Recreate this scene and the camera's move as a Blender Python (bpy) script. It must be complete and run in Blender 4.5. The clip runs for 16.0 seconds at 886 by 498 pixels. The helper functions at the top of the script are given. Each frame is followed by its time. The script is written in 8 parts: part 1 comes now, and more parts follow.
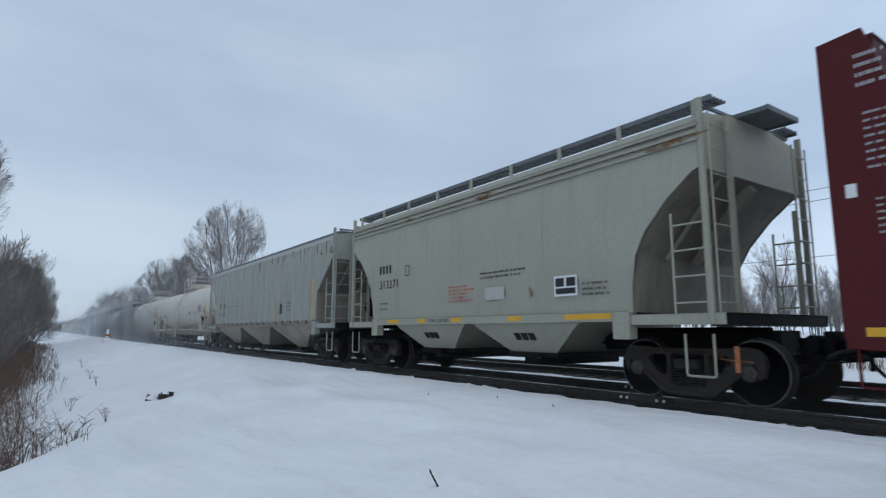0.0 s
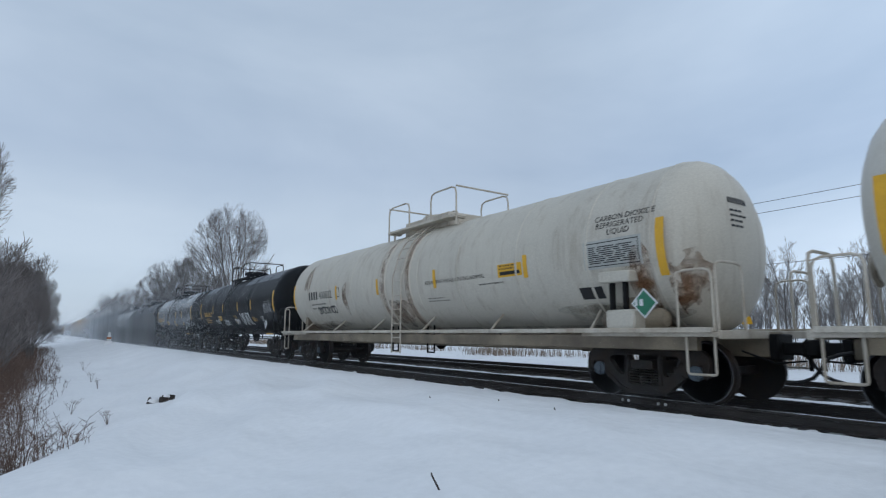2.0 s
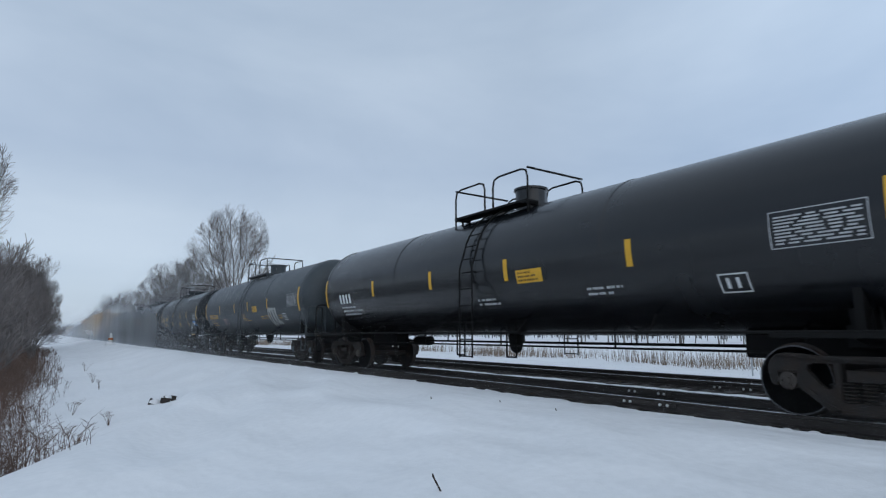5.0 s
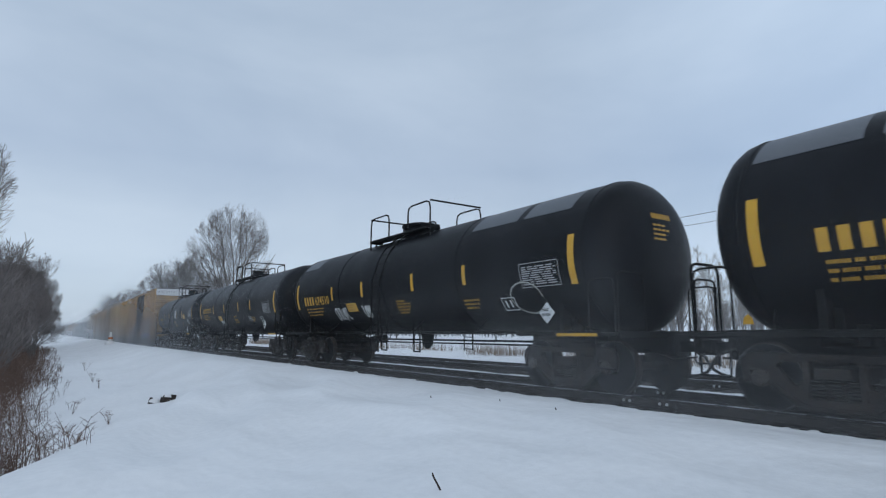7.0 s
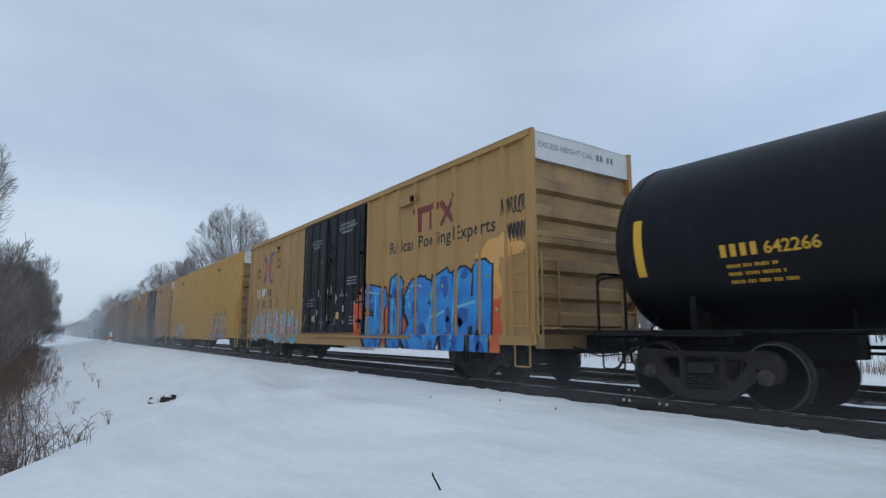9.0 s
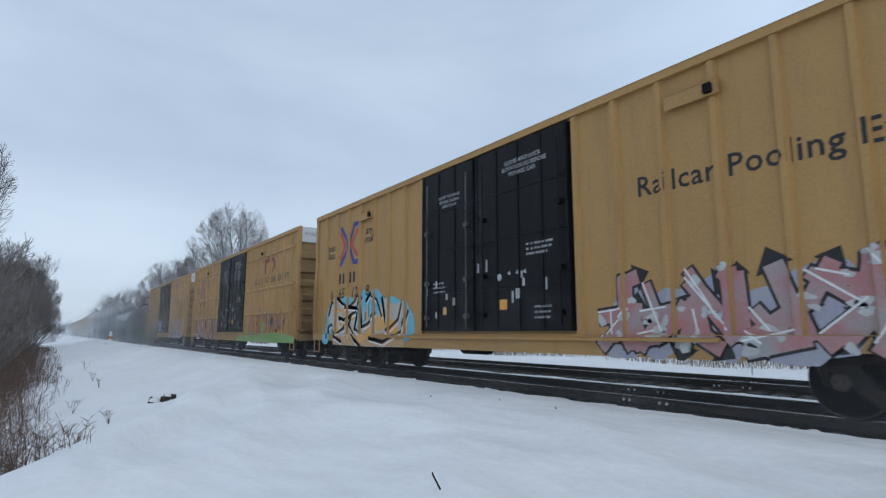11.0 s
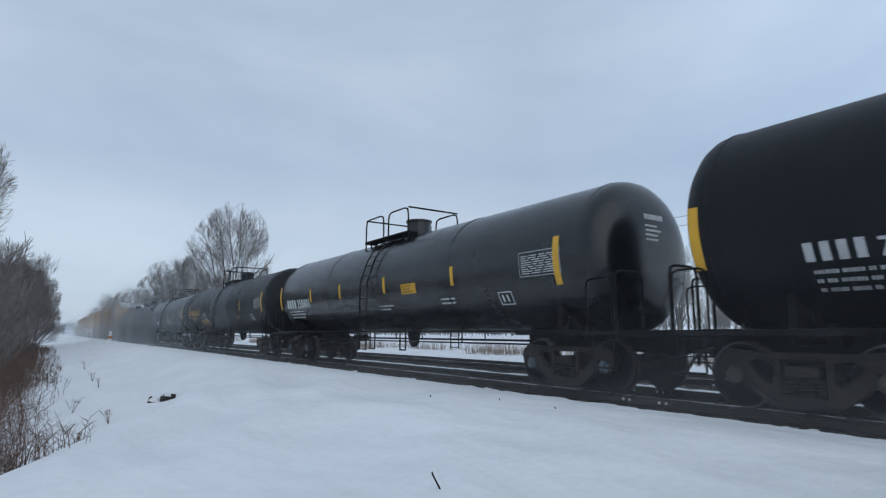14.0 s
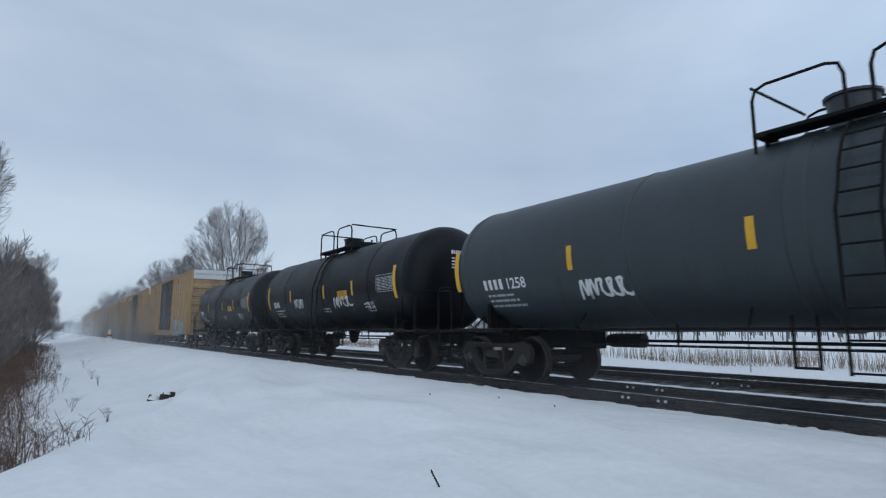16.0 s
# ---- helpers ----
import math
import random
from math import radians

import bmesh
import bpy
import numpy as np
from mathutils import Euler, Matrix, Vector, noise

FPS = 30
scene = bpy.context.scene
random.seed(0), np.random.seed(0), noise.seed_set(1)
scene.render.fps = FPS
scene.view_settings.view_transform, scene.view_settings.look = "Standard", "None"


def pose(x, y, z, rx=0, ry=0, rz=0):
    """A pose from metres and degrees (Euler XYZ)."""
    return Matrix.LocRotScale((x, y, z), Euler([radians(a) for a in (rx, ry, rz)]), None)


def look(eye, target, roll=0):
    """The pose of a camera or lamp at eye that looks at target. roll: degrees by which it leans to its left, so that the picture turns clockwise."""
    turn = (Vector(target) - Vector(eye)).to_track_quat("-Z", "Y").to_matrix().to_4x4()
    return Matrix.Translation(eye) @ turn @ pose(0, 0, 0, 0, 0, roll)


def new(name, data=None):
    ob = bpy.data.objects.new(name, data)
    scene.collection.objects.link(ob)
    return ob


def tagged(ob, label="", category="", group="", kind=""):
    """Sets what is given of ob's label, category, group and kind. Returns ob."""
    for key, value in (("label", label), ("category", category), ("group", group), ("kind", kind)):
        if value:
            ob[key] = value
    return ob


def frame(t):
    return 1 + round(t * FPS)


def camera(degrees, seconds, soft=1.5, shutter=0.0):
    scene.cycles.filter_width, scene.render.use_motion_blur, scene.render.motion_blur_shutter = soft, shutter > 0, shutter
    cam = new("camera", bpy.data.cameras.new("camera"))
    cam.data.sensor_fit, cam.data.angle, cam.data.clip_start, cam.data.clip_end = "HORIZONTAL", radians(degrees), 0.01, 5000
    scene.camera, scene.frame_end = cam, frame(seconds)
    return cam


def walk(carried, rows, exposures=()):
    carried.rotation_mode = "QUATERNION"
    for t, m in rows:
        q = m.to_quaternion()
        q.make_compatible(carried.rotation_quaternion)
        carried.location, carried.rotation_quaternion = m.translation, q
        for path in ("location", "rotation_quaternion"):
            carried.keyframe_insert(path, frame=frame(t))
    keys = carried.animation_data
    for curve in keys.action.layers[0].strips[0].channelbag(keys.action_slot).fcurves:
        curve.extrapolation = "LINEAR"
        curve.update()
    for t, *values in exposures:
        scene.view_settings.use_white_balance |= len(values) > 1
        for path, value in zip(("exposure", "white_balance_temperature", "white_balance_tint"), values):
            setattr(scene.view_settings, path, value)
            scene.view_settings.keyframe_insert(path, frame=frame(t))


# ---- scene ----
# x: across the track, away from the camera; y: along the track; z: up from the rail top
TRACK = 8.945          # centre line of the near track
SPEED = 24.295         # the train runs towards -y
EYE = 1.037
cam = camera(76.6, 16.0, soft=1.2, shutter=0.04)
SWAY = [(0, -0.233, -0.297), (0.5, -0.242, -0.321), (1, -0.242, -0.305), (1.5, -0.209, -0.210), (2, -0.104, -0.008),
        (2.5, -0.008, 0.168), (3, 0.040, 0.265), (3.5, 0.048, 0.241), (4.7, 0.03, 0.12), (6, 0, 0), (7, 0, 0), (9, 0, -0.008),
        (10.2, -0.004, -0.05), (11.5, -0.008, -0.089), (12, -0.024, -0.146), (12.5, -0.032, -0.170), (13, -0.008, -0.163), (13.5, 0, -0.089),
        (14, -0.033, -0.089), (14.5, -0.072, -0.145), (15, -0.096, -0.195), (15.5, -0.096, -0.273), (16, -0.096, -0.273)]
walk(cam, [(t, pose(0, 0, EYE, 98.598 + b, 0, -34.644 + a) @ pose(0, 0, 0, 0, 0, 0.089)) for t, a, b in SWAY], exposures=[(0, -0.1), (0.6, -0.04), (1.5, -0.1), (3.5, -0.12), (8.5, -0.1), (9.5, 0.0), (11.5, 0.05), (12.0, 0.03), (12.5, 0.07), (13.2, -0.06), (14.0, -0.1), (16, -0.11)])

# ---- world and light ----
world = bpy.data.worlds.new("overcast_sky")
scene.world = world
world.use_nodes = True


def build_world():
    nt = world.node_tree
    nt.nodes.clear()
    n = nt.nodes.new
    link = nt.links.new
    out = n("ShaderNodeOutputWorld")
    add = n("ShaderNodeAddShader")
    sky = n("ShaderNodeTexSky")
    sky.sky_type, sky.sun_disc = "NISHITA", False
    sky.sun_elevation, sky.sun_rotation = radians(30), radians(202)
    bsky = n("ShaderNodeBackground")
    bsky.inputs["Strength"].default_value = 0.012
    link(sky.outputs[0], bsky.inputs["Color"])
    tc = n("ShaderNodeTexCoord")
    sep = n("ShaderNodeSeparateXYZ")
    link(tc.outputs["Generated"], sep.inputs[0])
    # flatten towards a cloud deck: stretch the pattern near the horizon
    mp = n("ShaderNodeMapping")
    mp.inputs["Scale"].default_value = (1.0, 1.0, 2.6)
    link(tc.outputs["Generated"], mp.inputs["Vector"])
    big = n("ShaderNodeTexNoise")
    big.inputs["Scale"].default_value, big.inputs["Detail"].default_value, big.inputs["Roughness"].default_value = 1.5, 5, 0.52
    big.inputs["Distortion"].default_value = 0.3
    link(mp.outputs[0], big.inputs["Vector"])
    ramp = n("ShaderNodeValToRGB")
    ramp.color_ramp.elements[0].position, ramp.color_ramp.elements[0].color = 0.28, (0.372, 0.485, 0.648, 1)
    ramp.color_ramp.elements[1].position, ramp.color_ramp.elements[1].color = 0.69, (0.543, 0.66, 0.82, 1)
    link(big.outputs["Fac"], ramp.inputs["Fac"])
    # height of the sky: pale at the horizon, brighter at the zenith
    up = n("ShaderNodeValToRGB")
    e = up.color_ramp.elements
    e[0].position, e[0].color = 0.0, (1.08, 1.06, 1.03, 1)
    e[1].position, e[1].color = 1.0, (1.2, 1.18, 1.15, 1)
    for p, c in ((0.10, (1.15, 1.12, 1.08, 1)), (0.19, (1.12, 1.09, 1.05, 1)), (0.28, (0.95, 0.95, 0.96, 1)), (0.45, (1.05, 1.04, 1.02, 1))):
        x = e.new(p)
        x.color = c
    link(sep.outputs["Z"], up.inputs["Fac"])
    mul = n("ShaderNodeMix")
    mul.data_type, mul.blend_type = "RGBA", "MULTIPLY"
    mul.inputs["Factor"].default_value = 1
    link(ramp.outputs[0], mul.inputs["A"])
    link(up.outputs[0], mul.inputs["B"])
    bcl = n("ShaderNodeBackground")
    bcl.inputs["Strength"].default_value = 0.905
    # the deck is thinner, and so brighter, towards the south-east
    dot = n("ShaderNodeVectorMath")
    dot.operation = "DOT_PRODUCT"
    dot.inputs[1].default_value = (0.82, -0.57, 0)
    link(tc.outputs["Generated"], dot.inputs[0])
    thin = n("ShaderNodeMapRange")
    thin.inputs["From Min"].default_value, thin.inputs["From Max"].default_value = -0.6, 0.6
    deck = n("ShaderNodeValToRGB")
    e = deck.color_ramp.elements
    e[0].position, e[0].color = 0.0, (1.0, 1.0, 1.0, 1)
    e[1].position, e[1].color = 1.0, (1.32, 1.31, 1.30, 1)
    for p, c in ((0.3, 0.97), (0.62, 0.98)):
        x = e.new(p)
        x.color = (c, c, c, 1)
    link(thin.outputs[0], deck.inputs["Fac"])
    link(dot.outputs["Value"], thin.inputs["Value"])
    sc = n("ShaderNodeVectorMath")
    sc.operation = "SCALE"
    link(mul.outputs["Result"], sc.inputs[0])
    link(deck.outputs[0], sc.inputs["Scale"])
    link(sc.outputs[0], bcl.inputs["Color"])
    link(bsky.outputs[0], add.inputs[0])
    link(bcl.outputs[0], add.inputs[1])
    link(add.outputs[0], out.inputs[0])


build_world()
sun = new("sun", bpy.data.lights.new("sun", "SUN"))
sun.data.energy, sun.data.angle, sun.data.color = 0.5, radians(75), (1.0, 0.97, 0.93)
sun.matrix_world = look((-24, -60, 38), (0, 0, 0))


# ---- materials ----
def material(name, color, rough=0.6, metal=0.0, var=0.25, scale=3.0, color2=None, cover=0.5, fine=40.0, bump=0.15, streak=False, spec=0.5, dirt=None, amount=0.8, coat=0.0):
    """Base colour broken up by a large and a fine pattern; dirt: a second tone in stains (upright streaks if streak)."""
    m = bpy.data.materials.new(name)
    m.use_nodes = True
    nt = m.node_tree
    n, link = nt.nodes.new, nt.links.new
    b = nt.nodes["Principled BSDF"]
    tc = n("ShaderNodeTexCoord")
    geo = n("ShaderNodeNewGeometry")
    oi = n("ShaderNodeObjectInfo")
    vec = n("ShaderNodeVectorMath")
    vec.operation = "MULTIPLY_ADD"
    vec.inputs[1].default_value = (7.3, 3.1, 5.7)
    link(oi.outputs["Random"], vec.inputs[0])
    link(tc.outputs["Object"], vec.inputs[2])
    a = n("ShaderNodeTexNoise")
    a.inputs["Scale"].default_value, a.inputs["Detail"].default_value = scale, 6
    f = n("ShaderNodeTexNoise")
    f.inputs["Scale"].default_value, f.inputs["Detail"].default_value = fine, 3
    link(vec.outputs[0], a.inputs["Vector"])
    link(vec.outputs[0], f.inputs["Vector"])
    c2 = color2 or tuple(c * (1 - var) for c in color)
    r = n("ShaderNodeValToRGB")
    r.color_ramp.elements[0].position, r.color_ramp.elements[1].position = max(0, cover - 0.22), min(1, cover + 0.22)
    r.color_ramp.elements[0].color, r.color_ramp.elements[1].color = (*c2, 1), (*color, 1)
    link(a.outputs["Fac"], r.inputs["Fac"])
    mx = n("ShaderNodeMix")
    mx.data_type, mx.blend_type = "RGBA", "OVERLAY"
    mx.inputs["Factor"].default_value = 0.25
    link(r.outputs[0], mx.inputs["A"])
    link(f.outputs["Fac"], mx.inputs["B"])
    last = mx.outputs["Result"]
    if dirt:
        mp = n("ShaderNodeMapping")
        mp.inputs["Scale"].default_value = (3.2, 3.2, 0.35) if streak else (1, 1, 1)
        link(vec.outputs[0], mp.inputs["Vector"])
        s = n("ShaderNodeTexNoise")
        s.inputs["Scale"].default_value, s.inputs["Detail"].default_value, s.inputs["Roughness"].default_value = 1.1, 8, 0.68
        link(mp.outputs[0], s.inputs["Vector"])
        sr = n("ShaderNodeValToRGB")
        sr.color_ramp.elements[0].position, sr.color_ramp.elements[1].position = 0.52, 0.78
        sr.color_ramp.elements[0].color, sr.color_ramp.elements[1].color = (0, 0, 0, 1), (amount, amount, amount, 1)
        link(s.outputs["Fac"], sr.inputs["Fac"])
        dx = n("ShaderNodeMix")
        dx.data_type = "RGBA"
        dx.inputs["B"].default_value = (*dirt, 1)
        link(sr.outputs[0], dx.inputs["Factor"])
        link(last, dx.inputs["A"])
        last = dx.outputs["Result"]
    link(last, b.inputs["Base Color"])
    rr = n("ShaderNodeMapRange")
    rr.inputs["To Min"].default_value, rr.inputs["To Max"].default_value = max(0.02, rough - 0.12), min(1, rough + 0.12)
    link(a.outputs["Fac"], rr.inputs["Value"])
    link(rr.outputs[0], b.inputs["Roughness"])
    b.inputs["Metallic"].default_value = metal
    b.inputs["Specular IOR Level"].default_value = spec
    b.inputs["Coat Weight"].default_value = coat
    b.inputs["Coat Roughness"].default_value = 0.12
    if bump:
        bu = n("ShaderNodeBump")
        bu.inputs["Strength"].default_value, bu.inputs["Distance"].default_value = bump, 0.02
        link(f.outputs["Fac"], bu.inputs["Height"])
        link(bu.outputs[0], b.inputs["Normal"])
    return m



def snow_cover():
    """Wind-packed snow: drift relief, crust and grain."""
    m = material("snow", (0.80, 0.81, 0.82), 0.75, var=0.09, scale=0.45, fine=9, bump=0.4, spec=0.2)
    nt = m.node_tree
    n, link = nt.nodes.new, nt.links.new
    b = nt.nodes["Principled BSDF"]
    fine = b.inputs["Normal"].links[0].from_node
    tc = n("ShaderNodeTexCoord")
    last = None
    for size, stretch, deep, strong in ((0.8, (1.0, 0.45, 1.0), 0.28, 1.0), (2.6, (1.0, 0.5, 1.0), 0.05, 0.7), (60.0, (1, 1, 1), 0.004, 0.5)):
        mp, ns, bu = n("ShaderNodeMapping"), n("ShaderNodeTexNoise"), n("ShaderNodeBump")
        mp.inputs["Scale"].default_value = stretch
        mp.inputs["Rotation"].default_value = (0, 0, radians(28))
        ns.inputs["Scale"].default_value, ns.inputs["Detail"].default_value, ns.inputs["Roughness"].default_value = size, 2, 0.45
        bu.inputs["Strength"].default_value, bu.inputs["Distance"].default_value = strong, deep
        link(tc.outputs["Object"], mp.inputs["Vector"])
        link(mp.outputs[0], ns.inputs["Vector"])
        link(ns.outputs["Fac"], bu.inputs["Height"])
        if last is not None:
            link(last, bu.inputs["Normal"])
        last = bu.outputs[0]
    link(last, fine.inputs["Normal"])
    return m


def stain(name, color, most, scale):
    """Grime or rust thinly spread: patchy cover over the paint beneath."""
    m = material(name, color, 0.85, var=0.5, scale=5, bump=0.2)
    nt = m.node_tree
    n, link = nt.nodes.new, nt.links.new
    out, b = nt.nodes["Material Output"], nt.nodes["Principled BSDF"]
    tc, ns, r, tr, mx = n("ShaderNodeTexCoord"), n("ShaderNodeTexNoise"), n("ShaderNodeMapRange"), n("ShaderNodeBsdfTransparent"), n("ShaderNodeMixShader")
    ns.inputs["Scale"].default_value, ns.inputs["Detail"].default_value, ns.inputs["Roughness"].default_value = scale, 7, 0.7
    r.inputs["From Min"].default_value, r.inputs["From Max"].default_value = 0.36, 0.64
    r.inputs["To Max"].default_value = most
    link(tc.outputs["Object"], ns.inputs["Vector"])
    link(ns.outputs["Fac"], r.inputs["Value"])
    link(r.outputs[0], mx.inputs[0])
    link(tr.outputs[0], mx.inputs[1])
    link(b.outputs[0], mx.inputs[2])
    link(mx.outputs[0], out.inputs["Surface"])
    return m


MAT = {
    "snow": snow_cover(),
    "snow_dirty": material("dirty_snow", (0.55, 0.56, 0.57), 0.8, color2=(0.2, 0.2, 0.2), scale=1.6, fine=25, bump=0.6, spec=0.2),
    "ballast": material("ballast", (0.085, 0.083, 0.082), 0.9, color2=(0.03, 0.03, 0.031), scale=2.2, fine=22, bump=1.0, spec=0.25, dirt=(0.3, 0.31, 0.32)),
    "tie": material("tie_wood", (0.07, 0.062, 0.055), 0.85, var=0.5, scale=4, fine=30, bump=0.5),
    "rail": material("rail_steel", (0.06, 0.05, 0.045), 0.55, metal=0.5, var=0.4),
    "railtop": material("worn_rail_steel", (0.62, 0.63, 0.65), 0.28, metal=1.0, var=0.2),
    "black": material("black_paint", (0.0038, 0.0048, 0.0068), 0.42, var=0.4, scale=1.2, bump=0.06, dirt=(0.011, 0.012, 0.015), streak=True, spec=0.09),
    "black_gloss": material("glossy_black_paint", (0.0052, 0.0066, 0.0088), 0.24, var=0.3, scale=0.8, bump=0.02, spec=0.5, coat=0.05, dirt=(0.0065, 0.008, 0.010), streak=True),
    "blackmatte": material("faded_black_paint", (0.0052, 0.0066, 0.0092), 0.46, var=0.4, scale=1.1, bump=0.08, dirt=(0.011, 0.0125, 0.0155), streak=True, spec=0.2),
    "steel_grey": material("grey_tank_paint", (0.042, 0.053, 0.060), 0.45, var=0.2, scale=1.0, bump=0.06, dirt=(0.026, 0.03, 0.033), streak=True, spec=0.35),
    "patch": material("grey_patch_primer", (0.11, 0.12, 0.135), 0.5, var=0.2, scale=1.4),
    "patchdark": material("dark_patch_primer", (0.045, 0.05, 0.058), 0.55, var=0.25, scale=1.4),
    "white": material("white_tank_paint", (0.585, 0.555, 0.49), 0.5, var=0.08, scale=0.9, bump=0.05, dirt=(0.40, 0.35, 0.26), streak=True, amount=0.35),
    "white2": material("stained_white_tank_paint", (0.54, 0.505, 0.43), 0.55, var=0.12, scale=0.9, bump=0.06, dirt=(0.24, 0.18, 0.12), streak=True, amount=0.6),
    "hopper": material("warm_grey_hopper_paint", (0.34, 0.34, 0.275), 0.55, var=0.1, scale=0.8, bump=0.06, dirt=(0.27, 0.25, 0.21), streak=True),
    "hopper2": material("cool_grey_hopper_paint", (0.315, 0.335, 0.31), 0.55, var=0.1, scale=0.8, bump=0.06, dirt=(0.30, 0.25, 0.19), streak=True),
    "binpaint": material("grimy_cream_bin_paint", (0.36, 0.325, 0.26), 0.65, color2=(0.20, 0.165, 0.12), scale=1.1, cover=0.4, bump=0.1, dirt=(0.05, 0.04, 0.03), streak=True),
    # soiled paint, darkened further to put the shade under the slope into it
    "hopperlow": material("soiled_shaded_hopper_paint", (0.22, 0.205, 0.17), 0.65, color2=(0.16, 0.135, 0.10), scale=1.3, cover=0.44, bump=0.1, dirt=(0.06, 0.05, 0.04), streak=True),
    "tan": material("tan_boxcar_paint", (0.42, 0.245, 0.088), 0.55, var=0.16, scale=0.7, bump=0.05, spec=0.35, dirt=(0.27, 0.16, 0.07), streak=True),
    "tanend": material("soiled_tan_boxcar_paint", (0.36, 0.23, 0.095), 0.6, color2=(0.15, 0.09, 0.045), scale=0.9, cover=0.46, bump=0.08, dirt=(0.10, 0.065, 0.04), streak=True),
    "yellow": material("yellow_boxcar_paint", (0.50, 0.27, 0.03), 0.5, var=0.12, scale=0.7, bump=0.05, dirt=(0.38, 0.22, 0.05), streak=True),
    "red": material("dark_red_paint", (0.082, 0.004, 0.006), 0.5, spec=0.3, var=0.3, scale=0.9, bump=0.06, dirt=(0.06, 0.004, 0.006), streak=True),
    "galv": material("galvanised_steel", (0.50, 0.52, 0.55), 0.4, metal=0.6, var=0.15, scale=5),
    "walkway": material("walkway_steel", (0.16, 0.17, 0.18), 0.5, metal=0.5, var=0.3, scale=6),
    "door": material("black_door_paint", (0.006, 0.0066, 0.0078), 0.5, var=0.4, scale=1.5, bump=0.1, dirt=(0.015, 0.015, 0.016), streak=True, spec=0.2),
    "truck": material("dusty_cast_steel", (0.026, 0.0235, 0.0225), 0.8, spec=0.25, color2=(0.034, 0.021, 0.014), scale=4, cover=0.38, bump=0.35),
    "wheel": material("wheel_steel", (0.022, 0.019, 0.018), 0.65, spec=0.3, color2=(0.04, 0.022, 0.014), scale=5, cover=0.4, bump=0.1),
    "tread": material("worn_wheel_rim", (0.10, 0.10, 0.105), 0.45, metal=0.5, var=0.25, scale=6),
    "cap_blue": material("blue_bearing_cap", (0.075, 0.10, 0.125), 0.5, var=0.3, scale=9),
    "cap": material("bearing_cap", (0.06, 0.048, 0.04), 0.6, var=0.5, scale=9),
    "under": material("underframe_black", (0.0055, 0.0055, 0.0056), 0.7, var=0.4, scale=2.5, bump=0.3, spec=0.2),
    "rubber": material("rubber_hose", (0.015, 0.015, 0.016), 0.6, var=0.2),
    "stripe": material("yellow_reflective_sheeting", (0.70, 0.38, 0.02), 0.4, var=0.12, scale=6),
    "p_yellow": material("yellow_lettering_paint", (0.66, 0.36, 0.03), 0.55, var=0.15, scale=8),
    "p_white": material("white_lettering_paint", (0.72, 0.74, 0.74), 0.55, var=0.15, scale=8),
    "p_black": material("black_lettering_paint", (0.012, 0.012, 0.013), 0.55, var=0.2, scale=8),
    "p_grey": material("grey_stencil_panel", (0.42, 0.43, 0.40), 0.6, var=0.12, scale=6),
    "p_red": material("red_lettering_paint", (0.52, 0.06, 0.04), 0.55, var=0.2, scale=4),
    "p_maroon": material("maroon_lettering_paint", (0.20, 0.025, 0.025), 0.55, var=0.2, scale=4),
    "p_dull": material("worn_white_lettering_paint", (0.45, 0.46, 0.47), 0.6, var=0.25, scale=5),
    "p_pink": material("pink_sprayed_paint", (0.66, 0.26, 0.25), 0.55, var=0.15, scale=3),
    "p_blue": material("blue_lettering_paint", (0.03, 0.05, 0.27), 0.55, var=0.2, scale=4),
    "p_steelblue": material("steel_blue_lettering_paint", (0.10, 0.21, 0.36), 0.55, var=0.2, scale=4),
    "s_blue": material("bright_blue_sprayed_paint", (0.015, 0.26, 0.62), 0.4, color2=(0.01, 0.12, 0.45), scale=1.9, cover=0.42),
    "s_dkblue": material("deep_blue_sprayed_paint", (0.01, 0.09, 0.36), 0.4, var=0.2),
    "s_orange": material("orange_sprayed_paint", (0.62, 0.13, 0.012), 0.45, color2=(0.5, 0.05, 0.01), scale=1.6),
    "s_amber": material("amber_sprayed_paint", (0.72, 0.30, 0.03), 0.45, color2=(0.6, 0.38, 0.16), scale=1.9),
    "s_cyan": material("sky_blue_sprayed_paint", (0.14, 0.44, 0.58), 0.45, var=0.12, scale=2),
    "s_pale": material("pale_grey_sprayed_paint", (0.52, 0.53, 0.52), 0.45, color2=(0.36, 0.36, 0.38), scale=1.6),
    "s_green": material("green_sprayed_paint", (0.13, 0.30, 0.05), 0.45, color2=(0.25, 0.36, 0.14), scale=1.7),
    "s_lime": material("pale_green_sprayed_paint", (0.27, 0.36, 0.14), 0.45, color2=(0.11, 0.22, 0.09), scale=2.2),
    "s_steel": material("slate_sprayed_paint", (0.16, 0.18, 0.26), 0.45, color2=(0.08, 0.09, 0.14), scale=1.6),
    "s_violet": material("violet_sprayed_paint", (0.27, 0.265, 0.36), 0.45, color2=(0.33, 0.34, 0.38), scale=1.9),
    "s_brown": material("brown_sprayed_paint", (0.24, 0.10, 0.07), 0.45, color2=(0.36, 0.22, 0.16), scale=1.9),
    "s_rose": material("rose_sprayed_paint", (0.40, 0.13, 0.13), 0.45, color2=(0.3, 0.3, 0.3), scale=1.9),
    "rust": stain("rust", (0.26, 0.10, 0.035), 0.75, 6),
    "rustrun": stain("orange_rust_run", (0.38, 0.18, 0.075), 0.42, 5.0),
    "rustwash": stain("brown_rust_wash", (0.29, 0.125, 0.045), 0.55, 4.0),
    "frost": stain("frost_bloom", (0.30, 0.32, 0.35), 0.05, 3),
    "soot": stain("brown_grime", (0.20, 0.15, 0.10), 0.32, 2.5),
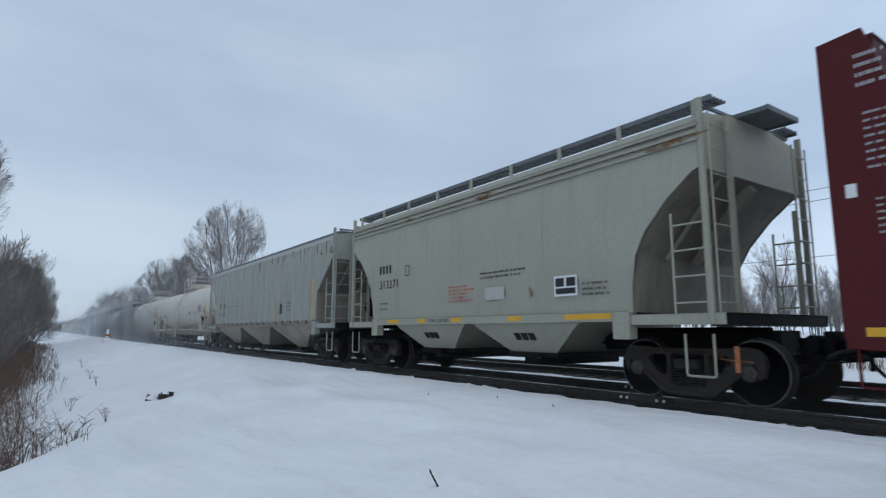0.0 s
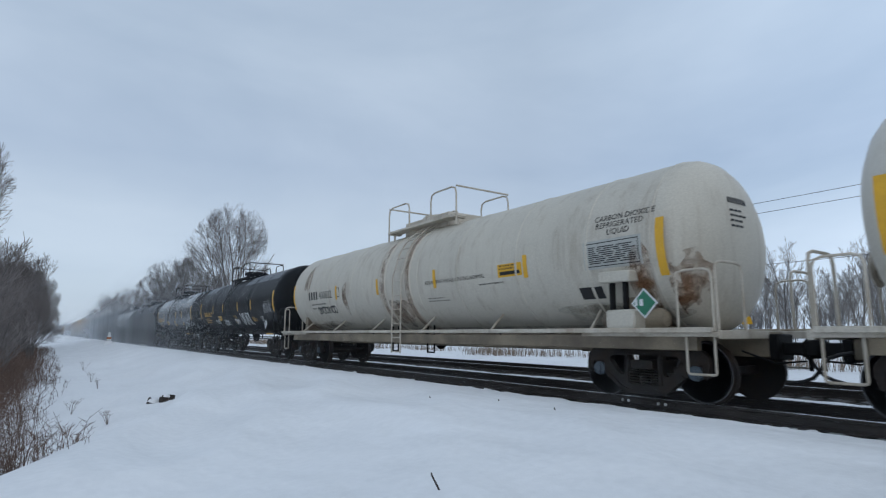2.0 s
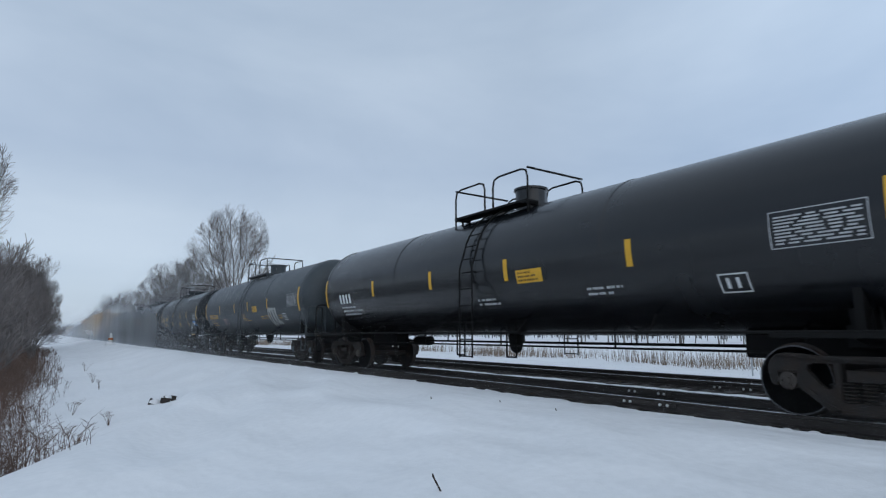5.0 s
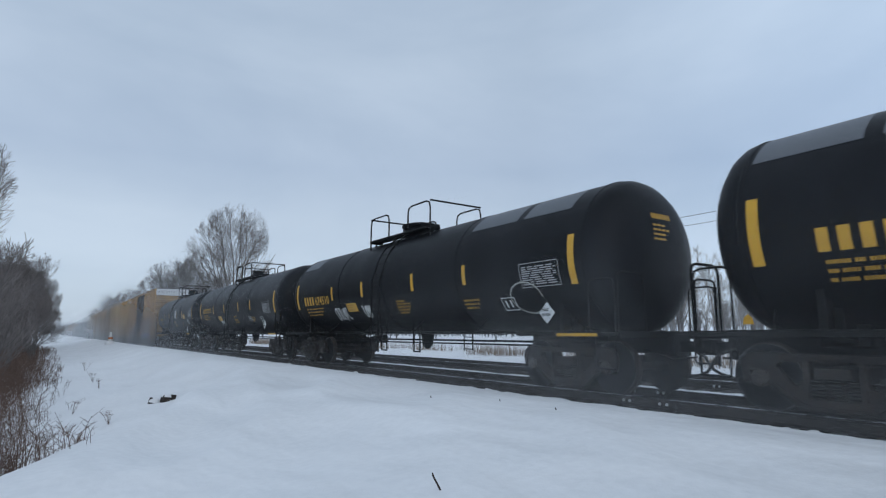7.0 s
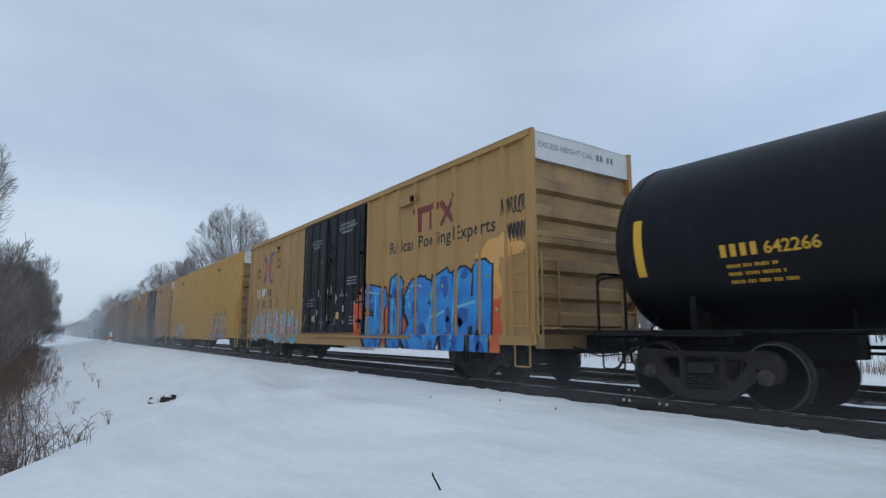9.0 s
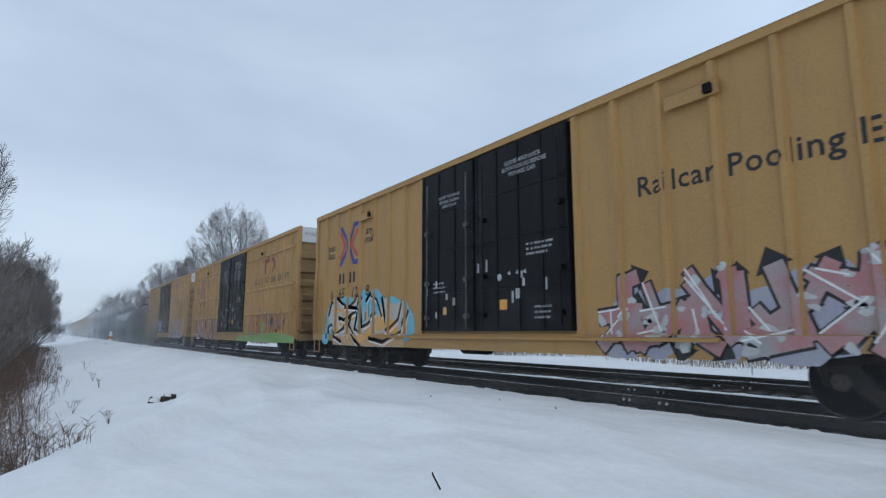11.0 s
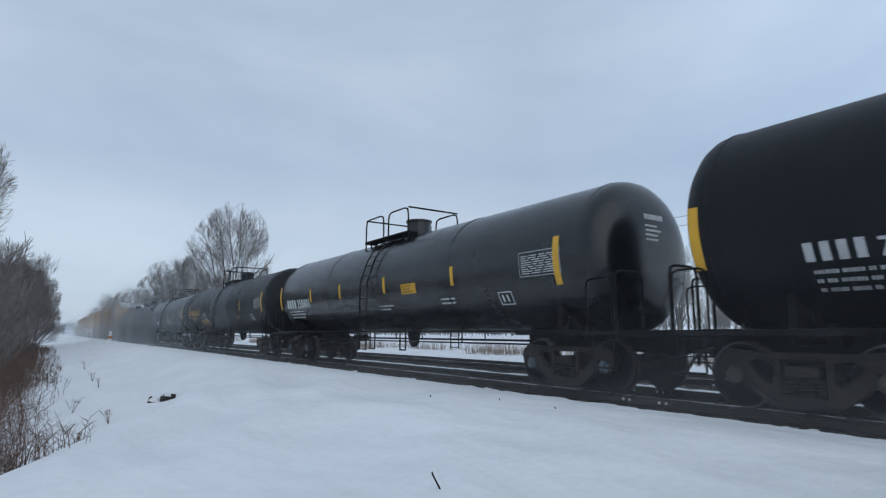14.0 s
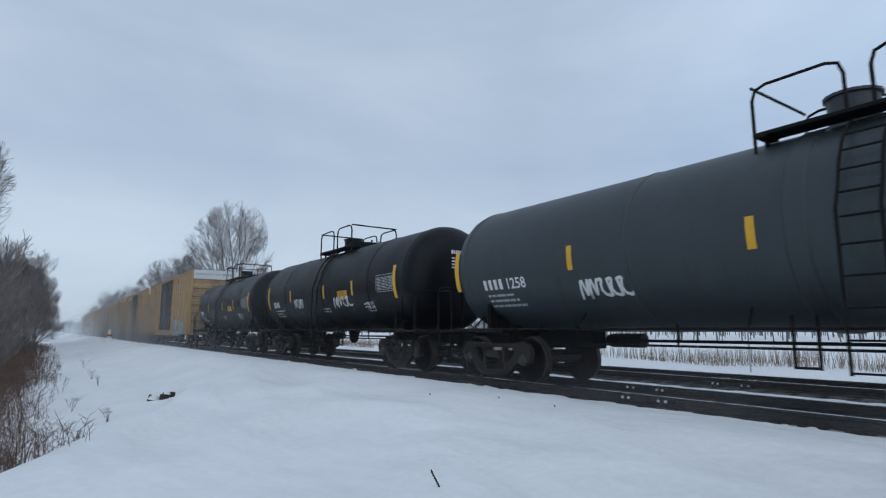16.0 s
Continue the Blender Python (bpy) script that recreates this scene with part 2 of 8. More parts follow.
    "bark": material("bark", (0.15, 0.137, 0.13), 0.9, var=0.4, scale=5, bump=0.5),
    "barklight": material("pale_bark", (0.22, 0.205, 0.19), 0.9, var=0.4, scale=5, bump=0.4),
    "twig": material("twigs", (0.20, 0.178, 0.17), 0.9, var=0.4, scale=2),
    # far twigs, paled to put the haze of distance into their colour
    "twighaze": material("haze_paled_twigs", (0.30, 0.285, 0.275), 0.9, var=0.3, scale=2),
    "brush": material("brown_brush", (0.15, 0.095, 0.07), 0.9, var=0.5, scale=0.8),
    "reed": material("dry_reeds", (0.27, 0.205, 0.15), 0.85, var=0.4, scale=1.5),
    "woodpost": material("weathered_timber", (0.045, 0.035, 0.03), 0.9, var=0.5, scale=9, bump=0.6),
    "orange_mark": material("faded_orange_plastic", (0.42, 0.14, 0.05), 0.6, var=0.3, scale=9),
    "wire": material("power_cable", (0.03, 0.03, 0.033), 0.6, var=0.2),
    "farwood": material("distant_woods", (0.17, 0.17, 0.175), 0.95, var=0.35, scale=0.25, fine=3),
}


# ---- mesh kit ----
class Kit:
    """Collects vertices and faces of one mesh."""

    def __init__(self):
        self.v, self.f = [], []

    def add(self, verts, faces):
        o = len(self.v)
        self.v += [tuple(p) for p in verts]
        self.f += [tuple(i + o for i in q) for q in faces]
        return self

    def box(self, x0, x1, y0, y1, z0, z1, c=0.0):
        """A box; c: width of the chamfer on all its edges."""
        c = min(c, 0.45 * min(abs(x1 - x0), abs(y1 - y0), abs(z1 - z0)))
        if c <= 0:
            v = [(x, y, z) for x in (x0, x1) for y in (y0, y1) for z in (z0, z1)]
            return self.add(v, [(0, 1, 3, 2), (4, 6, 7, 5), (0, 4, 5, 1), (2, 3, 7, 6), (0, 2, 6, 4), (1, 5, 7, 3)])
        v, idx = [], {}
        for ix, x in enumerate((x0, x1)):
            for iy, y in enumerate((y0, y1)):
                for iz, z in enumerate((z0, z1)):
                    sx, sy, sz = (c, -c)[ix], (c, -c)[iy], (c, -c)[iz]
                    for k, p in enumerate(((x, y + sy, z + sz), (x + sx, y, z + sz), (x + sx, y + sy, z))):
                        idx[ix, iy, iz, k] = len(v)
                        v.append(p)
        f = []
        for a in (0, 1):
            f.append([idx[a, 0, 0, 0], idx[a, 1, 0, 0], idx[a, 1, 1, 0], idx[a, 0, 1, 0]])
            f.append([idx[0, a, 0, 1], idx[1, a, 0, 1], idx[1, a, 1, 1], idx[0, a, 1, 1]])
            f.append([idx[0, 0, a, 2], idx[1, 0, a, 2], idx[1, 1, a, 2], idx[0, 1, a, 2]])
            for b in (0, 1):
                f.append([idx[a, b, 0, 0], idx[a, b, 1, 0], idx[a, b, 1, 1], idx[a, b, 0, 1]])
                f.append([idx[a, 0, b, 0], idx[a, 1, b, 0], idx[a, 1, b, 2], idx[a, 0, b, 2]])
                f.append([idx[0, a, b, 1], idx[1, a, b, 1], idx[1, a, b, 2], idx[0, a, b, 2]])
                for d in (0, 1):
                    f.append([idx[a, b, d, 0], idx[a, b, d, 1], idx[a, b, d, 2]])
        return self.add(v, f)

    def lathe(self, axis, origin, prof, n=24, a0=0.0, a1=360.0):
        """Turns prof, pairs of (distance along the axis, radius), round an axis 'x', 'y' or 'z' through origin."""
        o = Vector(origin)
        full = abs(a1 - a0) >= 359.9
        m = n if full else n + 1
        v = []
        for d, r in prof:
            for i in range(m):
                a = radians(a0 + (a1 - a0) * i / n)
                c, s = r * math.cos(a), r * math.sin(a)
                v.append(o + Vector({"x": (d, c, s), "y": (c, d, s), "z": (c, s, d)}[axis]))
        f = []
        for j in range(len(prof) - 1):
            for i in range(n):
                k = (i + 1) % m
                f.append((j * m + i, j * m + k, (j + 1) * m + k, (j + 1) * m + i))
        if full:
            if prof[0][1] > 1e-4:
                f.append(tuple(range(m)))
            if prof[-1][1] > 1e-4:
                f.append(tuple((len(prof) - 1) * m + i for i in range(m)))
        return self.add(v, f)

    def rod(self, pts, r=0.02, n=6, r1=None):
        """A round bar along pts."""
        pts = [Vector(p) for p in pts]
        r1 = r if r1 is None else r1
        v, f = [], []
        up = None
        for i, p in enumerate(pts):
            d = (pts[min(i + 1, len(pts) - 1)] - pts[max(i - 1, 0)])
            d = d.normalized() if d.length > 1e-9 else Vector((0, 0, 1))
            if up is None:
                up = d.orthogonal().normalized()
            else:
                up = (up - d * up.dot(d))
                up = up.normalized() if up.length > 1e-6 else d.orthogonal().normalized()
            w = d.cross(up)
            q = r + (r1 - r) * i / (len(pts) - 1)
            v += [p + up * (q * math.cos(2 * math.pi * k / n)) + w * (q * math.sin(2 * math.pi * k / n)) for k in range(n)]
        for i in range(len(pts) - 1):
            for k in range(n):
                f.append((i * n + k, i * n + (k + 1) % n, (i + 1) * n + (k + 1) % n, (i + 1) * n + k))
        f.append(tuple(range(n)))
        f.append(tuple((len(pts) - 1) * n + k for k in range(n)))
        return self.add(v, f)

    def bend(self, pts, r=0.02, n=6, round_=0.12):
        """A bar along pts whose inner corners are bent, not mitred."""
        pts = [Vector(p) for p in pts]
        out = [pts[0]]
        for a, b, c in zip(pts, pts[1:], pts[2:]):
            k = min(round_, (a - b).length * 0.45, (c - b).length * 0.45)
            p, q = b + (a - b).normalized() * k, b + (c - b).normalized() * k
            out += [p, (p + q) * 0.25 + b * 0.5, q]
        return self.rod(out + [pts[-1]], r, n)

    def prism(self, poly, axis, a, b):
        """Pushes a polygon (pairs in the plane across the axis) from a to b."""
        put = {"x": lambda u, w, d: (d, u, w), "y": lambda u, w, d: (u, d, w), "z": lambda u, w, d: (u, w, d)}[axis]
        m = len(poly)
        v = [put(u, w, a) for u, w in poly] + [put(u, w, b) for u, w in poly]
        f = [tuple(range(m)), tuple(range(2 * m - 1, m - 1, -1))]
        f += [(i, (i + 1) % m, m + (i + 1) % m, m + i) for i in range(m)]
        return self.add(v, f)

    def mesh(self, name, mat, smooth=38):
        me = bpy.data.meshes.new(name)
        me.from_pydata(self.v, [], self.f)
        me.materials.append(mat)
        bm = bmesh.new()
        bm.from_mesh(me)
        bmesh.ops.recalc_face_normals(bm, faces=bm.faces)
        bm.to_mesh(me)
        bm.free()
        if smooth:
            me.shade_smooth()
            me.set_sharp_from_angle(angle=radians(smooth))
        me.update()
        return me


STORE = {}


def part(name, kit, mat, parent=None, label="", key=None, at=None):
    """One mesh object under parent. kit: a Kit, or a function that makes one; key: alike parts share one mesh."""
    k = (key, mat) if key is not None else None
    me = STORE.get(k) if k else None
    if me is None:
        me = (kit() if callable(kit) else kit).mesh(name, MAT[mat])
        if k:
            STORE[k] = me
    ob = new(name, me)
    if parent is not None:
        ob.parent = parent
    if at is not None:
        ob.matrix_basis = at
    if label:
        tagged(ob, label)
    return ob


# ---- ground ----
def smooth(a, b, x):
    t = min(1, max(0, (x - a) / (b - a)))
    return t * t * (3 - 2 * t)


def height(x, y):
    """The ground: snow bank on the near side, track bed, snow field beyond."""
    nz = noise.noise((x * 0.35, y * 0.22, 0.3)) * 0.10 + noise.noise((x * 1.1, y * 0.6, 4.1)) * 0.03
    edge = 6.93 + 0.15 * noise.noise((0, y * 1.7, 2)) + 0.08 * noise.noise((0, y * 6, 7))
    z = -0.46 + 0.46 * smooth(0.5, 6.2, x)
    # a drift near the camera with a crest; lower ground behind it
    crest = 7.5 + 1.9 * (x + 0.3) + 0.5 * noise.noise((x * 0.9, 0, 6))
    z += 0.10 * smooth(crest - 3.5, crest - 0.3, y) * (1 - smooth(2.5, 5.0, x))
    z -= 0.56 * smooth(crest - 0.3, crest + 2.4, y) * (1 - smooth(2.4, 5.8, x))
    # ditch with brush
    z -= 0.35 * smooth(0.5, -2.2, x)
    z += nz * (1 - smooth(5.7, 6.8, x)) * min(1, 0.3 + abs(y) / 30) * (1.0 if y < 200 else 0.3)
    # wind-carved drifts
    ridge = 1 - abs(noise.noise((x * 0.55 - y * 0.16, y * 0.24, 11))) * 2.2
    z += (0.10 * ridge + 0.07 * noise.noise((x * 1.2 - y * 0.3, y * 0.5, 13)) - 0.05) * (1 - smooth(5.4, 6.5, x)) * (1 - smooth(50, 120, y)) * smooth(1.0, 4.0, y + x)
    bed = -0.22 + 0.02 * noise.noise((x * 3, y * 3, 1))
    z = z + (bed - z) * smooth(edge - 0.05, edge + 0.28, x)
    # snow between the tracks
    between = smooth(10.0, 10.3, x + 0.15 * noise.noise((0, y * 0.6, 5))) * (1 - smooth(10.9, 11.4, x + 0.25 * noise.noise((3, y * 0.5, 5))))
    z += 0.13 * between
    # far side: a low snow bank, then the field
    far = smooth(15.2, 15.8, x + 0.15 * noise.noise((0, y * 0.5, 9)))
    zf = -0.12 + 0.10 * smooth(17, 21, x) - 0.2 * smooth(26, 40, x) + 0.12 * noise.noise((x * 0.3, y * 0.2, 8)) * smooth(15.5, 18, x)
    z = z + (zf - z) * far
    return z


def build_ground():
    xs = [-900, -500, -250, -120, -70, -45, -30, -20, -14, -10, -7.5, -6, -5, -4.2, -3.5, -3, -2.6]
    x = -2.3
    while x < 6.3:
        xs.append(x)
        x += 0.16
    while x < 16.4:
        xs.append(x)
        x += 0.075 if x < 7.4 else 0.14
    xs += [16.8, 17.3, 18, 19, 20, 21, 22, 23.5, 25, 27, 30, 34, 40, 50, 65, 85, 120, 180, 300, 600, 1200]
    ys = [-600, -300, -140, -70, -40, -25, -16, -10, -6, -4, -2.5, -1.5]
    y = -0.8
    while y < 1200:
        ys.append(y)
        y += 0.12 + max(0, y - 9) * 0.022
    ys += [1600, 2500, 4200]
    v = [(x, y, height(x, y)) for y in ys for x in xs]
    w = len(xs)
    f = [(j * w + i, j * w + i + 1, (j + 1) * w + i + 1, (j + 1) * w + i) for j in range(len(ys) - 1) for i in range(w - 1)]
    me = bpy.data.meshes.new("ground")
    me.from_pydata(v, [], f)
    me.materials.append(MAT["snow"])
    me.materials.append(MAT["ballast"])
    me.materials.append(MAT["snow_dirty"])
    for p in me.polygons:
        c = p.center
        nn = noise.noise((c.x * 2.1, c.y * 1.3, 6))
        wob = 0.14 * noise.noise((0, c.y * 1.1, 3))
        if 7.06 + wob < c.x < 15.4 + wob:
            p.material_index = 1
            if 10.05 + wob < c.x < 11.15 + 2.5 * wob:
                p.material_index = 0
            elif c.x < 7.33 and nn > 0.05:
                p.material_index = 2
            elif 11.1 < c.x < 11.5 and nn > 0.0:
                p.material_index = 2
            elif nn > 0.42:
                p.material_index = 2
    me.shade_smooth()
    tagged(new("ground", me), "snow-covered ground with a dark ballast track bed", "ground", kind="structure")


def rail_profile(x):
    w, b, h = 0.037, 0.075, 0.17
    return [(x - b, -h), (x + b, -h), (x + b, -h + 0.012), (x + 0.012, -h + 0.03), (x + 0.012, -0.045), (x + w, -0.035), (x + w, -0.006),
            (x + w - 0.008, 0), (x - w + 0.008, 0), (x - w, -0.006), (x - w, -0.035), (x - 0.012, -0.045), (x - 0.012, -h + 0.03), (x - b, -h + 0.012)]


def build_track(centre, label, joints):
    tr = tagged(new("railway_track"), label, "railway track", group="railway tracks", kind="structure")
    tr.matrix_basis = pose(centre, 0, 0)
    for s in (-0.7545, 0.7545):
        part("rail", Kit().prism(rail_profile(s), "y", -120, 1500), "rail", tr, "rusty steel rail")
        part("rail_head", Kit().box(s - 0.027, s + 0.027, -120, 1500, -0.001, 0.003), "railtop", tr, "polished running surface")
    k, c = Kit(), Kit()
    y = -40.0
    while y < 160:
        j = random.uniform(-0.03, 0.03)
        k.box(-1.3 + j, 1.3 + j, y - 0.115, y + 0.115, -0.36, -0.175 + random.uniform(-0.012, 0.01), 0.015)
        for s in (-0.7545, 0.7545):
            c.box(s - 0.17, s + 0.17, y - 0.09, y + 0.09, -0.178, -0.158, 0.005)
        y += 0.53
    tagged(part("tie_row", k, "tie", tr, "dark timber ties bedded in ballast"), kind="stuff")
    tagged(part("tie_plate_row", c, "rail", tr), kind="stuff")
    # bolted rail joints with bright nuts
    for s, z, ys in joints:
        part("joint_bar", Kit().box(s - 0.045, s - 0.02, ys[0] - 0.15, ys[-1] + 0.15, z - 0.035, z + 0.035, 0.008), "rail", tr)
        for y in ys:
            part("joint_bolt", lambda: Kit().lathe("x", (0, 0, 0), [(0.0, 0.024), (-0.022, 0.024), (-0.026, 0.014), (-0.026, 0.0)], 8), "p_white", tr, key="bolt", at=pose(s - 0.045, y, z))
    return tr


build_ground()
build_track(TRACK, "near track with polished rails on dark wet ballast", ((-0.7545, -0.07, (5.52, 5.65, 6.22, 6.34)), (0.7545, -0.07, (6.6, 6.72, 7.25, 7.39))))
build_track(TRACK + 4.25, "second track with polished rails beyond the train", ((-0.7545, -0.12, (6.38, 6.53, 7.06, 7.18)), (0.7545, -0.12, (7.0, 7.12, 7.64, 7.8))))

# ---- decals: paint and sheeting that follows a car's surface ----
TEXTS = {}


def glyphs(text, size, spacing=1.0, shear=0.0, bold=0.0):
    """Triangles of a line of writing, from its lower left corner."""
    key = (text, spacing, shear, bold)
    if key not in TEXTS:
        cu = bpy.data.curves.new("writing", "FONT")
        cu.body, cu.size, cu.space_character, cu.shear, cu.offset, cu.resolution_u = text, 1.0, spacing, shear, bold, 2
        ob = bpy.data.objects.new("writing", cu)
        me = bpy.data.meshes.new_from_object(ob)
        me.calc_loop_triangles()
        TEXTS[key] = [[(me.vertices[i].co.x, me.vertices[i].co.y) for i in t.vertices] for t in me.loop_triangles]
        bpy.data.objects.remove(ob)
        bpy.data.curves.remove(cu)
        bpy.data.meshes.remove(me)
    return [[(x * size, y * size) for x, y in t] for t in TEXTS[key]]


def moved(tris, u, w, sx=1.0, sy=1.0):
    return [[(x * sx + u, y * sy + w) for x, y in t] for t in tris]


def rect(u0, u1, w0, w1):
    return [[(u0, w0), (u1, w0), (u1, w1)], [(u0, w0), (u1, w1), (u0, w1)]]


def polygon(pts):
    from mathutils.geometry import tessellate_polygon
    return [[pts[i] for i in t] for t in tessellate_polygon([[Vector((x, y, 0)) for x, y in pts]])]


def bars(u, w, width, rows, h=0.05, gap=0.05, seed=1):
    """Small print that cannot be read: words of short bars in rows, from the top down."""
    rnd = random.Random(seed)
    out = []
    step = max(0.024, 0.85 * h)
    for i in range(rows):
        x = u
        end = u + width * rnd.uniform(0.65, 1.0)
        while x < end - step:
            for _ in range(rnd.randint(2, 7)):
                if x > end - step:
                    break
                out += rect(x, x + step * rnd.uniform(0.5, 0.72), w - i * (h + gap) - h, w - i * (h + gap))
                x += step
            x += step * 0.9
    return out


def blocks(u, w, n, size):
    """Owner's mark: plain upright blocks of the size of its letters."""
    out = []
    for i in range(n):
        x = u + i * size * 0.8
        out += rect(x, x + size * 0.46, w, w + size)
    return out


def stroke(pts, r):
    """A brushed line along pts, of half width r."""
    out = []
    for (x0, y0), (x1, y1) in zip(pts, pts[1:]):
        d = math.hypot(x1 - x0, y1 - y0) or 1
        nx, ny = -(y1 - y0) / d * r, (x1 - x0) / d * r
        ex, ey = (x1 - x0) / d * r * 0.6, (y1 - y0) / d * r * 0.6
        q = [(x0 + nx - ex, y0 + ny - ey), (x0 - nx - ex, y0 - ny - ey), (x1 - nx + ex, y1 - ny + ey), (x1 + nx + ex, y1 + ny + ey)]
        out += [[q[0], q[1], q[2]], [q[0], q[2], q[3]]]
    return out


def tag(u, w, width, h, seed, r=0.03, n=6):
    """A sprayed scrawl with loops."""
    rnd = random.Random(seed)
    pts = []
    for i in range(n):
        x = u + width * i / n
        k = rnd.randrange(3)
        s = width / n
        for j in range(9):
            a = j / 8
            if k == 0:
                pts.append((x + s * (0.5 + 0.5 * math.sin(a * 6.3)), w + h * (0.5 + 0.45 * math.cos(a * 6.3))))
            elif k == 1:
                pts.append((x + s * a, w + h * (0.05 + 0.9 * abs(math.sin(a * 3.14 * 1.5)))))
            else:
                pts.append((x + s * (a + 0.25 * math.sin(a * 9)), w + h * (0.9 - 0.8 * a + 0.2 * math.sin(a * 7))))
    return stroke(pts, r)


def blob(u, w, ru, rw, seed, n=22, wob=0.25):
    rnd = random.Random(seed)
    ph = [rnd.uniform(0, 6.28) for _ in range(3)]
    pts = []
    for i in range(n):
        a = 2 * math.pi * i / n
        k = 1 + wob * (0.5 * math.sin(2 * a + ph[0]) + 0.3 * math.sin(3 * a + ph[1]) + 0.25 * math.sin(5 * a + ph[2]))
        pts.append((u + ru * k * math.cos(a), w + rw * k * math.sin(a)))
    return [[(u, w), pts[i], pts[(i + 1) % n]] for i in range(n)]


def clip(poly, axis, lo, hi):
    for lim, sgn in ((lo, 1), (hi, -1)):
        out = []
        for i, p in enumerate(poly):
            q = poly[(i + 1) % len(poly)]
            a, b = sgn * (p[axis] - lim), sgn * (q[axis] - lim)
            if a >= 0:
                out.append(p)
            if (a >= 0) != (b >= 0):
                t = a / (a - b)
                out.append((p[0] + (q[0] - p[0]) * t, p[1] + (q[1] - p[1]) * t))
        poly = out
        if len(poly) < 3:
            return []
    return poly


class Side:
    """A flat car side with upright posts: stretches of u with their own depth. u runs towards the train's front."""

    def __init__(self, stretches, zmin=0.7, zmax=5.2, shift=0.0):
        self.s, self.z, self.shift = stretches, (zmin, zmax), shift

    def lay(self, tris, lift):
        k = Kit()
        for t in tris:
            t = clip(t, 1, *self.z)
            if not t:
                continue
            a, b = min(p[0] for p in t), max(p[0] for p in t)
            for u0, u1, x in self.s:
                if u1 <= a or u0 >= b:
                    continue
                c = clip(t, 0, u0, u1)
                if len(c) >= 3:
                    k.add([(x - lift, -u - self.shift, w) for u, w in c], [tuple(range(len(c)))])
        return k


class Round:
    """The near flank of a tank: w is the height above the rail, up the curve."""

    def __init__(self, r, zc):
        self.r, self.zc = r, zc

    def lay(self, tris, lift):
        k = Kit()
        n = 40
        cuts = [self.r * math.sin(math.pi * (i / n - 0.5)) for i in range(n + 1)]
        for t in tris:
            t = [(u, w - self.zc) for u, w in t]
            a, b = min(p[1] for p in t), max(p[1] for p in t)
            for lo, hi in zip(cuts, cuts[1:]):
                if hi <= a or lo >= b:
                    continue
                c = clip(t, 1, lo, hi)
                if len(c) >= 3:
                    f = (self.r + lift) / self.r
                    k.add([(-math.sqrt(max(0, self.r ** 2 - w * w)) * f, -u, self.zc + w * f) for u, w in c], [tuple(range(len(c)))])
        return k


def paint(name, tris, mat, surf, parent, lift=0.004, label=""):
    k = surf.lay(tris, lift)
    if not k.f:
        return None
    me = bpy.data.meshes.new(name)
    me.from_pydata(k.v, [], k.f)
    me.materials.append(MAT[mat])
    ob = new(name, me)
    ob.parent = parent
    if label:
        tagged(ob, label, kind="stuff" if name in ("data_panel", "owner_mark") else "")
    elif name.startswith("sprayed") or name in ("data_panel", "sill_lettering", "label_panel") or name == "slogan" or name.endswith("_print") or name.endswith("notice") or name.endswith("stain"):
        tagged(ob, kind="stuff")          # strokes and specks that cannot be told apart
    return ob


# ---- running gear ----
WHEELS = []          # wheelsets with the time at which their car passes the camera


def k_wheelset():
    k = Kit()
    R = 0.457
    for s in (-1, 1):
        k.lathe("x", (0, 0, 0), [(s * 0.68, 0.06), (s * 0.68, R + 0.026), (s * 0.705, R + 0.026), (s * 0.72, R), (s * 0.815, R - 0.006), (s * 0.82, R - 0.055),
                                 (s * 0.79, R - 0.075), (s * 0.765, 0.19), (s * 0.80, 0.14), (s * 0.825, 0.11), (s * 0.825, 0.0)], 28)
    k.lathe("x", (0, 0, 0), [(-1.0, 0.0), (-1.0, 0.075), (1.0, 0.075), (1.0, 0.0)], 12)
    return k


def k_rim():
    k = Kit()
    for s in (-1, 1):
        k.lathe("x", (0, 0, 0), [(s * 0.8215, 0.452), (s * 0.8225, 0.443), (s * 0.8215, 0.432)], 36)
    return k


def k_caps(s):
    k = Kit()
    k.lathe("x", (0, 0, 0), [(s * 0.98, 0.115), (s * 1.045, 0.115), (s * 1.06, 0.095), (s * 1.06, 0.05), (s * 1.075, 0.045), (s * 1.075, 0)], 14)
    for i in range(3):
        a = i * 2.094
        k.lathe("x", (0, 0.072 * math.cos(a), 0.072 * math.sin(a)), [(s * 1.05, 0.02), (s * 1.08, 0.02)], 6)
    return k


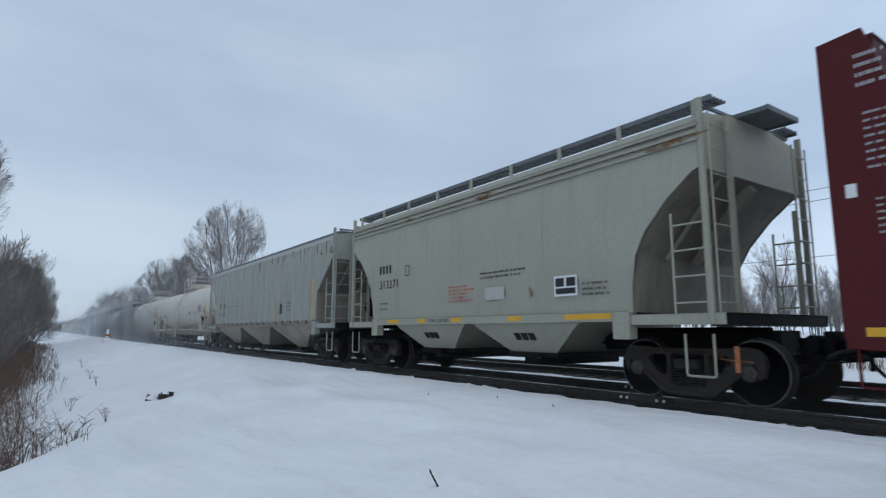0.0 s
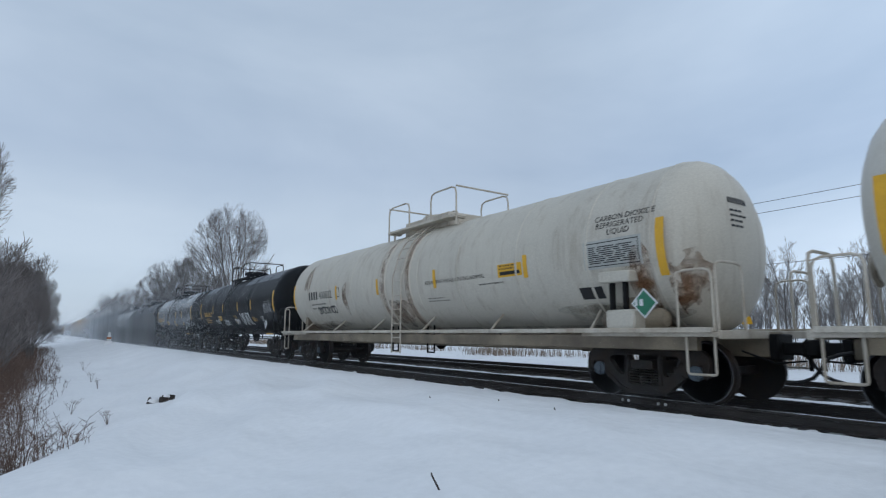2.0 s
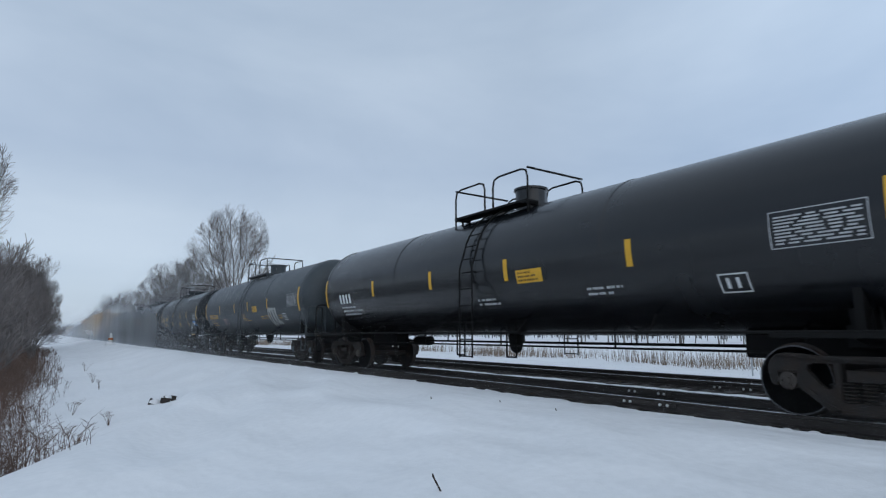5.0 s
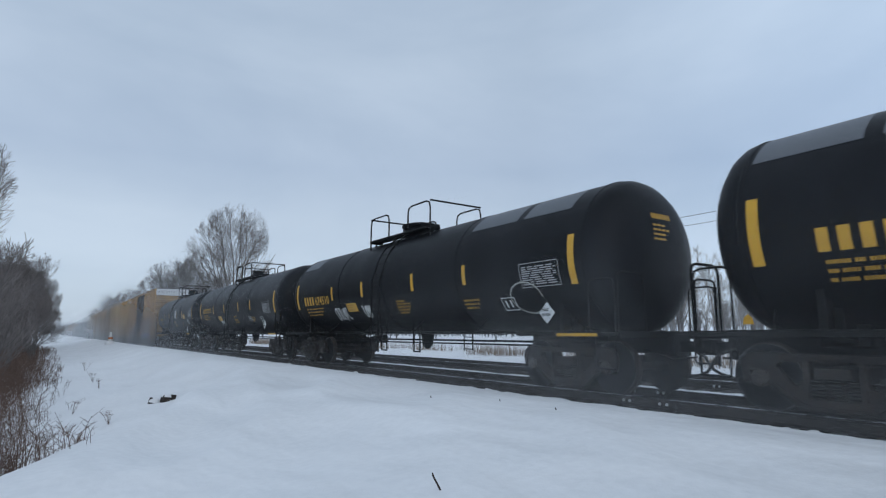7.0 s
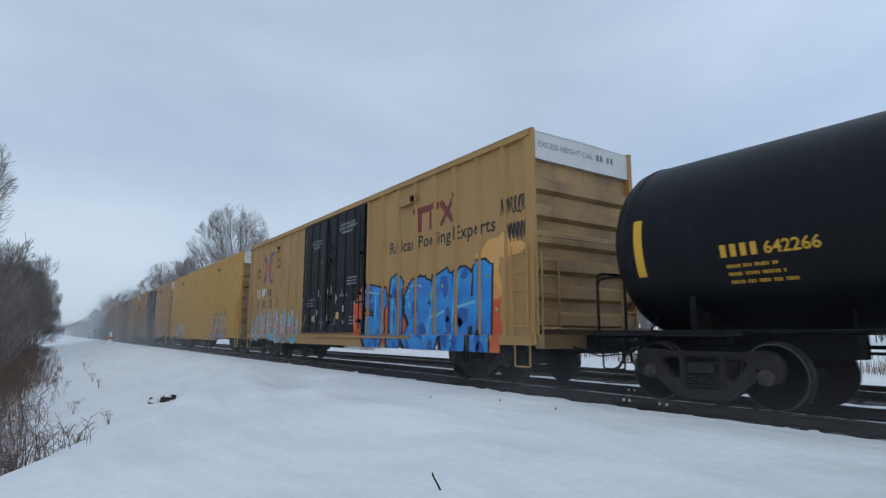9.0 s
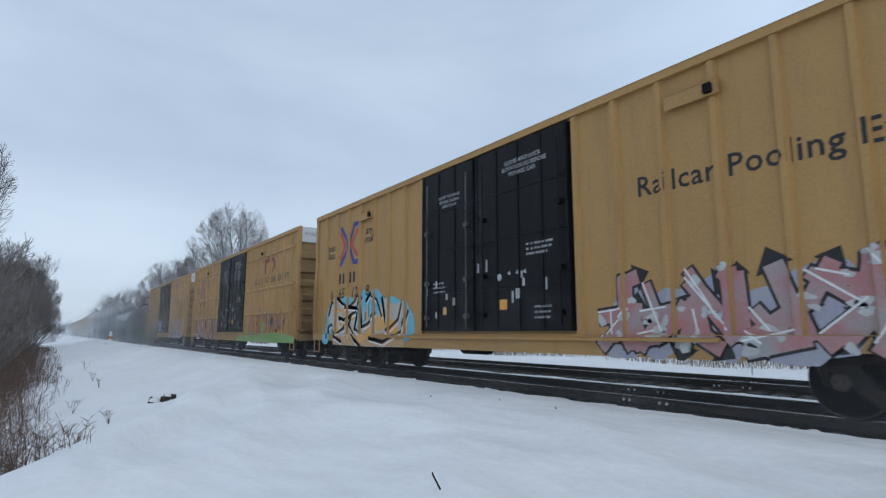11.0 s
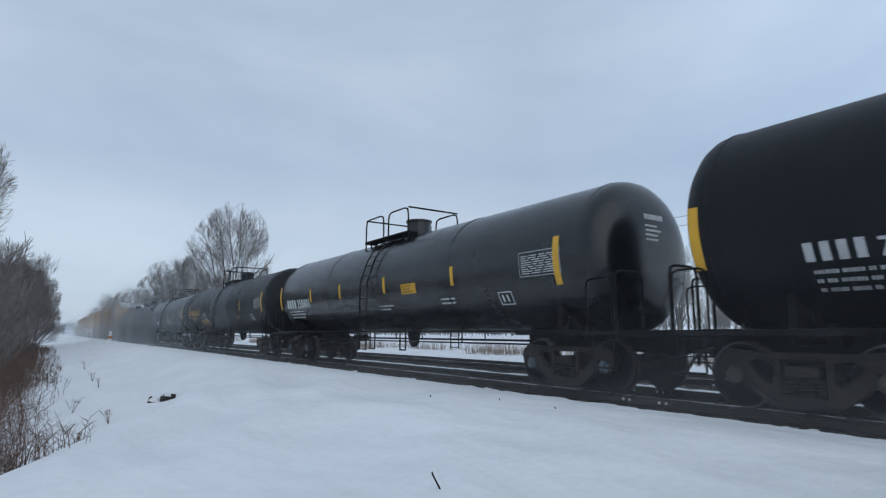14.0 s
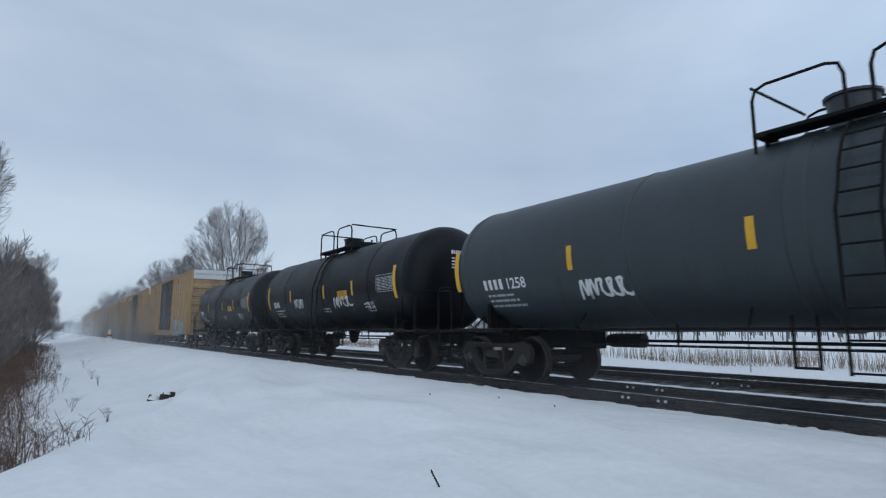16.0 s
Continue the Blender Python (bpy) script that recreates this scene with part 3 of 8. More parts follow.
def k_sideframe(s):
    """Cast side frame: an arched plate with a jaw over each bearing, a spring opening and two windows."""
    right = [(0.36, 0.10), (0.46, 0.16), (0.72, 0.37), (0.77, 0.39), (0.775, 0.585), (1.005, 0.585), (1.01, 0.39), (1.08, 0.40), (1.13, 0.60), (1.10, 0.71), (1.01, 0.79), (0.88, 0.815), (0.5, 0.785)]
    outer = right + [(-y, z) for y, z in reversed(right)]
    window = [(0.35, 0.69), (0.58, 0.69), (0.64, 0.665), (0.66, 0.61), (0.52, 0.43), (0.44, 0.375), (0.37, 0.39), (0.345, 0.44)]
    holes = [window, [(-y, z) for y, z in reversed(window)], [(-0.26, 0.235), (-0.27, 0.70), (0.27, 0.70), (0.26, 0.235)]]
    from mathutils.geometry import tessellate_polygon
    loops = [outer] + holes
    flat = [p for q in loops for p in q]
    tris = tessellate_polygon([[Vector((y, z, 0)) for y, z in q] for q in loops])
    k = Kit()
    x0, x1 = s * 0.94, s * 1.05
    n = len(flat)
    v = [(x0, y, z) for y, z in flat] + [(x1, y, z) for y, z in flat]
    f = [tuple(t) for t in tris] + [tuple(i + n for i in t) for t in tris]
    o = 0
    for q in loops:
        m = len(q)
        f += [(o + i, o + (i + 1) % m, n + o + (i + 1) % m, n + o + i) for i in range(m)]
        o += m
    k.add(v, f)
    # raised flanges along the chords, wear plates and bearing adapters
    for m in (-1, 1):
        k.prism([(m * 0.30, 0.10), (m * 0.42, 0.12), (m * 0.73, 0.37), (m * 0.69, 0.42), (m * 0.40, 0.19), (m * 0.30, 0.16)], "x", x1, x1 + s * 0.03)
        k.prism([(m * 0.28, 0.24), (m * 0.335, 0.24), (m * 0.335, 0.70), (m * 0.28, 0.70)], "x", x1, x1 + s * 0.022)
        k.box(min(x0, x1) + 0.01, max(x0, x1) - 0.005, m * 0.89 - 0.112, m * 0.89 + 0.112, 0.555, 0.583, 0.006)
    k.prism([(-1.0, 0.785), (-0.88, 0.815), (-0.5, 0.785), (0.5, 0.785), (0.88, 0.815), (1.0, 0.785), (0.9, 0.765), (0.5, 0.735), (-0.5, 0.735), (-0.9, 0.765)], "x", x1, x1 + s * 0.028)
    k.prism([(-0.36, 0.10), (0.36, 0.10), (0.36, 0.145), (-0.36, 0.145)], "x", x1, x1 + s * 0.03)
    return k


def k_springs(s):
    k = Kit()
    for y in (-0.2, 0.0, 0.2):
        for z in range(6):
            k.lathe("z", (s * 1.0, y, 0.235 + z * 0.042), [(0, 0.055), (0.01, 0.085), (0.02, 0.085), (0.03, 0.055)], 10)
    return k


def k_bolster():
    k = Kit()
    k.prism([(-1.1, 0.62), (1.1, 0.62), (1.1, 0.49), (0.7, 0.42), (-0.7, 0.42), (-1.1, 0.49)], "y", -0.2, 0.2)
    k.lathe("z", (0, 0, 0.62), [(0, 0.2), (0.12, 0.2)], 14)
    for y in (-0.42, 0.42):
        k.box(-0.9, 0.9, y - 0.05, y + 0.05, 0.36, 0.44, 0.01)
    for y in (-0.40, 0.40):
        for s in (-1, 1):
            k.box(s * 0.75 - 0.05, s * 0.75 + 0.05, y - 0.035, y + 0.035, 0.30, 0.52, 0.01)
    return k


def truck(car, y, when, cap="cap"):
    t = part("truck", k_bolster, "truck", car, "four-wheel freight truck of dark cast steel", key="bolster", at=pose(0, y, 0))
    for s in (-1, 1):
        part("side_frame", lambda: k_sideframe(s), "truck", t, key=("sf", s))
        tagged(part("spring_group", lambda: k_springs(s), "truck", t, key=("sp", s)), kind="stuff")
    for m in (-0.89, 0.89):
        w = part("wheelset", wheelset_kit, "wheel", t, key="ws", at=pose(0, m, 0.457))
        if len(w.data.materials) < 2:
            w.data.materials.append(MAT["tread"])
            for face in w.data.polygons[-144:]:
                face.material_index = 1          # the worn ring on both wheel faces
        WHEELS.append((w, m, when, random.uniform(0, 360)))
    for m in (-0.89, 0.89):
        for q in (-1, 1):
            part("bearing_cap", lambda: k_caps(q), cap, t, key=("caps", q), at=pose(0, m, 0.457))
    return t


def wheelset_kit():
    k = k_wheelset()
    r = k_rim()
    return k.add(r.v, r.f)


def k_coupler():
    k = Kit()
    k.box(-0.10, 0.10, -0.10, 0.75, 0.74, 0.92, 0.02)
    k.box(-0.17, 0.16, -0.24, 0.0, 0.70, 0.98, 0.05)
    k.box(-0.24, 0.24, 0.28, 0.42, 0.66, 1.04, 0.02)
    k.rod([(-0.05, -0.05, 0.7), (-0.05, -0.05, 0.52)], 0.03)
    k.rod([(-0.75, 0.55, 0.80), (-0.3, 0.3, 0.62), (-0.1, -0.02, 0.66)], 0.014)
    return k


def k_hose():
    k = Kit()
    k.bend([(0.34, 0.45, 0.80), (0.34, 0.15, 0.74), (0.30, -0.05, 0.42), (0.22, -0.42, 0.34)], 0.026, 8, 0.15)
    return k


def running_gear(car, half, tc, when, cap="cap", sill=True):
    """Trucks, couplers and hoses under a car of that half length; tc: half distance of the truck centres."""
    truck(car, -tc, when, cap)
    truck(car, tc, when, cap)
    for s, r in ((-1, 0), (1, 180)):
        part("coupler", k_coupler, "under", car, key="coupler", at=pose(0, s * (half - 0.05), 0, 0, 0, r))
        part("brake_hose", k_hose, "rubber", car, key="hose", at=pose(0, s * (half - 0.05), 0, 0, 0, r))


def new_car(name, label, category, when, group=""):
    ob = tagged(new(name), label, category, group=group)
    ob["when"] = when
    CARS.append((ob, when))
    return ob


CARS = []


def ladder(x0, x1, y0, y1, z0, z1, n, r=0.016):
    """Two stiles and n rungs between the feet (x0, y0) and (x1, y1), upright."""
    k = Kit()
    k.rod([(x0, y0, z0), (x0, y0, z1)], r * 1.3)
    k.rod([(x1, y1, z0), (x1, y1, z1)], r * 1.3)
    for i in range(n):
        z = z0 + (z1 - z0) * (i + 0.5) / n
        k.rod([(x0, y0, z), (x1, y1, z)], r)
    return k


def stirrup(x, y, w, z0, z1):
    return Kit().bend([(x, y - w / 2, z1), (x, y - w / 2, z0), (x, y + w / 2, z0), (x, y + w / 2, z1)], 0.018, 6, 0.04)


# ---- tank cars ----
MAT["whitetrim"] = material("grimy_white_trim_paint", (0.52, 0.48, 0.41), 0.6, color2=(0.30, 0.24, 0.17), scale=1.8, cover=0.4, bump=0.08, dirt=(0.14, 0.09, 0.055), streak=True, amount=0.7)
MAT["soiledsill"] = material("soiled_cream_paint", (0.30, 0.25, 0.18), 0.7, color2=(0.12, 0.095, 0.07), scale=1.5, bump=0.1)
def head(r, flat, full=0.75):
    """Half profile of a dished tank head: distances beyond the seam with radii; full: less for a tighter knuckle."""
    return [(flat * math.sin(a), r * math.cos(a) ** full if a < 1.55 else 0.0) for a in [0, 0.2, 0.42, 0.66, 0.9, 1.08, 1.22, 1.34, 1.44, 1.52, math.pi / 2]]


def k_shell(L, r, flat, seams, full=0.75):
    k = Kit()
    prof = [(-L - d, q) for d, q in reversed(head(r, flat, full))]
    for y in sorted(seams):
        prof += [(y - 0.035, r), (y - 0.02, r + 0.012), (y + 0.02, r + 0.012), (y + 0.035, r)]
    prof += [(L + d, q) for d, q in head(r, flat, full)]
    return k.lathe("y", (0, 0, 0), prof, 64)


def tank_car(when, half, body, trim, r=1.46, zc=2.49, seams=(-4.2, -1.6, 1.6, 4.2), style="black", label="", cap="cap", dome="round", name="tank_car", bands=False, flat=0.62, off=0.0, span=0.0, over=0.85, full=0.75):
    car = new_car(name, label, "tank car", when, "tank cars of the train")
    L = half - over - flat            # straight shell
    part("tank", k_shell(L, r, flat, (*seams, -L + 0.06, L - 0.06), full), body, car).matrix_basis = pose(0, 0, zc)
    white = style == "white"
    # saddles, stub sills and end platforms
    for s in (-1, 1):
        k = Kit()
        k.box(-0.22, 0.22, s * (half - 0.45), s * (L - 2.6), 0.70, 1.08, 0.02)
        k.box(-0.62, 0.62, s * (half - 2.35), s * (half - 1.75), 0.86, 1.3, 0.03)
        for m in (-1, 1):
            k.prism([(m * 0.5, 0.9), (m * 1.15, 1.06), (m * 1.18, 1.7), (m * 1.0, 1.75), (m * 0.7, 1.3)] if white else [(m * 0.5, 0.9), (m * 0.92, 1.0), (m * 1.0, 1.36), (m * 0.7, 1.25)], "y", s * (half - 2.2), s * (half - 1.95))
        web = [(1.15 - 0.115 * i, zc - math.sqrt(r * r - (1.15 - 0.115 * i) ** 2) + 0.02) for i in range(21)]
        k.prism([(-1.15, 1.02), (1.15, 1.02)] + web, "y", s * (half - 2.08), s * (half - 1.98))
        part("stub_sill", k, "soiledsill" if white else "under", car)
        p = Kit()
        p.box(-1.48, 1.48, s * (half - 0.5), s * (half - 1.15), 1.0, 1.07, 0.015)
        p.box(-1.5, 1.5, s * (half - 0.46), s * (half - 0.52), 0.97, 1.09, 0.01)
        p.box(-1.52, -1.40, s * (half - 0.5), s * (half - 2.9), 1.0, 1.07, 0.01)
        p.box(1.40, 1.52, s * (half - 0.5), s * (half - 2.9), 1.0, 1.07, 0.01)
        part("end_platform", p, trim, car)
        for m in (-1, 1):
            h = Kit()
            h.bend([(m * 1.46, s * (half - 0.52), 1.08), (m * 1.46, s * (half - 0.52), 2.05), (m * 0.75, s * (half - 0.52), 2.05), (m * 0.75, s * (half - 0.52), 1.08)], 0.022, 6, 0.14)
            h.bend([(m * 1.49, s * (half - 0.56), 1.08), (m * 1.49, s * (half - 0.56), 1.95), (m * 1.49, s * (half - 1.1), 1.95), (m * 1.49, s * (half - 1.1), 1.08)], 0.018, 6, 0.12)
            part("end_handrail", h, trim, car)
            part("step", stirrup(m * 1.46, s * (half - 0.8), 0.42, 0.48, 1.0), trim, car)
    bw = Kit().lathe("y", (0.45, half - 0.62, 1.95), [(-0.03, 0.25), (0, 0.28), (0.03, 0.25)], 20)
    for i in range(4):
        a = i * math.pi / 4
        bw.rod([(0.45 + 0.26 * math.cos(a), half - 0.62, 1.95 + 0.26 * math.sin(a)), (0.45 - 0.26 * math.cos(a), half - 0.62, 1.95 - 0.26 * math.sin(a))], 0.014, 4)
    bw.box(0.25, 0.65, half - 0.85, half - 0.66, 1.75, 2.15, 0.03)
    part("brake_wheel", bw, trim, car)
    # side rail low along the flank, on brackets
    for m in (-1, 1):
        k = Kit()
        if white:
            k.box(m * 1.56 - 0.035, m * 1.56 + 0.035, -half + 0.55, half - 0.55, 1.05, 1.13, 0.012)
            for y in np.linspace(-L + 1.2, L - 1.2, 6):
                k.rod([(m * 1.55, y, 1.1), (m * 1.02, y + 0.2, 1.45)], 0.026)
        else:
            k.rod([(m * 1.50, -L - 0.2, 1.075), (m * 1.50, L + 0.2, 1.075)], 0.022)
            for y in np.linspace(-L + 0.4, L - 0.4, 6):
                k.bend([(m * 1.50, y, 1.07), (m * 1.3, y + 0.08, 1.12), (m * 0.95, y + 0.2, 1.36)], 0.018, 5, 0.1)
        part("side_rail", k, trim if white else "under", car)
    if white:
        part("centre_sill", Kit().box(-0.28, 0.28, -L, L, 0.72, 1.05, 0.02), "soiledsill", car)
        for m in (-1, 1):
            part("side_sill", Kit().box(m * 1.2 - 0.05, m * 1.2 + 0.05, -L - 0.5, L + 0.5, 0.80, 1.02, 0.01), "soiledsill", car)
    # piping and outlets under the shell
    k = Kit()
    k.lathe("z", (0, 0.1, 0.62), [(0, 0.06), (0.08, 0.14), (0.2, 0.16), (0.5, 0.22)], 14)
    k.rod([(0.35, -L + 1.0, 0.86), (0.35, L - 1.0, 0.86)], 0.028)
    k.rod([(-0.55, -L + 1.5, 0.80), (-0.55, L - 1.5, 0.80)], 0.02)
    for y in np.linspace(-L + 1.6, L - 1.6, 5):
        k.rod([(-0.55, y, 0.80), (-0.55, y, 1.2)], 0.02)
        k.rod([(0.35, y + 0.2, 0.86), (0.35, y + 0.2, 1.15)], 0.018)
    for y in (-0.9, 0.9):
        k.rod([(-0.9, y, 1.25), (-0.9, y, 0.55)], 0.022)
        k.rod([(-0.9, y + 0.3, 1.25), (-0.9, y + 0.3, 0.55)], 0.022)
        k.rod([(-0.9, y, 0.57), (-0.9, y + 0.3, 0.57)], 0.02)
    k.lathe("y", (0.5, half - 4.3, 0.86), [(-0.45, 0.0), (-0.42, 0.14), (0.3, 0.14), (0.42, 0.11), (0.45, 0.0)], 14)
    part("piping", k, "under", car)
    # top platform with dome
    top = zc + r - (0.02 if white else 0.10)
    p0, p1 = (off - 1.7, off + 1.7) if white else (off - (span or 1.75), off + (span or 1.75))
    for x in (-0.72, 0.72):
        k = Kit().box(x - 0.18, x + 0.18, p0, p1, top + 0.03, top + 0.09, 0.01)
        for y in (p0 + 0.1, p1 - 0.1):
            k.rod([(x, y, top + 0.05), (x, y, top - 0.32)], 0.03)
            k.box(x - 0.2, x + 0.2, y - 0.08, y + 0.08, top + 0.0, top + 0.05, 0.01)
        part("top_platform", k, trim, car)
    if white:
        part("platform_base", Kit().box(-0.6, 0.6, p0 + 0.7, p1 - 0.5, top - 0.1, top + 0.30, 0.03), trim, car)
    z1 = top + (0.80 if white else 0.78)
    for y, sg in ((p0, 1), (p1, -1)):
        k = Kit()
        for x in (-0.86, 0.86):
            k.bend([(x, y, top - 0.2), (x, y, z1), (x, y + sg * 1.15, z1), (x, y + sg * 1.15, top + 0.05)], 0.024, 6, 0.2)
        k.rod([(-0.86, y, z1), (0.86, y, z1)], 0.024)
        part("platform_railing", k, trim, car)
    top += 0.0 if white else 0.08
    k = Kit()
    if dome == "round":
        k.lathe("z", (0, off + 0.1, top - 0.08), [(0, 0.52), (0.34, 0.52), (0.36, 0.58), (0.42, 0.58), (0.46, 0.5), (0.48, 0.0)], 24)
        for i in range(6):
            a = i * 1.047
            k.box(0.56 * math.cos(a) - 0.05, 0.56 * math.cos(a) + 0.05, off + 0.1 + 0.56 * math.sin(a) - 0.05, off + 0.1 + 0.56 * math.sin(a) + 0.05, top + 0.18, top + 0.36, 0.015)
    elif dome == "tall":
        k.lathe("z", (0, off - 0.5, top - 0.08), [(0, 0.36), (0.52, 0.36), (0.53, 0.40), (0.58, 0.40), (0.60, 0.34), (0.61, 0.0)], 22)
        k.lathe("z", (0, off + 0.6, top - 0.05), [(0, 0.34), (0.16, 0.34), (0.17, 0.4), (0.22, 0.4), (0.23, 0.0)], 18)
    else:
        k.lathe("z", (0, off + 0.35, top - 0.08), [(0, 0.32), (0.5, 0.32), (0.51, 0.36), (0.55, 0.36), (0.56, 0.0)], 18)
        k.lathe("z", (0, off - 0.6, top - 0.08), [(0, 0.5), (0.2, 0.5), (0.21, 0.55), (0.27, 0.55), (0.28, 0.0)], 20)
        for i in range(8):
            a = i * 0.785
            k.rod([(0.5 * math.cos(a), off - 0.6 + 0.5 * math.sin(a), top + 0.1), (0.5 * math.cos(a), off - 0.6 + 0.5 * math.sin(a), top + 0.27)], 0.03)
    part("manway_dome", k, trim if white else body, car)
    # side ladders at mid length, bent over the shell
    for m in (-1, 1):
        k = Kit()
        for y in (off - 0.32, off + 0.12):
            pts = [(m * 1.62, y, 0.55), (m * 1.62, y, zc)]
            for i in range(1, 7):
                a = radians(i * 11.5)
                pts.append((m * (r + 0.10) * math.cos(a), y, zc + (r + 0.10) * math.sin(a)))
            k.rod(pts, 0.02)
        for i in range(5):
            z = 0.58 + i * 0.36
            k.rod([(m * 1.62, off - 0.32, z), (m * 1.62, off + 0.12, z)], 0.014)
        for i in range(7):
            a = radians(i * 11.0 - 3)
            k.rod([(m * (r + 0.10) * math.cos(a), off - 0.32, zc + (r + 0.10) * math.sin(a)), (m * (r + 0.10) * math.cos(a), off + 0.12, zc + (r + 0.10) * math.sin(a))], 0.014)
        part("ladder", k, trim, car)
    if white:          # reservoir on the platform beside the truck
        k = Kit().lathe("y", (-1.12, -half + 2.1, 1.27), [(-0.62, 0.0), (-0.58, 0.12), (-0.5, 0.17), (0.5, 0.17), (0.58, 0.12), (0.62, 0.0)], 16)
        part("air_reservoir", k, "soiledsill", car)
    if bands:
        for y in (-0.45, 0.85):
            part("tank_band", Kit().lathe("y", (0, y, zc), [(-0.14, r + 0.002), (-0.12, r + 0.022), (0.12, r + 0.022), (0.14, r + 0.002)], 56), body, car)
    running_gear(car, half, half - 2.05, when, cap)
    return car, Round(r, zc), L


def stripes(car, surf, us, mat="stripe", z0=2.12, z1=2.56, w=0.06):
    for i, u in enumerate(us):
        end = i in (0, len(us) - 1)
        paint("reflective_stripe", rect(u - w * (1.25 if end else 1), u + w * (1.25 if end else 1), z0 - (0.2 if end else 0), z1 + (0.25 if end else 0)), mat, surf, car, 0.006, "yellow reflective stripe")


def frame_sign(u, w, a, b, t=0.03):
    return rect(u, u + a, w, w + t) + rect(u, u + a, w + b - t, w + b) + rect(u, u + t, w + t, w + b - t) + rect(u + a - t, u + a, w + t, w + b - t)


def data_table(u, w, a, b, rows, seed):
    out = frame_sign(u, w, a, b, 0.014)
    rows += 3
    h = (b - 0.1) / rows
    rnd = random.Random(seed)
    for i in range(rows):
        x = u + 0.06
        while x < u + a - 0.12:
            q = min(rnd.uniform(0.1, 0.34), u + a - 0.06 - x)
            out += rect(x, x + q, w + 0.05 + i * h, w + 0.05 + i * h + h * 0.5)
            x += q + 0.05
    return out


def diamond(u, w, r):
    return [[(u - r, w), (u, w - r), (u + r, w)], [(u - r, w), (u + r, w), (u, w + r)]]


def end_print(car, half, zc, mat, r=1.46, flat=0.62, full=0.75):
    """Small print on the dished head that leads, laid on its curve."""
    L = half - 0.85 - flat

    def on(x, z):
        rho = min(0.999, math.hypot(x, z - zc) / r)
        a = math.acos(rho ** (1 / full))
        return (x, -(L + flat * math.sin(a)) - 0.006, z)
    for i, (w, h) in enumerate(((0.55, 0.10), (0.32, 0.035), (0.38, 0.035), (0.3, 0.035), (0.34, 0.035))):
        k = Kit()
        z = zc + 0.62 - (0 if i == 0 else 0.05) - i * 0.085
        x = -0.28
        while x < -0.28 + w:
            b = 0.05 if i == 0 else 0.1
            k.add([on(x, z), on(x + b, z), on(x + b, z + h), on(x, z + h)], [(0, 1, 2, 3)])
            x += b + 0.02
        part("head_lettering", k, mat, car)


def head_stain(car, half, x0, x1, z0, z1, lift, zc=2.49, r=1.46, flat=0.62, full=0.75):
    """Rust washed down the near part of the dished head that leads."""
    L = half - 0.85 - flat
    k, n = Kit(), 12
    ring = []
    for i in range(n):
        a = 2 * math.pi * i / n
        q = 1 + 0.18 * math.sin(3 * a + 1) + 0.1 * math.sin(5 * a)
        ring.append(((x0 + x1) / 2 + (x1 - x0) / 2 * q * math.cos(a), (z0 + z1) / 2 + (z1 - z0) / 2 * q * math.sin(a)))
    for j in range(6):
        for x, z in ring:
            x, z = (x0 + x1) / 2 + (x - (x0 + x1) / 2) * j / 5, (z0 + z1) / 2 + (z - (z0 + z1) / 2) * j / 5
            rho = math.hypot(x, z - zc) / r
            if rho > 0.985:
                x, z, rho = x * 0.985 / rho, zc + (z - zc) * 0.985 / rho, 0.985
            k.v.append((x, -(L + flat * math.sin(math.acos(rho ** (1 / full)))) - lift, z))
    k.f += [(j * n + i, j * n + (i + 1) % n, (j + 1) * n + (i + 1) % n, (j + 1) * n + i) for j in range(5) for i in range(n)]
    tagged(part("rust_stain", k, "rustwash", car, "brown rust washed down the head"), kind="stuff")


def tank_marks(car, surf, L, u0, u1, base, number, mat, seed, data, label, signs=(), table="p_white"):
    """Owner's mark and number between u0 and u1, small print below, data panel (u, w, width, height) and framed label."""
    wide = u1 - u0
    cap = wide / 7.3
    paint("owner_mark", blocks(u0, base, 4, cap), mat, surf, car, label="owner's mark in plain blocks")
    if number:
        g = glyphs(number, 1.0, 1.0, 0.0, 0.016)
        w = max(p[0] for t in g for p in t)
        k = min(cap / 0.69, (u1 - u0 - cap * 3.35) / w)
        paint("car_number", moved(glyphs(number, k, 1.0, 0.0, 0.016), u0 + cap * 3.35, base), mat, surf, car, label="stencilled car number")
    paint("stencil_print", bars(u0 + 0.05, base - 0.1, wide * 0.75, 3, 0.045, 0.06, seed), mat, surf, car)
    paint("data_panel", data_table(*data, 6, seed), "p_dull" if table == "p_white" else table, surf, car, label="white stencilled data panel")
    if label:
        u, w = label
        paint("label_panel", frame_sign(u, w, 0.42, 0.26, 0.018) + rect(u + 0.1, u + 0.15, w + 0.06, w + 0.2) + rect(u + 0.24, u + 0.29, w + 0.06, w + 0.2), table, surf, car)
    for i, (u, w, a, b) in enumerate(signs):
        paint("hotline_sign", rect(u, u + a, w, w + b), "stripe", surf, car, label="yellow sign with unreadable print")
        paint("hotline_print", bars(u + 0.06, w + b - 0.04, a - 0.12, 3, b * 0.14, b * 0.14, seed + i), "p_black", surf, car, 0.008)


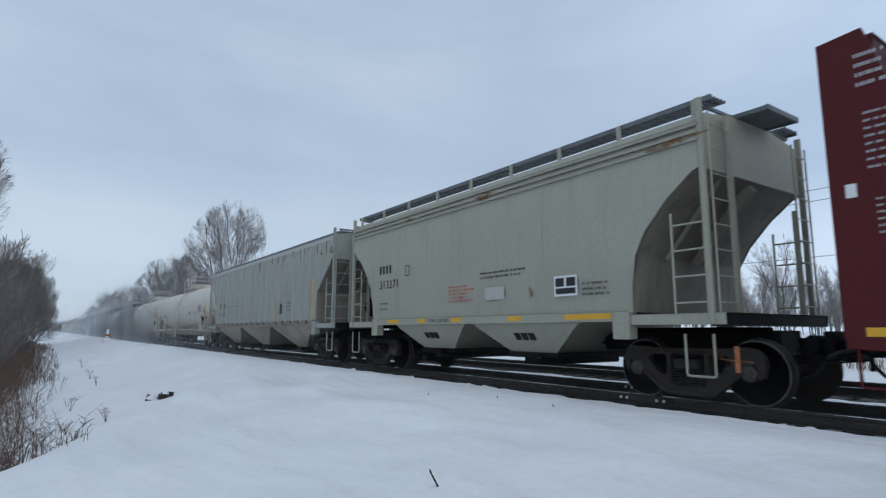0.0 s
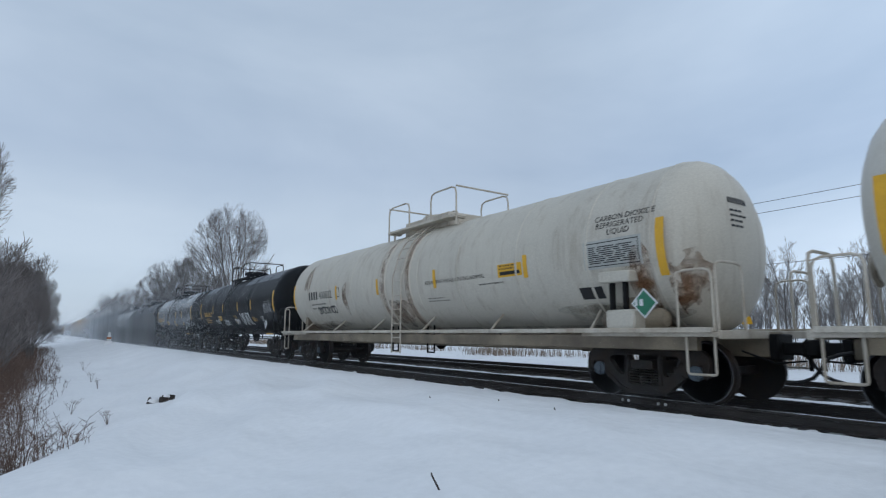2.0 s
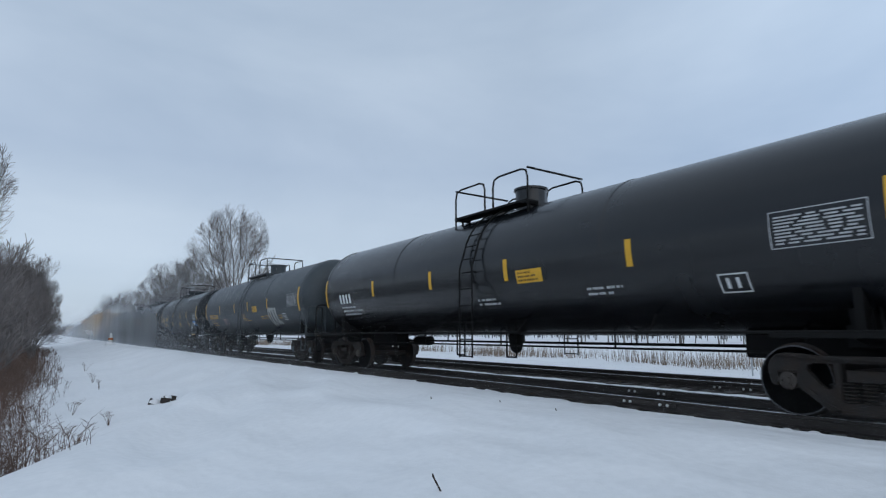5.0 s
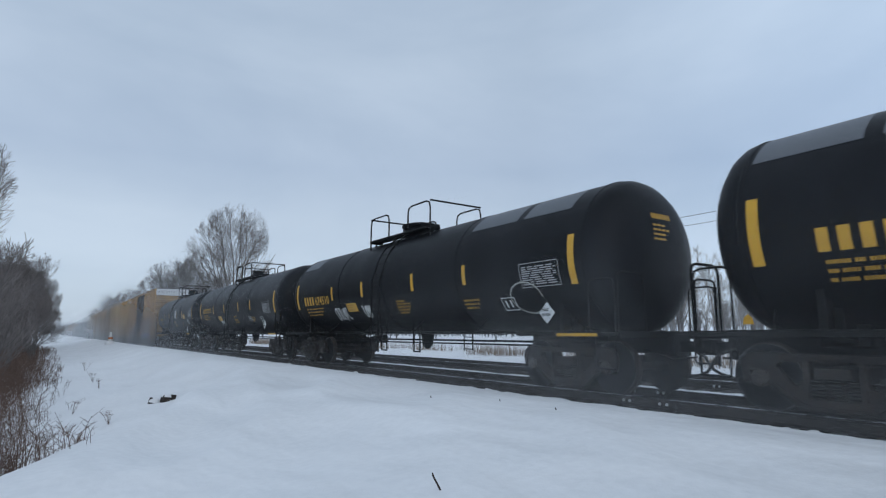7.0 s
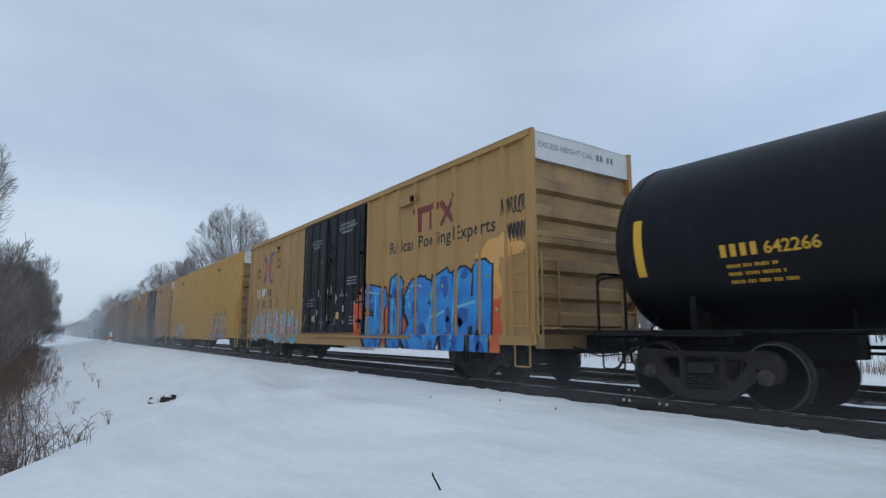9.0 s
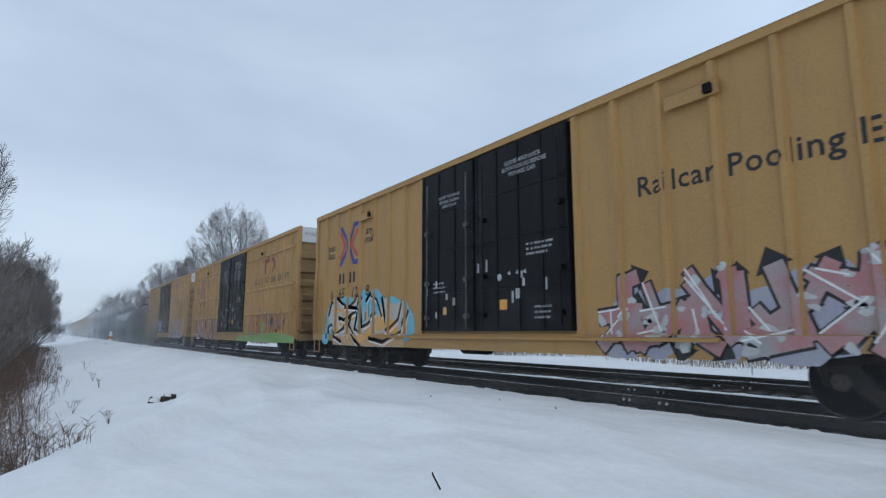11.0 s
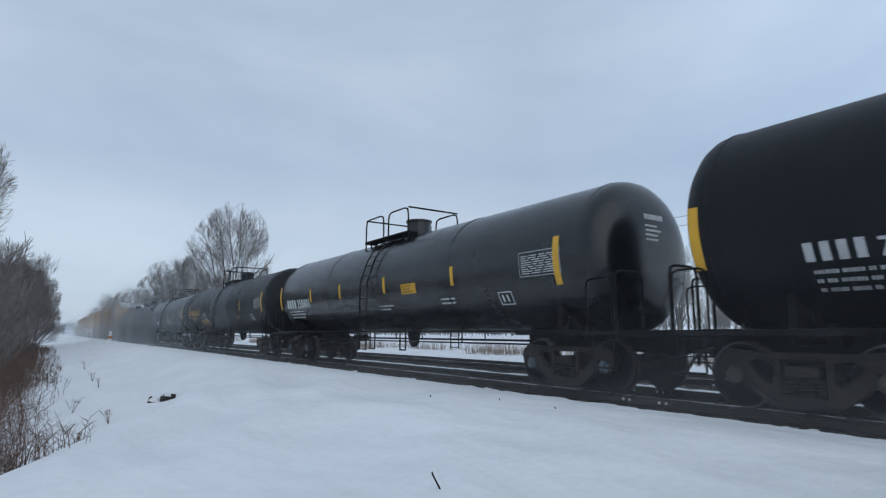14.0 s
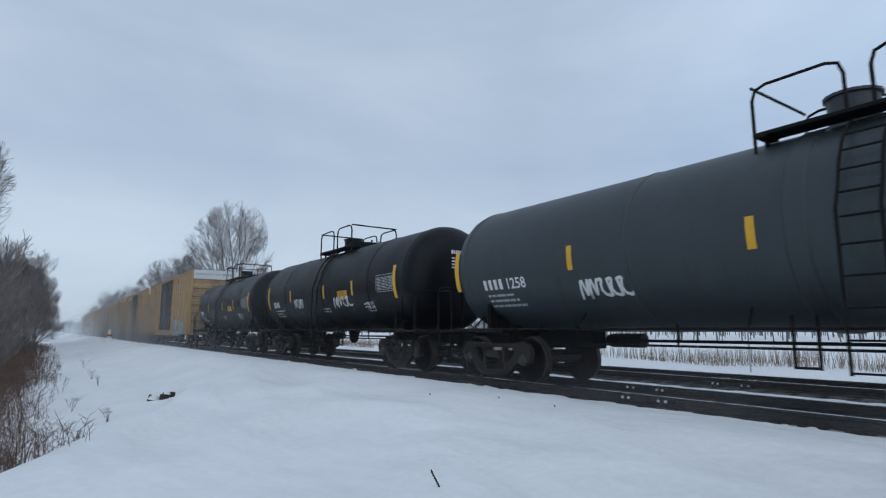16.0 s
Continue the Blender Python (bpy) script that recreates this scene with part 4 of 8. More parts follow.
def build_tanks():
    # two white carbon dioxide cars
    for when, half, body, lab, dirty in ((1.768, 9.18, "white", "white insulated tank car with orange stripes and a side walkway", 0), (2.530, 9.2, "white2", "white tank car with rust and grime stains and orange stripes", 1)):
        car, s, L = tank_car(when, half, body, "whitetrim", 1.46, 2.49, (-6.4, -4.6, -2.6, -0.9, 1.1, 2.9, 4.7, 6.4), "white", lab, "cap_blue" if dirty else "cap", "round", bands=True, off=-0.1 if dirty else 0.45)
        stripes(car, s, (-7.75, -4.0, -1.2, 1.7, 4.87, 7.85) if dirty else (-7.85, -4.8, -1.93, 1.3, 4.1, 7.75))
        n0 = -6.32 if dirty else -7.0
        base = 2.2 if dirty else 1.98
        paint("owner_mark", blocks(n0, base, 4, 0.27), "p_black", s, car, label="owner's mark in plain blocks")
        paint("car_number", moved(glyphs("400802" if dirty else "402230", 0.36), n0 + 0.9, base), "p_black", s, car, label="black stencilled car number")
        paint("stencil_print", bars(n0 + 0.2, base - 0.14, 1.7, 2, 0.05, 0.09, 3), "p_black", s, car)
        paint("plate_sign", frame_sign(n0 + 2.3, base, 0.26, 0.3, 0.02), "p_black", s, car)
        g0, g1 = (6.35, 2.92) if dirty else (3.92, 2.05)
        for i, line in enumerate(("CARBON DIOXIDE", "REFRIGERATED", "LIQUID")):
            paint("cargo_name", moved(glyphs(line, 0.14), g0 + (0.22, 0.26, 0.5)[i], g1 - i * 0.125), "p_black", s, car, 0.007)
        d0 = 6.4 if dirty else 5.7
        paint("data_backing", rect(d0 - 0.05, d0 + 1.12, 2.12, 2.6), "p_grey", s, car, 0.004, "grey panel behind the data table")
        paint("data_panel", data_table(d0, 2.16, 1.07, 0.4, 6, 5), "p_black", s, car, 0.007)
        v0, v1 = (1.28, 2.22) if dirty else (0.44, 1.76)
        paint("valve_notice", moved(glyphs("REGULATING VALVES VENTING NORMAL", 0.125), v0, v1), "p_black", s, car)
        h0, h1 = (4.05, 2.18) if dirty else (2.85, 2.04)
        paint("hotline_sign", rect(h0, h0 + 0.72, h1, h1 + 0.26), "stripe", s, car, label="yellow hotline sign with unreadable print")
        paint("hotline_print", bars(h0 + 0.06, h1 + 0.24, 0.6, 2, 0.03, 0.03, 7) + rect(h0 + 0.06, h0 + 0.66, h1 + 0.04, h1 + 0.11), "p_black", s, car, 0.008)
        paint("stencil_print", bars(v0, v1 - 0.32, 1.0, 2, 0.025, 0.04, 8) + bars(v0 + 2.1, v1 - 0.12, 1.0, 1, 0.03, 0.05, 9), "p_black", s, car)
        paint("label_panel", rect(6.1, 6.6, 1.64, 1.84), "p_black", s, car)
        for u in (-0.85, 0.45):
            paint("girth_stain", rect(u - 0.10, u + 0.10, 1.1, 3.9), "rustwash" if dirty else "soot", s, car, 0.026)
        for i in range(3 if dirty else 1):
            head_stain(car, half, -1.36 + 0.05 * i, -0.74 - 0.12 * i, 1.15 + 0.1 * i, 2.35 - 0.3 * i, 0.004 + 0.003 * i)
        # valve box, pipes and placard over the leading truck
        part("valve_hood", Kit().box(-1.58, -1.30, -7.35, -6.75, 1.86, 2.04, 0.02), "white2", car)
        part("valve_box", Kit().box(-1.56, -1.26, -7.4, -6.85, 1.1, 1.42, 0.03), "white2", car)
        for y in (-7.18, -6.92):
            part("valve_pipe", Kit().rod([(-1.44, y, 1.9), (-1.44, y, 1.40)], 0.05, 8), "under", car)
        for m, z, mat in ((0.0, 0.23, "p_white"), (0.006, 0.195, "placard")):
            x = -1.585 - m
            q = [(-7.62, 1.5 - z), (-7.62 - z, 1.5), (-7.62, 1.5 + z), (-7.62 + z, 1.5)]
            part("placard", Kit().prism(q, "x", x, x - 0.008), mat, car, "green diamond placard with a white rim")
        paint("placard_print", bars(7.46, 1.56, 0.32, 1, 0.1, 0.04, 3), "p_white", Side([(-20, 20, -1.602)]), car, 0.002)
        end_print(car, half, 2.49, "p_black")
        if dirty:
            paint("sprayed_tag", tag(-5.7, 1.7, 1.5, 0.24, 4, 0.02, 8), "p_black", s, car)
            for u, w, a, b, q in ((-6.5, 3.0, 0.22, 0.6, 3), (-3.4, 2.15, 0.2, 0.4, 6), (6.6, 1.4, 1.2, 0.16, 9), (-5.6, 1.3, 1.6, 0.14, 2), (-0.9, 2.2, 0.12, 1.0, 5), (-0.2, 1.6, 0.5, 0.4, 4)):
                paint("grime_stain", blob(u, w, a, b, q, 26, 0.45), "rustwash" if b > 0.3 else "soot", s, car, 0.003)
                paint("grime_stain", blob(u, w, a * 0.6, b * 0.7, q + 1, 26, 0.45), "soot", s, car, 0.005)
        else:
            paint("grime_stain", blob(-1.5, 1.5, 0.9, 0.2, 5, 26, 0.5) + blob(7.4, 1.35, 0.6, 0.18, 4, 26, 0.4), "soot", s, car, 0.003)
        # rust washed down beside the brake gear of the leading end
        for j in range(3):
            k = 1.0 - 0.27 * j
            paint("rust_stain", blob(7.42, 1.85, 0.22 * k, 0.75 * k, 8 + j, 30, 0.3), "rustwash", s, car, 0.003 + 0.002 * j, "brown rust washed down the tank")
        paint("rust_stain", rect(-7.9, 7.9, 1.08, 1.2), "soot", s, car, 0.003)
    # black cars of one build, with a row of yellow stripes
    std = (-6.82, -3.7, -1.53, 1.33, 3.55, 6.75)
    info = (
        (3.233, 8.2, "black", "674517", "black tank car with pale roof patches and sprayed tags", "round", 1, std, (-5.86, -4.05, 2.0), 0.5),
        (3.92, 8.25, "black_gloss", "674516", "glossy clean black tank car with yellow lettering", "round", 0, std, (-6.25, -4.05, 1.95), 0.8),
        (6.870, 8.25, "black", "674509", "black tank car with grey roof patches and a placard", "round", 1, std, (-6.1, -4.0, 2.02), 0.65),
        (7.560, 8.25, "black", "674510", "black tank car with grey roof patches and white tags", "round", 1, std, (-6.15, -4.0, 2.02), 0.4),
        (8.245, 8.6, "blackmatte", "70710", "plain dull black tank car with yellow lettering", "two", 0, (-7.0, -3.64, -1.23, 1.54, 3.55, 7.0), (-6.1, -4.2, 2.2), -0.1),
        (8.940, 8.25, "blackmatte", "642266", "dull black tank car with a tall white sprayed tag", "two", 0, (-6.9, -3.49, -1.51, 1.61, 3.67, 7.1), (-5.6, -4.35, 2.08), 0.0),
    )
    for i, (when, half, body, num, lab, dome, patches, us, nm, off) in enumerate(info):
        car, s, L = tank_car(when, half, body, "under", 1.45, 2.475, (-3.2, 0.3, 3.2), "black", lab, "cap_blue" if i == 1 else "cap", dome, off=off, span={"674517": 1.61, "70710": 1.37, "642266": 1.35}.get(num, 1.7), over=0.5 if num == "642266" else 0.58)
        stripes(car, s, us)
        last = num == "642266"
        tank_marks(car, s, L, *nm, num, "p_yellow", i + 3, (5.87, 2.15, 1.05, 0.52) if last else (5.38, 1.93, 1.05, 0.47), (5.32, 1.75) if last else (4.62, 1.52), ((4.04, 2.06, 0.7, 0.28),) if last else ((-2.75, 1.72, 0.68, 0.25),))
        paint("stencil_print", bars(0.35, 1.92, 0.7, 5, 0.04, 0.035, 11 + i) + bars(3.35, 1.8, 0.65, 3, 0.04, 0.04, 21 + i), "p_yellow", s, car)
        placard = Side([(-20, 20, -1.51)], 0.5, 3)
        paint("placard_sign", diamond(6.5 if last else 6.2, 1.27 if last else 1.42, 0.2), "p_white", placard, car, 0.004, "white diamond placard")
        paint("placard_print", bars(6.38 if last else 6.08, 1.35 if last else 1.5, 0.26, 2, 0.05, 0.04, 3), "p_black", placard, car, 0.008)
        paint("sill_stripe", rect(L - 0.6, L + 0.3, 1.0, 1.05), "stripe", Side([(-20, 20, -1.53)]), car, 0.004)
        end_print(car, half + 0.27, 2.475, "p_yellow", 1.45)
        if patches:
            for u, a in ((1.6, 1.75), (3.5, 1.55), (5.25, 1.3), (-6.9, 1.3), (-5.4, 0.9))[(0 if num != "674510" else 1):(5 if num != "674510" else 4)]:
                paint("roof_patch", rect(u, u + a, 3.36, 3.948), "patch", s, car, 0.004, "grey primer patch")
        if num == "674517":
            paint("sprayed_tag", tag(1.5, 1.4, 1.65, 0.62, 5, 0.026, 6), "p_white", s, car, 0.006)
            paint("sprayed_tag", tag(0.35, 1.5, 0.75, 0.26, 8, 0.022, 3), "p_white", s, car, 0.006)
            paint("sprayed_tag", tag(-3.6, 1.55, 0.9, 0.25, 9, 0.018, 5), "p_white", s, car, 0.006)
            paint("sprayed_tag", tag(-1.95, 1.45, 1.1, 0.3, 2, 0.018, 5), "p_white", s, car, 0.006)
        if num == "674509":
            paint("notice_sign", rect(5.2, 6.0, 1.6, 1.9), "s_blue", s, car, 0.006)
            paint("notice_print", rect(5.3, 5.9, 1.68, 1.8), "p_white", s, car, 0.01)
        if num == "674510":
            paint("sprayed_tag", tag(-3.75, 1.45, 0.95, 0.42, 3, 0.018, 6), "p_white", s, car, 0.006)
            paint("sprayed_tag", tag(-1.75, 1.5, 0.5, 0.38, 6, 0.022, 3), "p_white", s, car, 0.006)
            paint("sprayed_tag", stroke([(5.4 + 0.45 * math.cos(a * 0.4), 1.75 + 0.3 * math.sin(a * 0.4)) for a in range(14)], 0.014), "p_grey", s, car, 0.006)
        if num == "70710":
            paint("sprayed_tag", tag(-2.5, 1.5, 0.8, 0.24, 7, 0.022, 4), "p_white", s, car, 0.006)
            paint("stencil_print", bars(2.95, 1.84, 0.6, 3, 0.05, 0.03, 5), "p_white", s, car)
        if last:
            paint("sprayed_tag", tag(0.8, 2.1, 0.8, 0.6, 2, 0.03, 4), "p_white", s, car, 0.006)
            paint("sprayed_tag", stroke([(0.8 + 0.09 * a, 2.1 - 0.75 * math.sin(a * 0.2)) for a in range(9)], 0.012), "p_white", s, car, 0.006)
    # cars with white or yellow lettering
    more = (
        (4.640, 9.2, "blackmatte", "", "dull black tank car with white lettering and a low railing", "p_white", "round", 0, (-7.9, -4.6, -1.6, 1.2, 4.2, 7.7), (-6.9, -4.9, 2.0), 0.8),
        (5.405, 9.2, "black_gloss", "", "glossy black tank car mirroring the sky", "p_white", "tall", 0, (-7.9, -4.6, -1.6, 1.2, 4.2, 7.7), (-6.9, -4.9, 2.0), 0.0),
        (6.150, 9.05, "steel_grey", "252459", "blue-grey tank car with yellow lettering and a tall dome", "p_yellow", "tall", 1, (-7.8, -4.52, -1.54, 0.8, 3.75, 7.5), (-6.95, -5.1, 1.88), -0.2),
        (13.855, 8.95, "blackmatte", "729202", "dull black tank car with white tags", "p_dullwhite", "tall", 2, (-7.95, -4.5, -1.84, 1.12, 4.43, 7.5), (-6.6, -4.95, 1.9), 0.0),
        (14.59, 8.95, "black_gloss", "250601", "glossy black tank car with orange stripes and white lettering", "p_white", "tall", 0, (-7.95, -4.81, -2.35, 0.58, 3.82, 7.12), (-7.25, -5.0, 1.95), 0.38),
        (15.34, 9.15, "blackmatte", "665335", "black tank car with a large bare grey patch", "p_yellow", "tall", 3, (-8.05, -5.05, -1.85, 0.78, 4.12, 7.6), (-7.48, -5.3, 2.1), 0.37),
        (16.095, 9.2, "steel_grey", "1258", "dull grey tank car with heavy bands and white tags", "p_white", "two", 4, (-8.0, -4.6, -1.4, 1.34, 4.13, 7.43), (-7.1, -5.6, 1.9), 0.2),
        (16.755, 6.85, "blackmatte", "", "dull black short tank car with white tags", "p_white", "two", 2, (-5.4, -2.8, 0.4, 2.6, 5.2), (-4.8, -3.2, 1.95), 0.0),
        (17.32, 6.85, "blackmatte", "", "dull black short tank car", "p_white", "two", 0, (-5.4, -2.8, 0.4, 2.6, 5.2), (-4.8, -3.2, 1.95), 0.0),
    )
    for i, (when, half, body, num, lab, mat, dome, kind, us, nm, off) in enumerate(more):
        r, zc = {"729202": (1.55, 2.59), "1258": (1.41, 2.44)}.get(num, (1.445, 2.47))
        car, s, L = tank_car(when, half, body, "under" if kind != 1 else "steel_grey", r, zc, (-3.6, -0.2, 3.4), "black", lab, "cap_blue" if i in (2, 4) else "cap", dome, bands=kind == 4, off=off, span=1.5 if kind == 1 else 1.3, over=0.85 if kind == 4 else (0.58 if kind in (2, 3) else 0.72), flat=0.56, full=0.55)
        stripes(car, s, us)
        tank_marks(car, s, L, *nm, num, mat, i + 30, (L - 1.55, 2.12, 1.1, 0.48), (L - 2.35, 1.62), () if i in (3, 5, 6) else ((1.5, 2.04, 0.72, 0.26),))
        paint("stencil_print", bars(0.1, 1.8, 0.8, 2, 0.04, 0.05, 11 + i) + bars(3.2, 1.85, 0.8, 2, 0.04, 0.05, 21 + i), mat, s, car)
        end_print(car, half + (0 if kind == 4 else 0.27 if kind in (2, 3) else 0.13), zc, mat, r, 0.56, 0.55)
        if kind == 2:
            paint("sprayed_tag", tag(1.1, 1.78, 1.3, 0.34, 5 + i, 0.025, 4), "p_white", s, car, 0.006)
            paint("sprayed_tag", tag(-2.45, 1.85, 0.9, 0.36, 9, 0.022, 4), "p_white", s, car, 0.006)
        if kind == 1:
            paint("sprayed_tag", tag(-4.2, 1.52, 1.0, 0.34, 5, 0.018, 4), "s_rose", s, car, 0.006)
            paint("sprayed_tag", tag(3.7, 1.4, 1.2, 0.75, 15, 0.05, 4), "p_grey", s, car, 0.006)
            paint("stencil_print", bars(-0.3, 1.98, 0.7, 4, 0.04, 0.04, 5) + bars(2.5, 1.84, 0.7, 2, 0.04, 0.05, 6) + bars(4.9, 1.84, 0.6, 2, 0.05, 0.05, 7), "p_yellow", s, car)
        if kind == 3:
            paint("primer_patch", polygon([(-2.3, 1.2), (-1.95, 1.7), (-2.35, 2.1), (-1.75, 2.5), (-2.0, 2.9), (-1.45, 3.3), (-1.0, 3.91), (1.6, 3.91), (1.6, 1.12)]), "patchdark", s, car, 0.013, "large bare grey primer patch")
            paint("sprayed_tag", tag(-5.0, 1.5, 1.9, 0.3, 9, 0.02, 8), "s_amber", s, car, 0.007)
            paint("sprayed_tag", tag(-4.0, 1.75, 0.9, 0.42, 3, 0.016, 3), "p_white", s, car, 0.007)
        if kind == 4:
            paint("sprayed_tag", tag(-4.5, 1.6, 1.05, 0.34, 12, 0.025, 5), "p_white", s, car, 0.006)
            paint("sprayed_tag", tag(0.85, 1.6, 2.3, 0.5, 21, 0.03, 6), "p_grey", s, car, 0.006)




MAT["placard"] = material("green_placard", (0.02, 0.16, 0.09), 0.45, var=0.1)


# ---- box cars ----
def box_car(when, half=10.2, paintwork="tan", label="", grid=False, doors=True, corr=False, brake=1):
    car = new_car("box_car", label, "box car", when, "box cars of the train")
    L, W, top, zb = 9.35, 1.49, 5.0, 0.98
    # side posts: u runs towards the front
    posts = [sg * (2.52 + 0.86 * i) for i in range(8) for sg in (-1, 1)]
    if corr:
        posts = [-9.0 + 0.45 * i for i in range(41)]
    pw = 0.045 if not corr else 0.12
    for m in (-1, 1):
        k = Kit().box(m * (W - 0.06), m * W, -L, L, zb - 0.02, top)
        part("side_wall", k, paintwork, car)
        for u in posts:
            part("side_post", lambda: Kit().prism([(m * W, -pw - 0.035), (m * (W + 0.065), -pw), (m * (W + 0.065), pw), (m * W, pw + 0.035)], "z", zb, top - 0.1), paintwork, car, key=("post", m, pw), at=pose(0, -u, 0))
        k = Kit().box(m * W, m * (W + 0.07), -L, L, top - 0.10, top + 0.04, 0.015)
        part("eaves_rail", k, paintwork, car)
        # fish-belly side sill
        k = Kit().prism([(-L, zb + 0.04), (L, zb + 0.04), (L, zb - 0.16), (6.6, zb - 0.16), (5.2, zb - 0.30), (-5.2, zb - 0.30), (-6.6, zb - 0.16), (-L, zb - 0.16)], "x", m * W, m * (W + 0.075))
        part("side_sill", k, paintwork, car)
        if grid:
            for z in (1.85, 2.92, 4.35):
                for a, b in ((-L + 0.4, -2.6), (2.6, L - 0.4)):
                    part("side_rib", Kit().prism([(m * W, z - 0.07), (m * (W + 0.06), z - 0.03), (m * (W + 0.06), z + 0.03), (m * W, z + 0.07)], "y", a, b), paintwork, car)
        # plug doors
        if doors:
            for y0, y1 in ((-2.42, 0.28), (0.34, 2.42)):
                d = part("door", Kit().box(m * (W + 0.01), m * (W + 0.09), y0, y1, zb + 0.1, top - 0.14, 0.012), "door", car, "black steel plug door")
                nb = 4 if y1 - y0 > 2.3 else 3
                k = Kit()
                for i in range(nb + 1):
                    y = y0 + 0.05 + (y1 - y0 - 0.1) * i / nb
                    k.box(m * (W + 0.09), m * (W + 0.102), y - 0.025, y + 0.025, zb + 0.12, top - 0.16, 0.008)
                for z in (1.95, 2.95, 3.9):
                    k.box(m * (W + 0.09), m * (W + 0.099), y0 + 0.02, y1 - 0.02, z - 0.03, z + 0.03, 0.006)
                part("door_rib", k, "door", d)
                k = Kit()
                for y in (y0 + 0.22, y1 - 0.3):
                    k.rod([(m * (W + 0.15), y, zb + 0.2), (m * (W + 0.15), y, top - 0.4)], 0.016, 8)
                    for z in (1.4, 2.2, 3.4):
                        k.box(m * (W + 0.09), m * (W + 0.18), y - 0.06, y + 0.06, z - 0.05, z + 0.05, 0.01)
                part("lock_rod", k, "rodsteel" if y0 > 0 else "door", d)
            part("door_track", Kit().box(m * (W + 0.075), m * (W + 0.14), -5.0, 5.0, zb - 0.06, zb - 0.0, 0.01), paintwork, car)
        for u in (-5.55, 4.8):
            part("placard_board", Kit().box(m * (W + 0.065), m * (W + 0.1), -u - 0.42, -u + 0.42, 4.36, 4.58, 0.008), paintwork, car)
            part("board_latch", Kit().box(m * (W + 0.1), m * (W + 0.14), -u - 0.34, -u - 0.22, 4.4, 4.54, 0.01), "under", car)
        # ladder and step at both ends of the side
        for s in (-1, 1):
            part("side_ladder", ladder(m * (W + 0.10), m * (W + 0.10), s * (L - 0.08), s * (L - 0.52), 1.0, 2.75, 5), paintwork, car)
            part("step", stirrup(m * (W + 0.05), s * (L - 0.3), 0.42, 0.42, 0.9), paintwork, car)
    k = Kit().prism([(-W - 0.05, top), (W + 0.05, top), (W, top + 0.03), (0, top + 0.06), (-W, top + 0.03)], "y", -L - 0.02, L + 0.02)
    part("roof", k, "galv", car, "pale galvanised roof")
    for i in range(11):
        y = -L + 0.6 + i * (2 * L - 1.2) / 10
        part("roof_seam", Kit().prism([(-W, top + 0.03), (0, top + 0.06), (W, top + 0.03), (W, top + 0.05), (0, top + 0.08), (-W, top + 0.05)], "y", y - 0.03, y + 0.03), "galv", car)
    for s in (-1, 1):
        e = s * L
        part("end_wall", Kit().box(-W, W, e - s * 0.12, e - s * 0.06, zb, top), "tanend", car, "soiled corrugated end wall")
        k = Kit()
        zz = zb + 0.15
        while zz < 4.2:
            k.prism([(e - s * 0.06, zz), (e + s * 0.05, zz + 0.07), (e + s * 0.05, zz + 0.27), (e - s * 0.06, zz + 0.34)], "x", -W + 0.05, W - 0.05)
            zz += 0.53
        part("end_corrugation", k, "tanend", car)
        part("end_panel", Kit().box(-W, W, e - s * 0.06, e + s * 0.03, 4.46, top + 0.02, 0.01), "p_pale", car, "whitewashed panel under the roof edge")
        k = Kit()
        for t in glyphs("EXCESS HEIGHT CAR", 0.17):
            k.add([(s * (1.32 - x) * 1.0, e + s * 0.034, 4.72 + z) for x, z in t], [(0, 1, 2)])
        tagged(part("height_notice", k, "p_stencil", car, "grey stencilled height notice"), kind="stuff")
        k = Kit()
        for t in bars(0, 0.14, 0.85, 1, 0.14, 0.1, 4):
            k.add([(s * (-0.4 - x), e + s * 0.034, 4.72 + z) for x, z in t], [(0, 1, 2)])
        tagged(part("end_mark", k, "p_stencil", car, "grey stencilled mark in plain bars"), kind="stuff")
        part("corner_post", Kit().box(-W - 0.055, -W + 0.05, e - s * 0.12, e + s * 0.055, zb - 0.15, 5.06, 0.012), paintwork, car)
        part("corner_post", Kit().box(W - 0.05, W + 0.055, e - s * 0.12, e + s * 0.055, zb - 0.15, 5.06, 0.012), paintwork, car)
        part("end_sill", Kit().box(-W, W, e + s * 0.02, e + s * 0.22, zb - 0.22, zb + 0.05, 0.02), "tanend", car)
        k = ladder(-W + 0.1, -W + 0.55, e + s * 0.12, e + s * 0.12, 1.0, 2.6, 5)
        k2 = ladder(W - 0.1, W - 0.55, e + s * 0.12, e + s * 0.12, 1.0, 2.6, 5)
        k.add(k2.v, k2.f)
        k.bend([(-W + 0.1, e + s * 0.05, 2.9), (-W + 0.1, e + s * 0.16, 2.9), (W - 0.1, e + s * 0.16, 2.9), (W - 0.1, e + s * 0.05, 2.9)], 0.016, 6, 0.05)
        k.box(-W + 0.1, W - 0.1, e + s * 0.06, e + s * 0.5, 1.12, 1.16, 0.008)
        part("end_ladder", k, "tanend", car)
        part("draft_box", Kit().box(-0.33, 0.33, e - s * 1.6, e + s * 0.45, 0.66, 1.02, 0.03), "under", car)
    e = brake * L
    bg = part("brake_gear", Kit().box(0.1, 0.55, e + brake * 0.05, e + brake * 0.2, 1.85, 2.6, 0.03).rod([(0.35, e + brake * 0.2, 1.9), (0.35, e + brake * 0.25, 1.05)], 0.025, 6), "under", car, "black hand brake housing with a chain")
    wh = Kit()
    ring = [(0.62 + 0.29 * math.cos(i * math.pi / 12), e + brake * 0.32, 2.3 + 0.29 * math.sin(i * math.pi / 12)) for i in range(25)]
    wh.rod(ring, 0.02, 6)
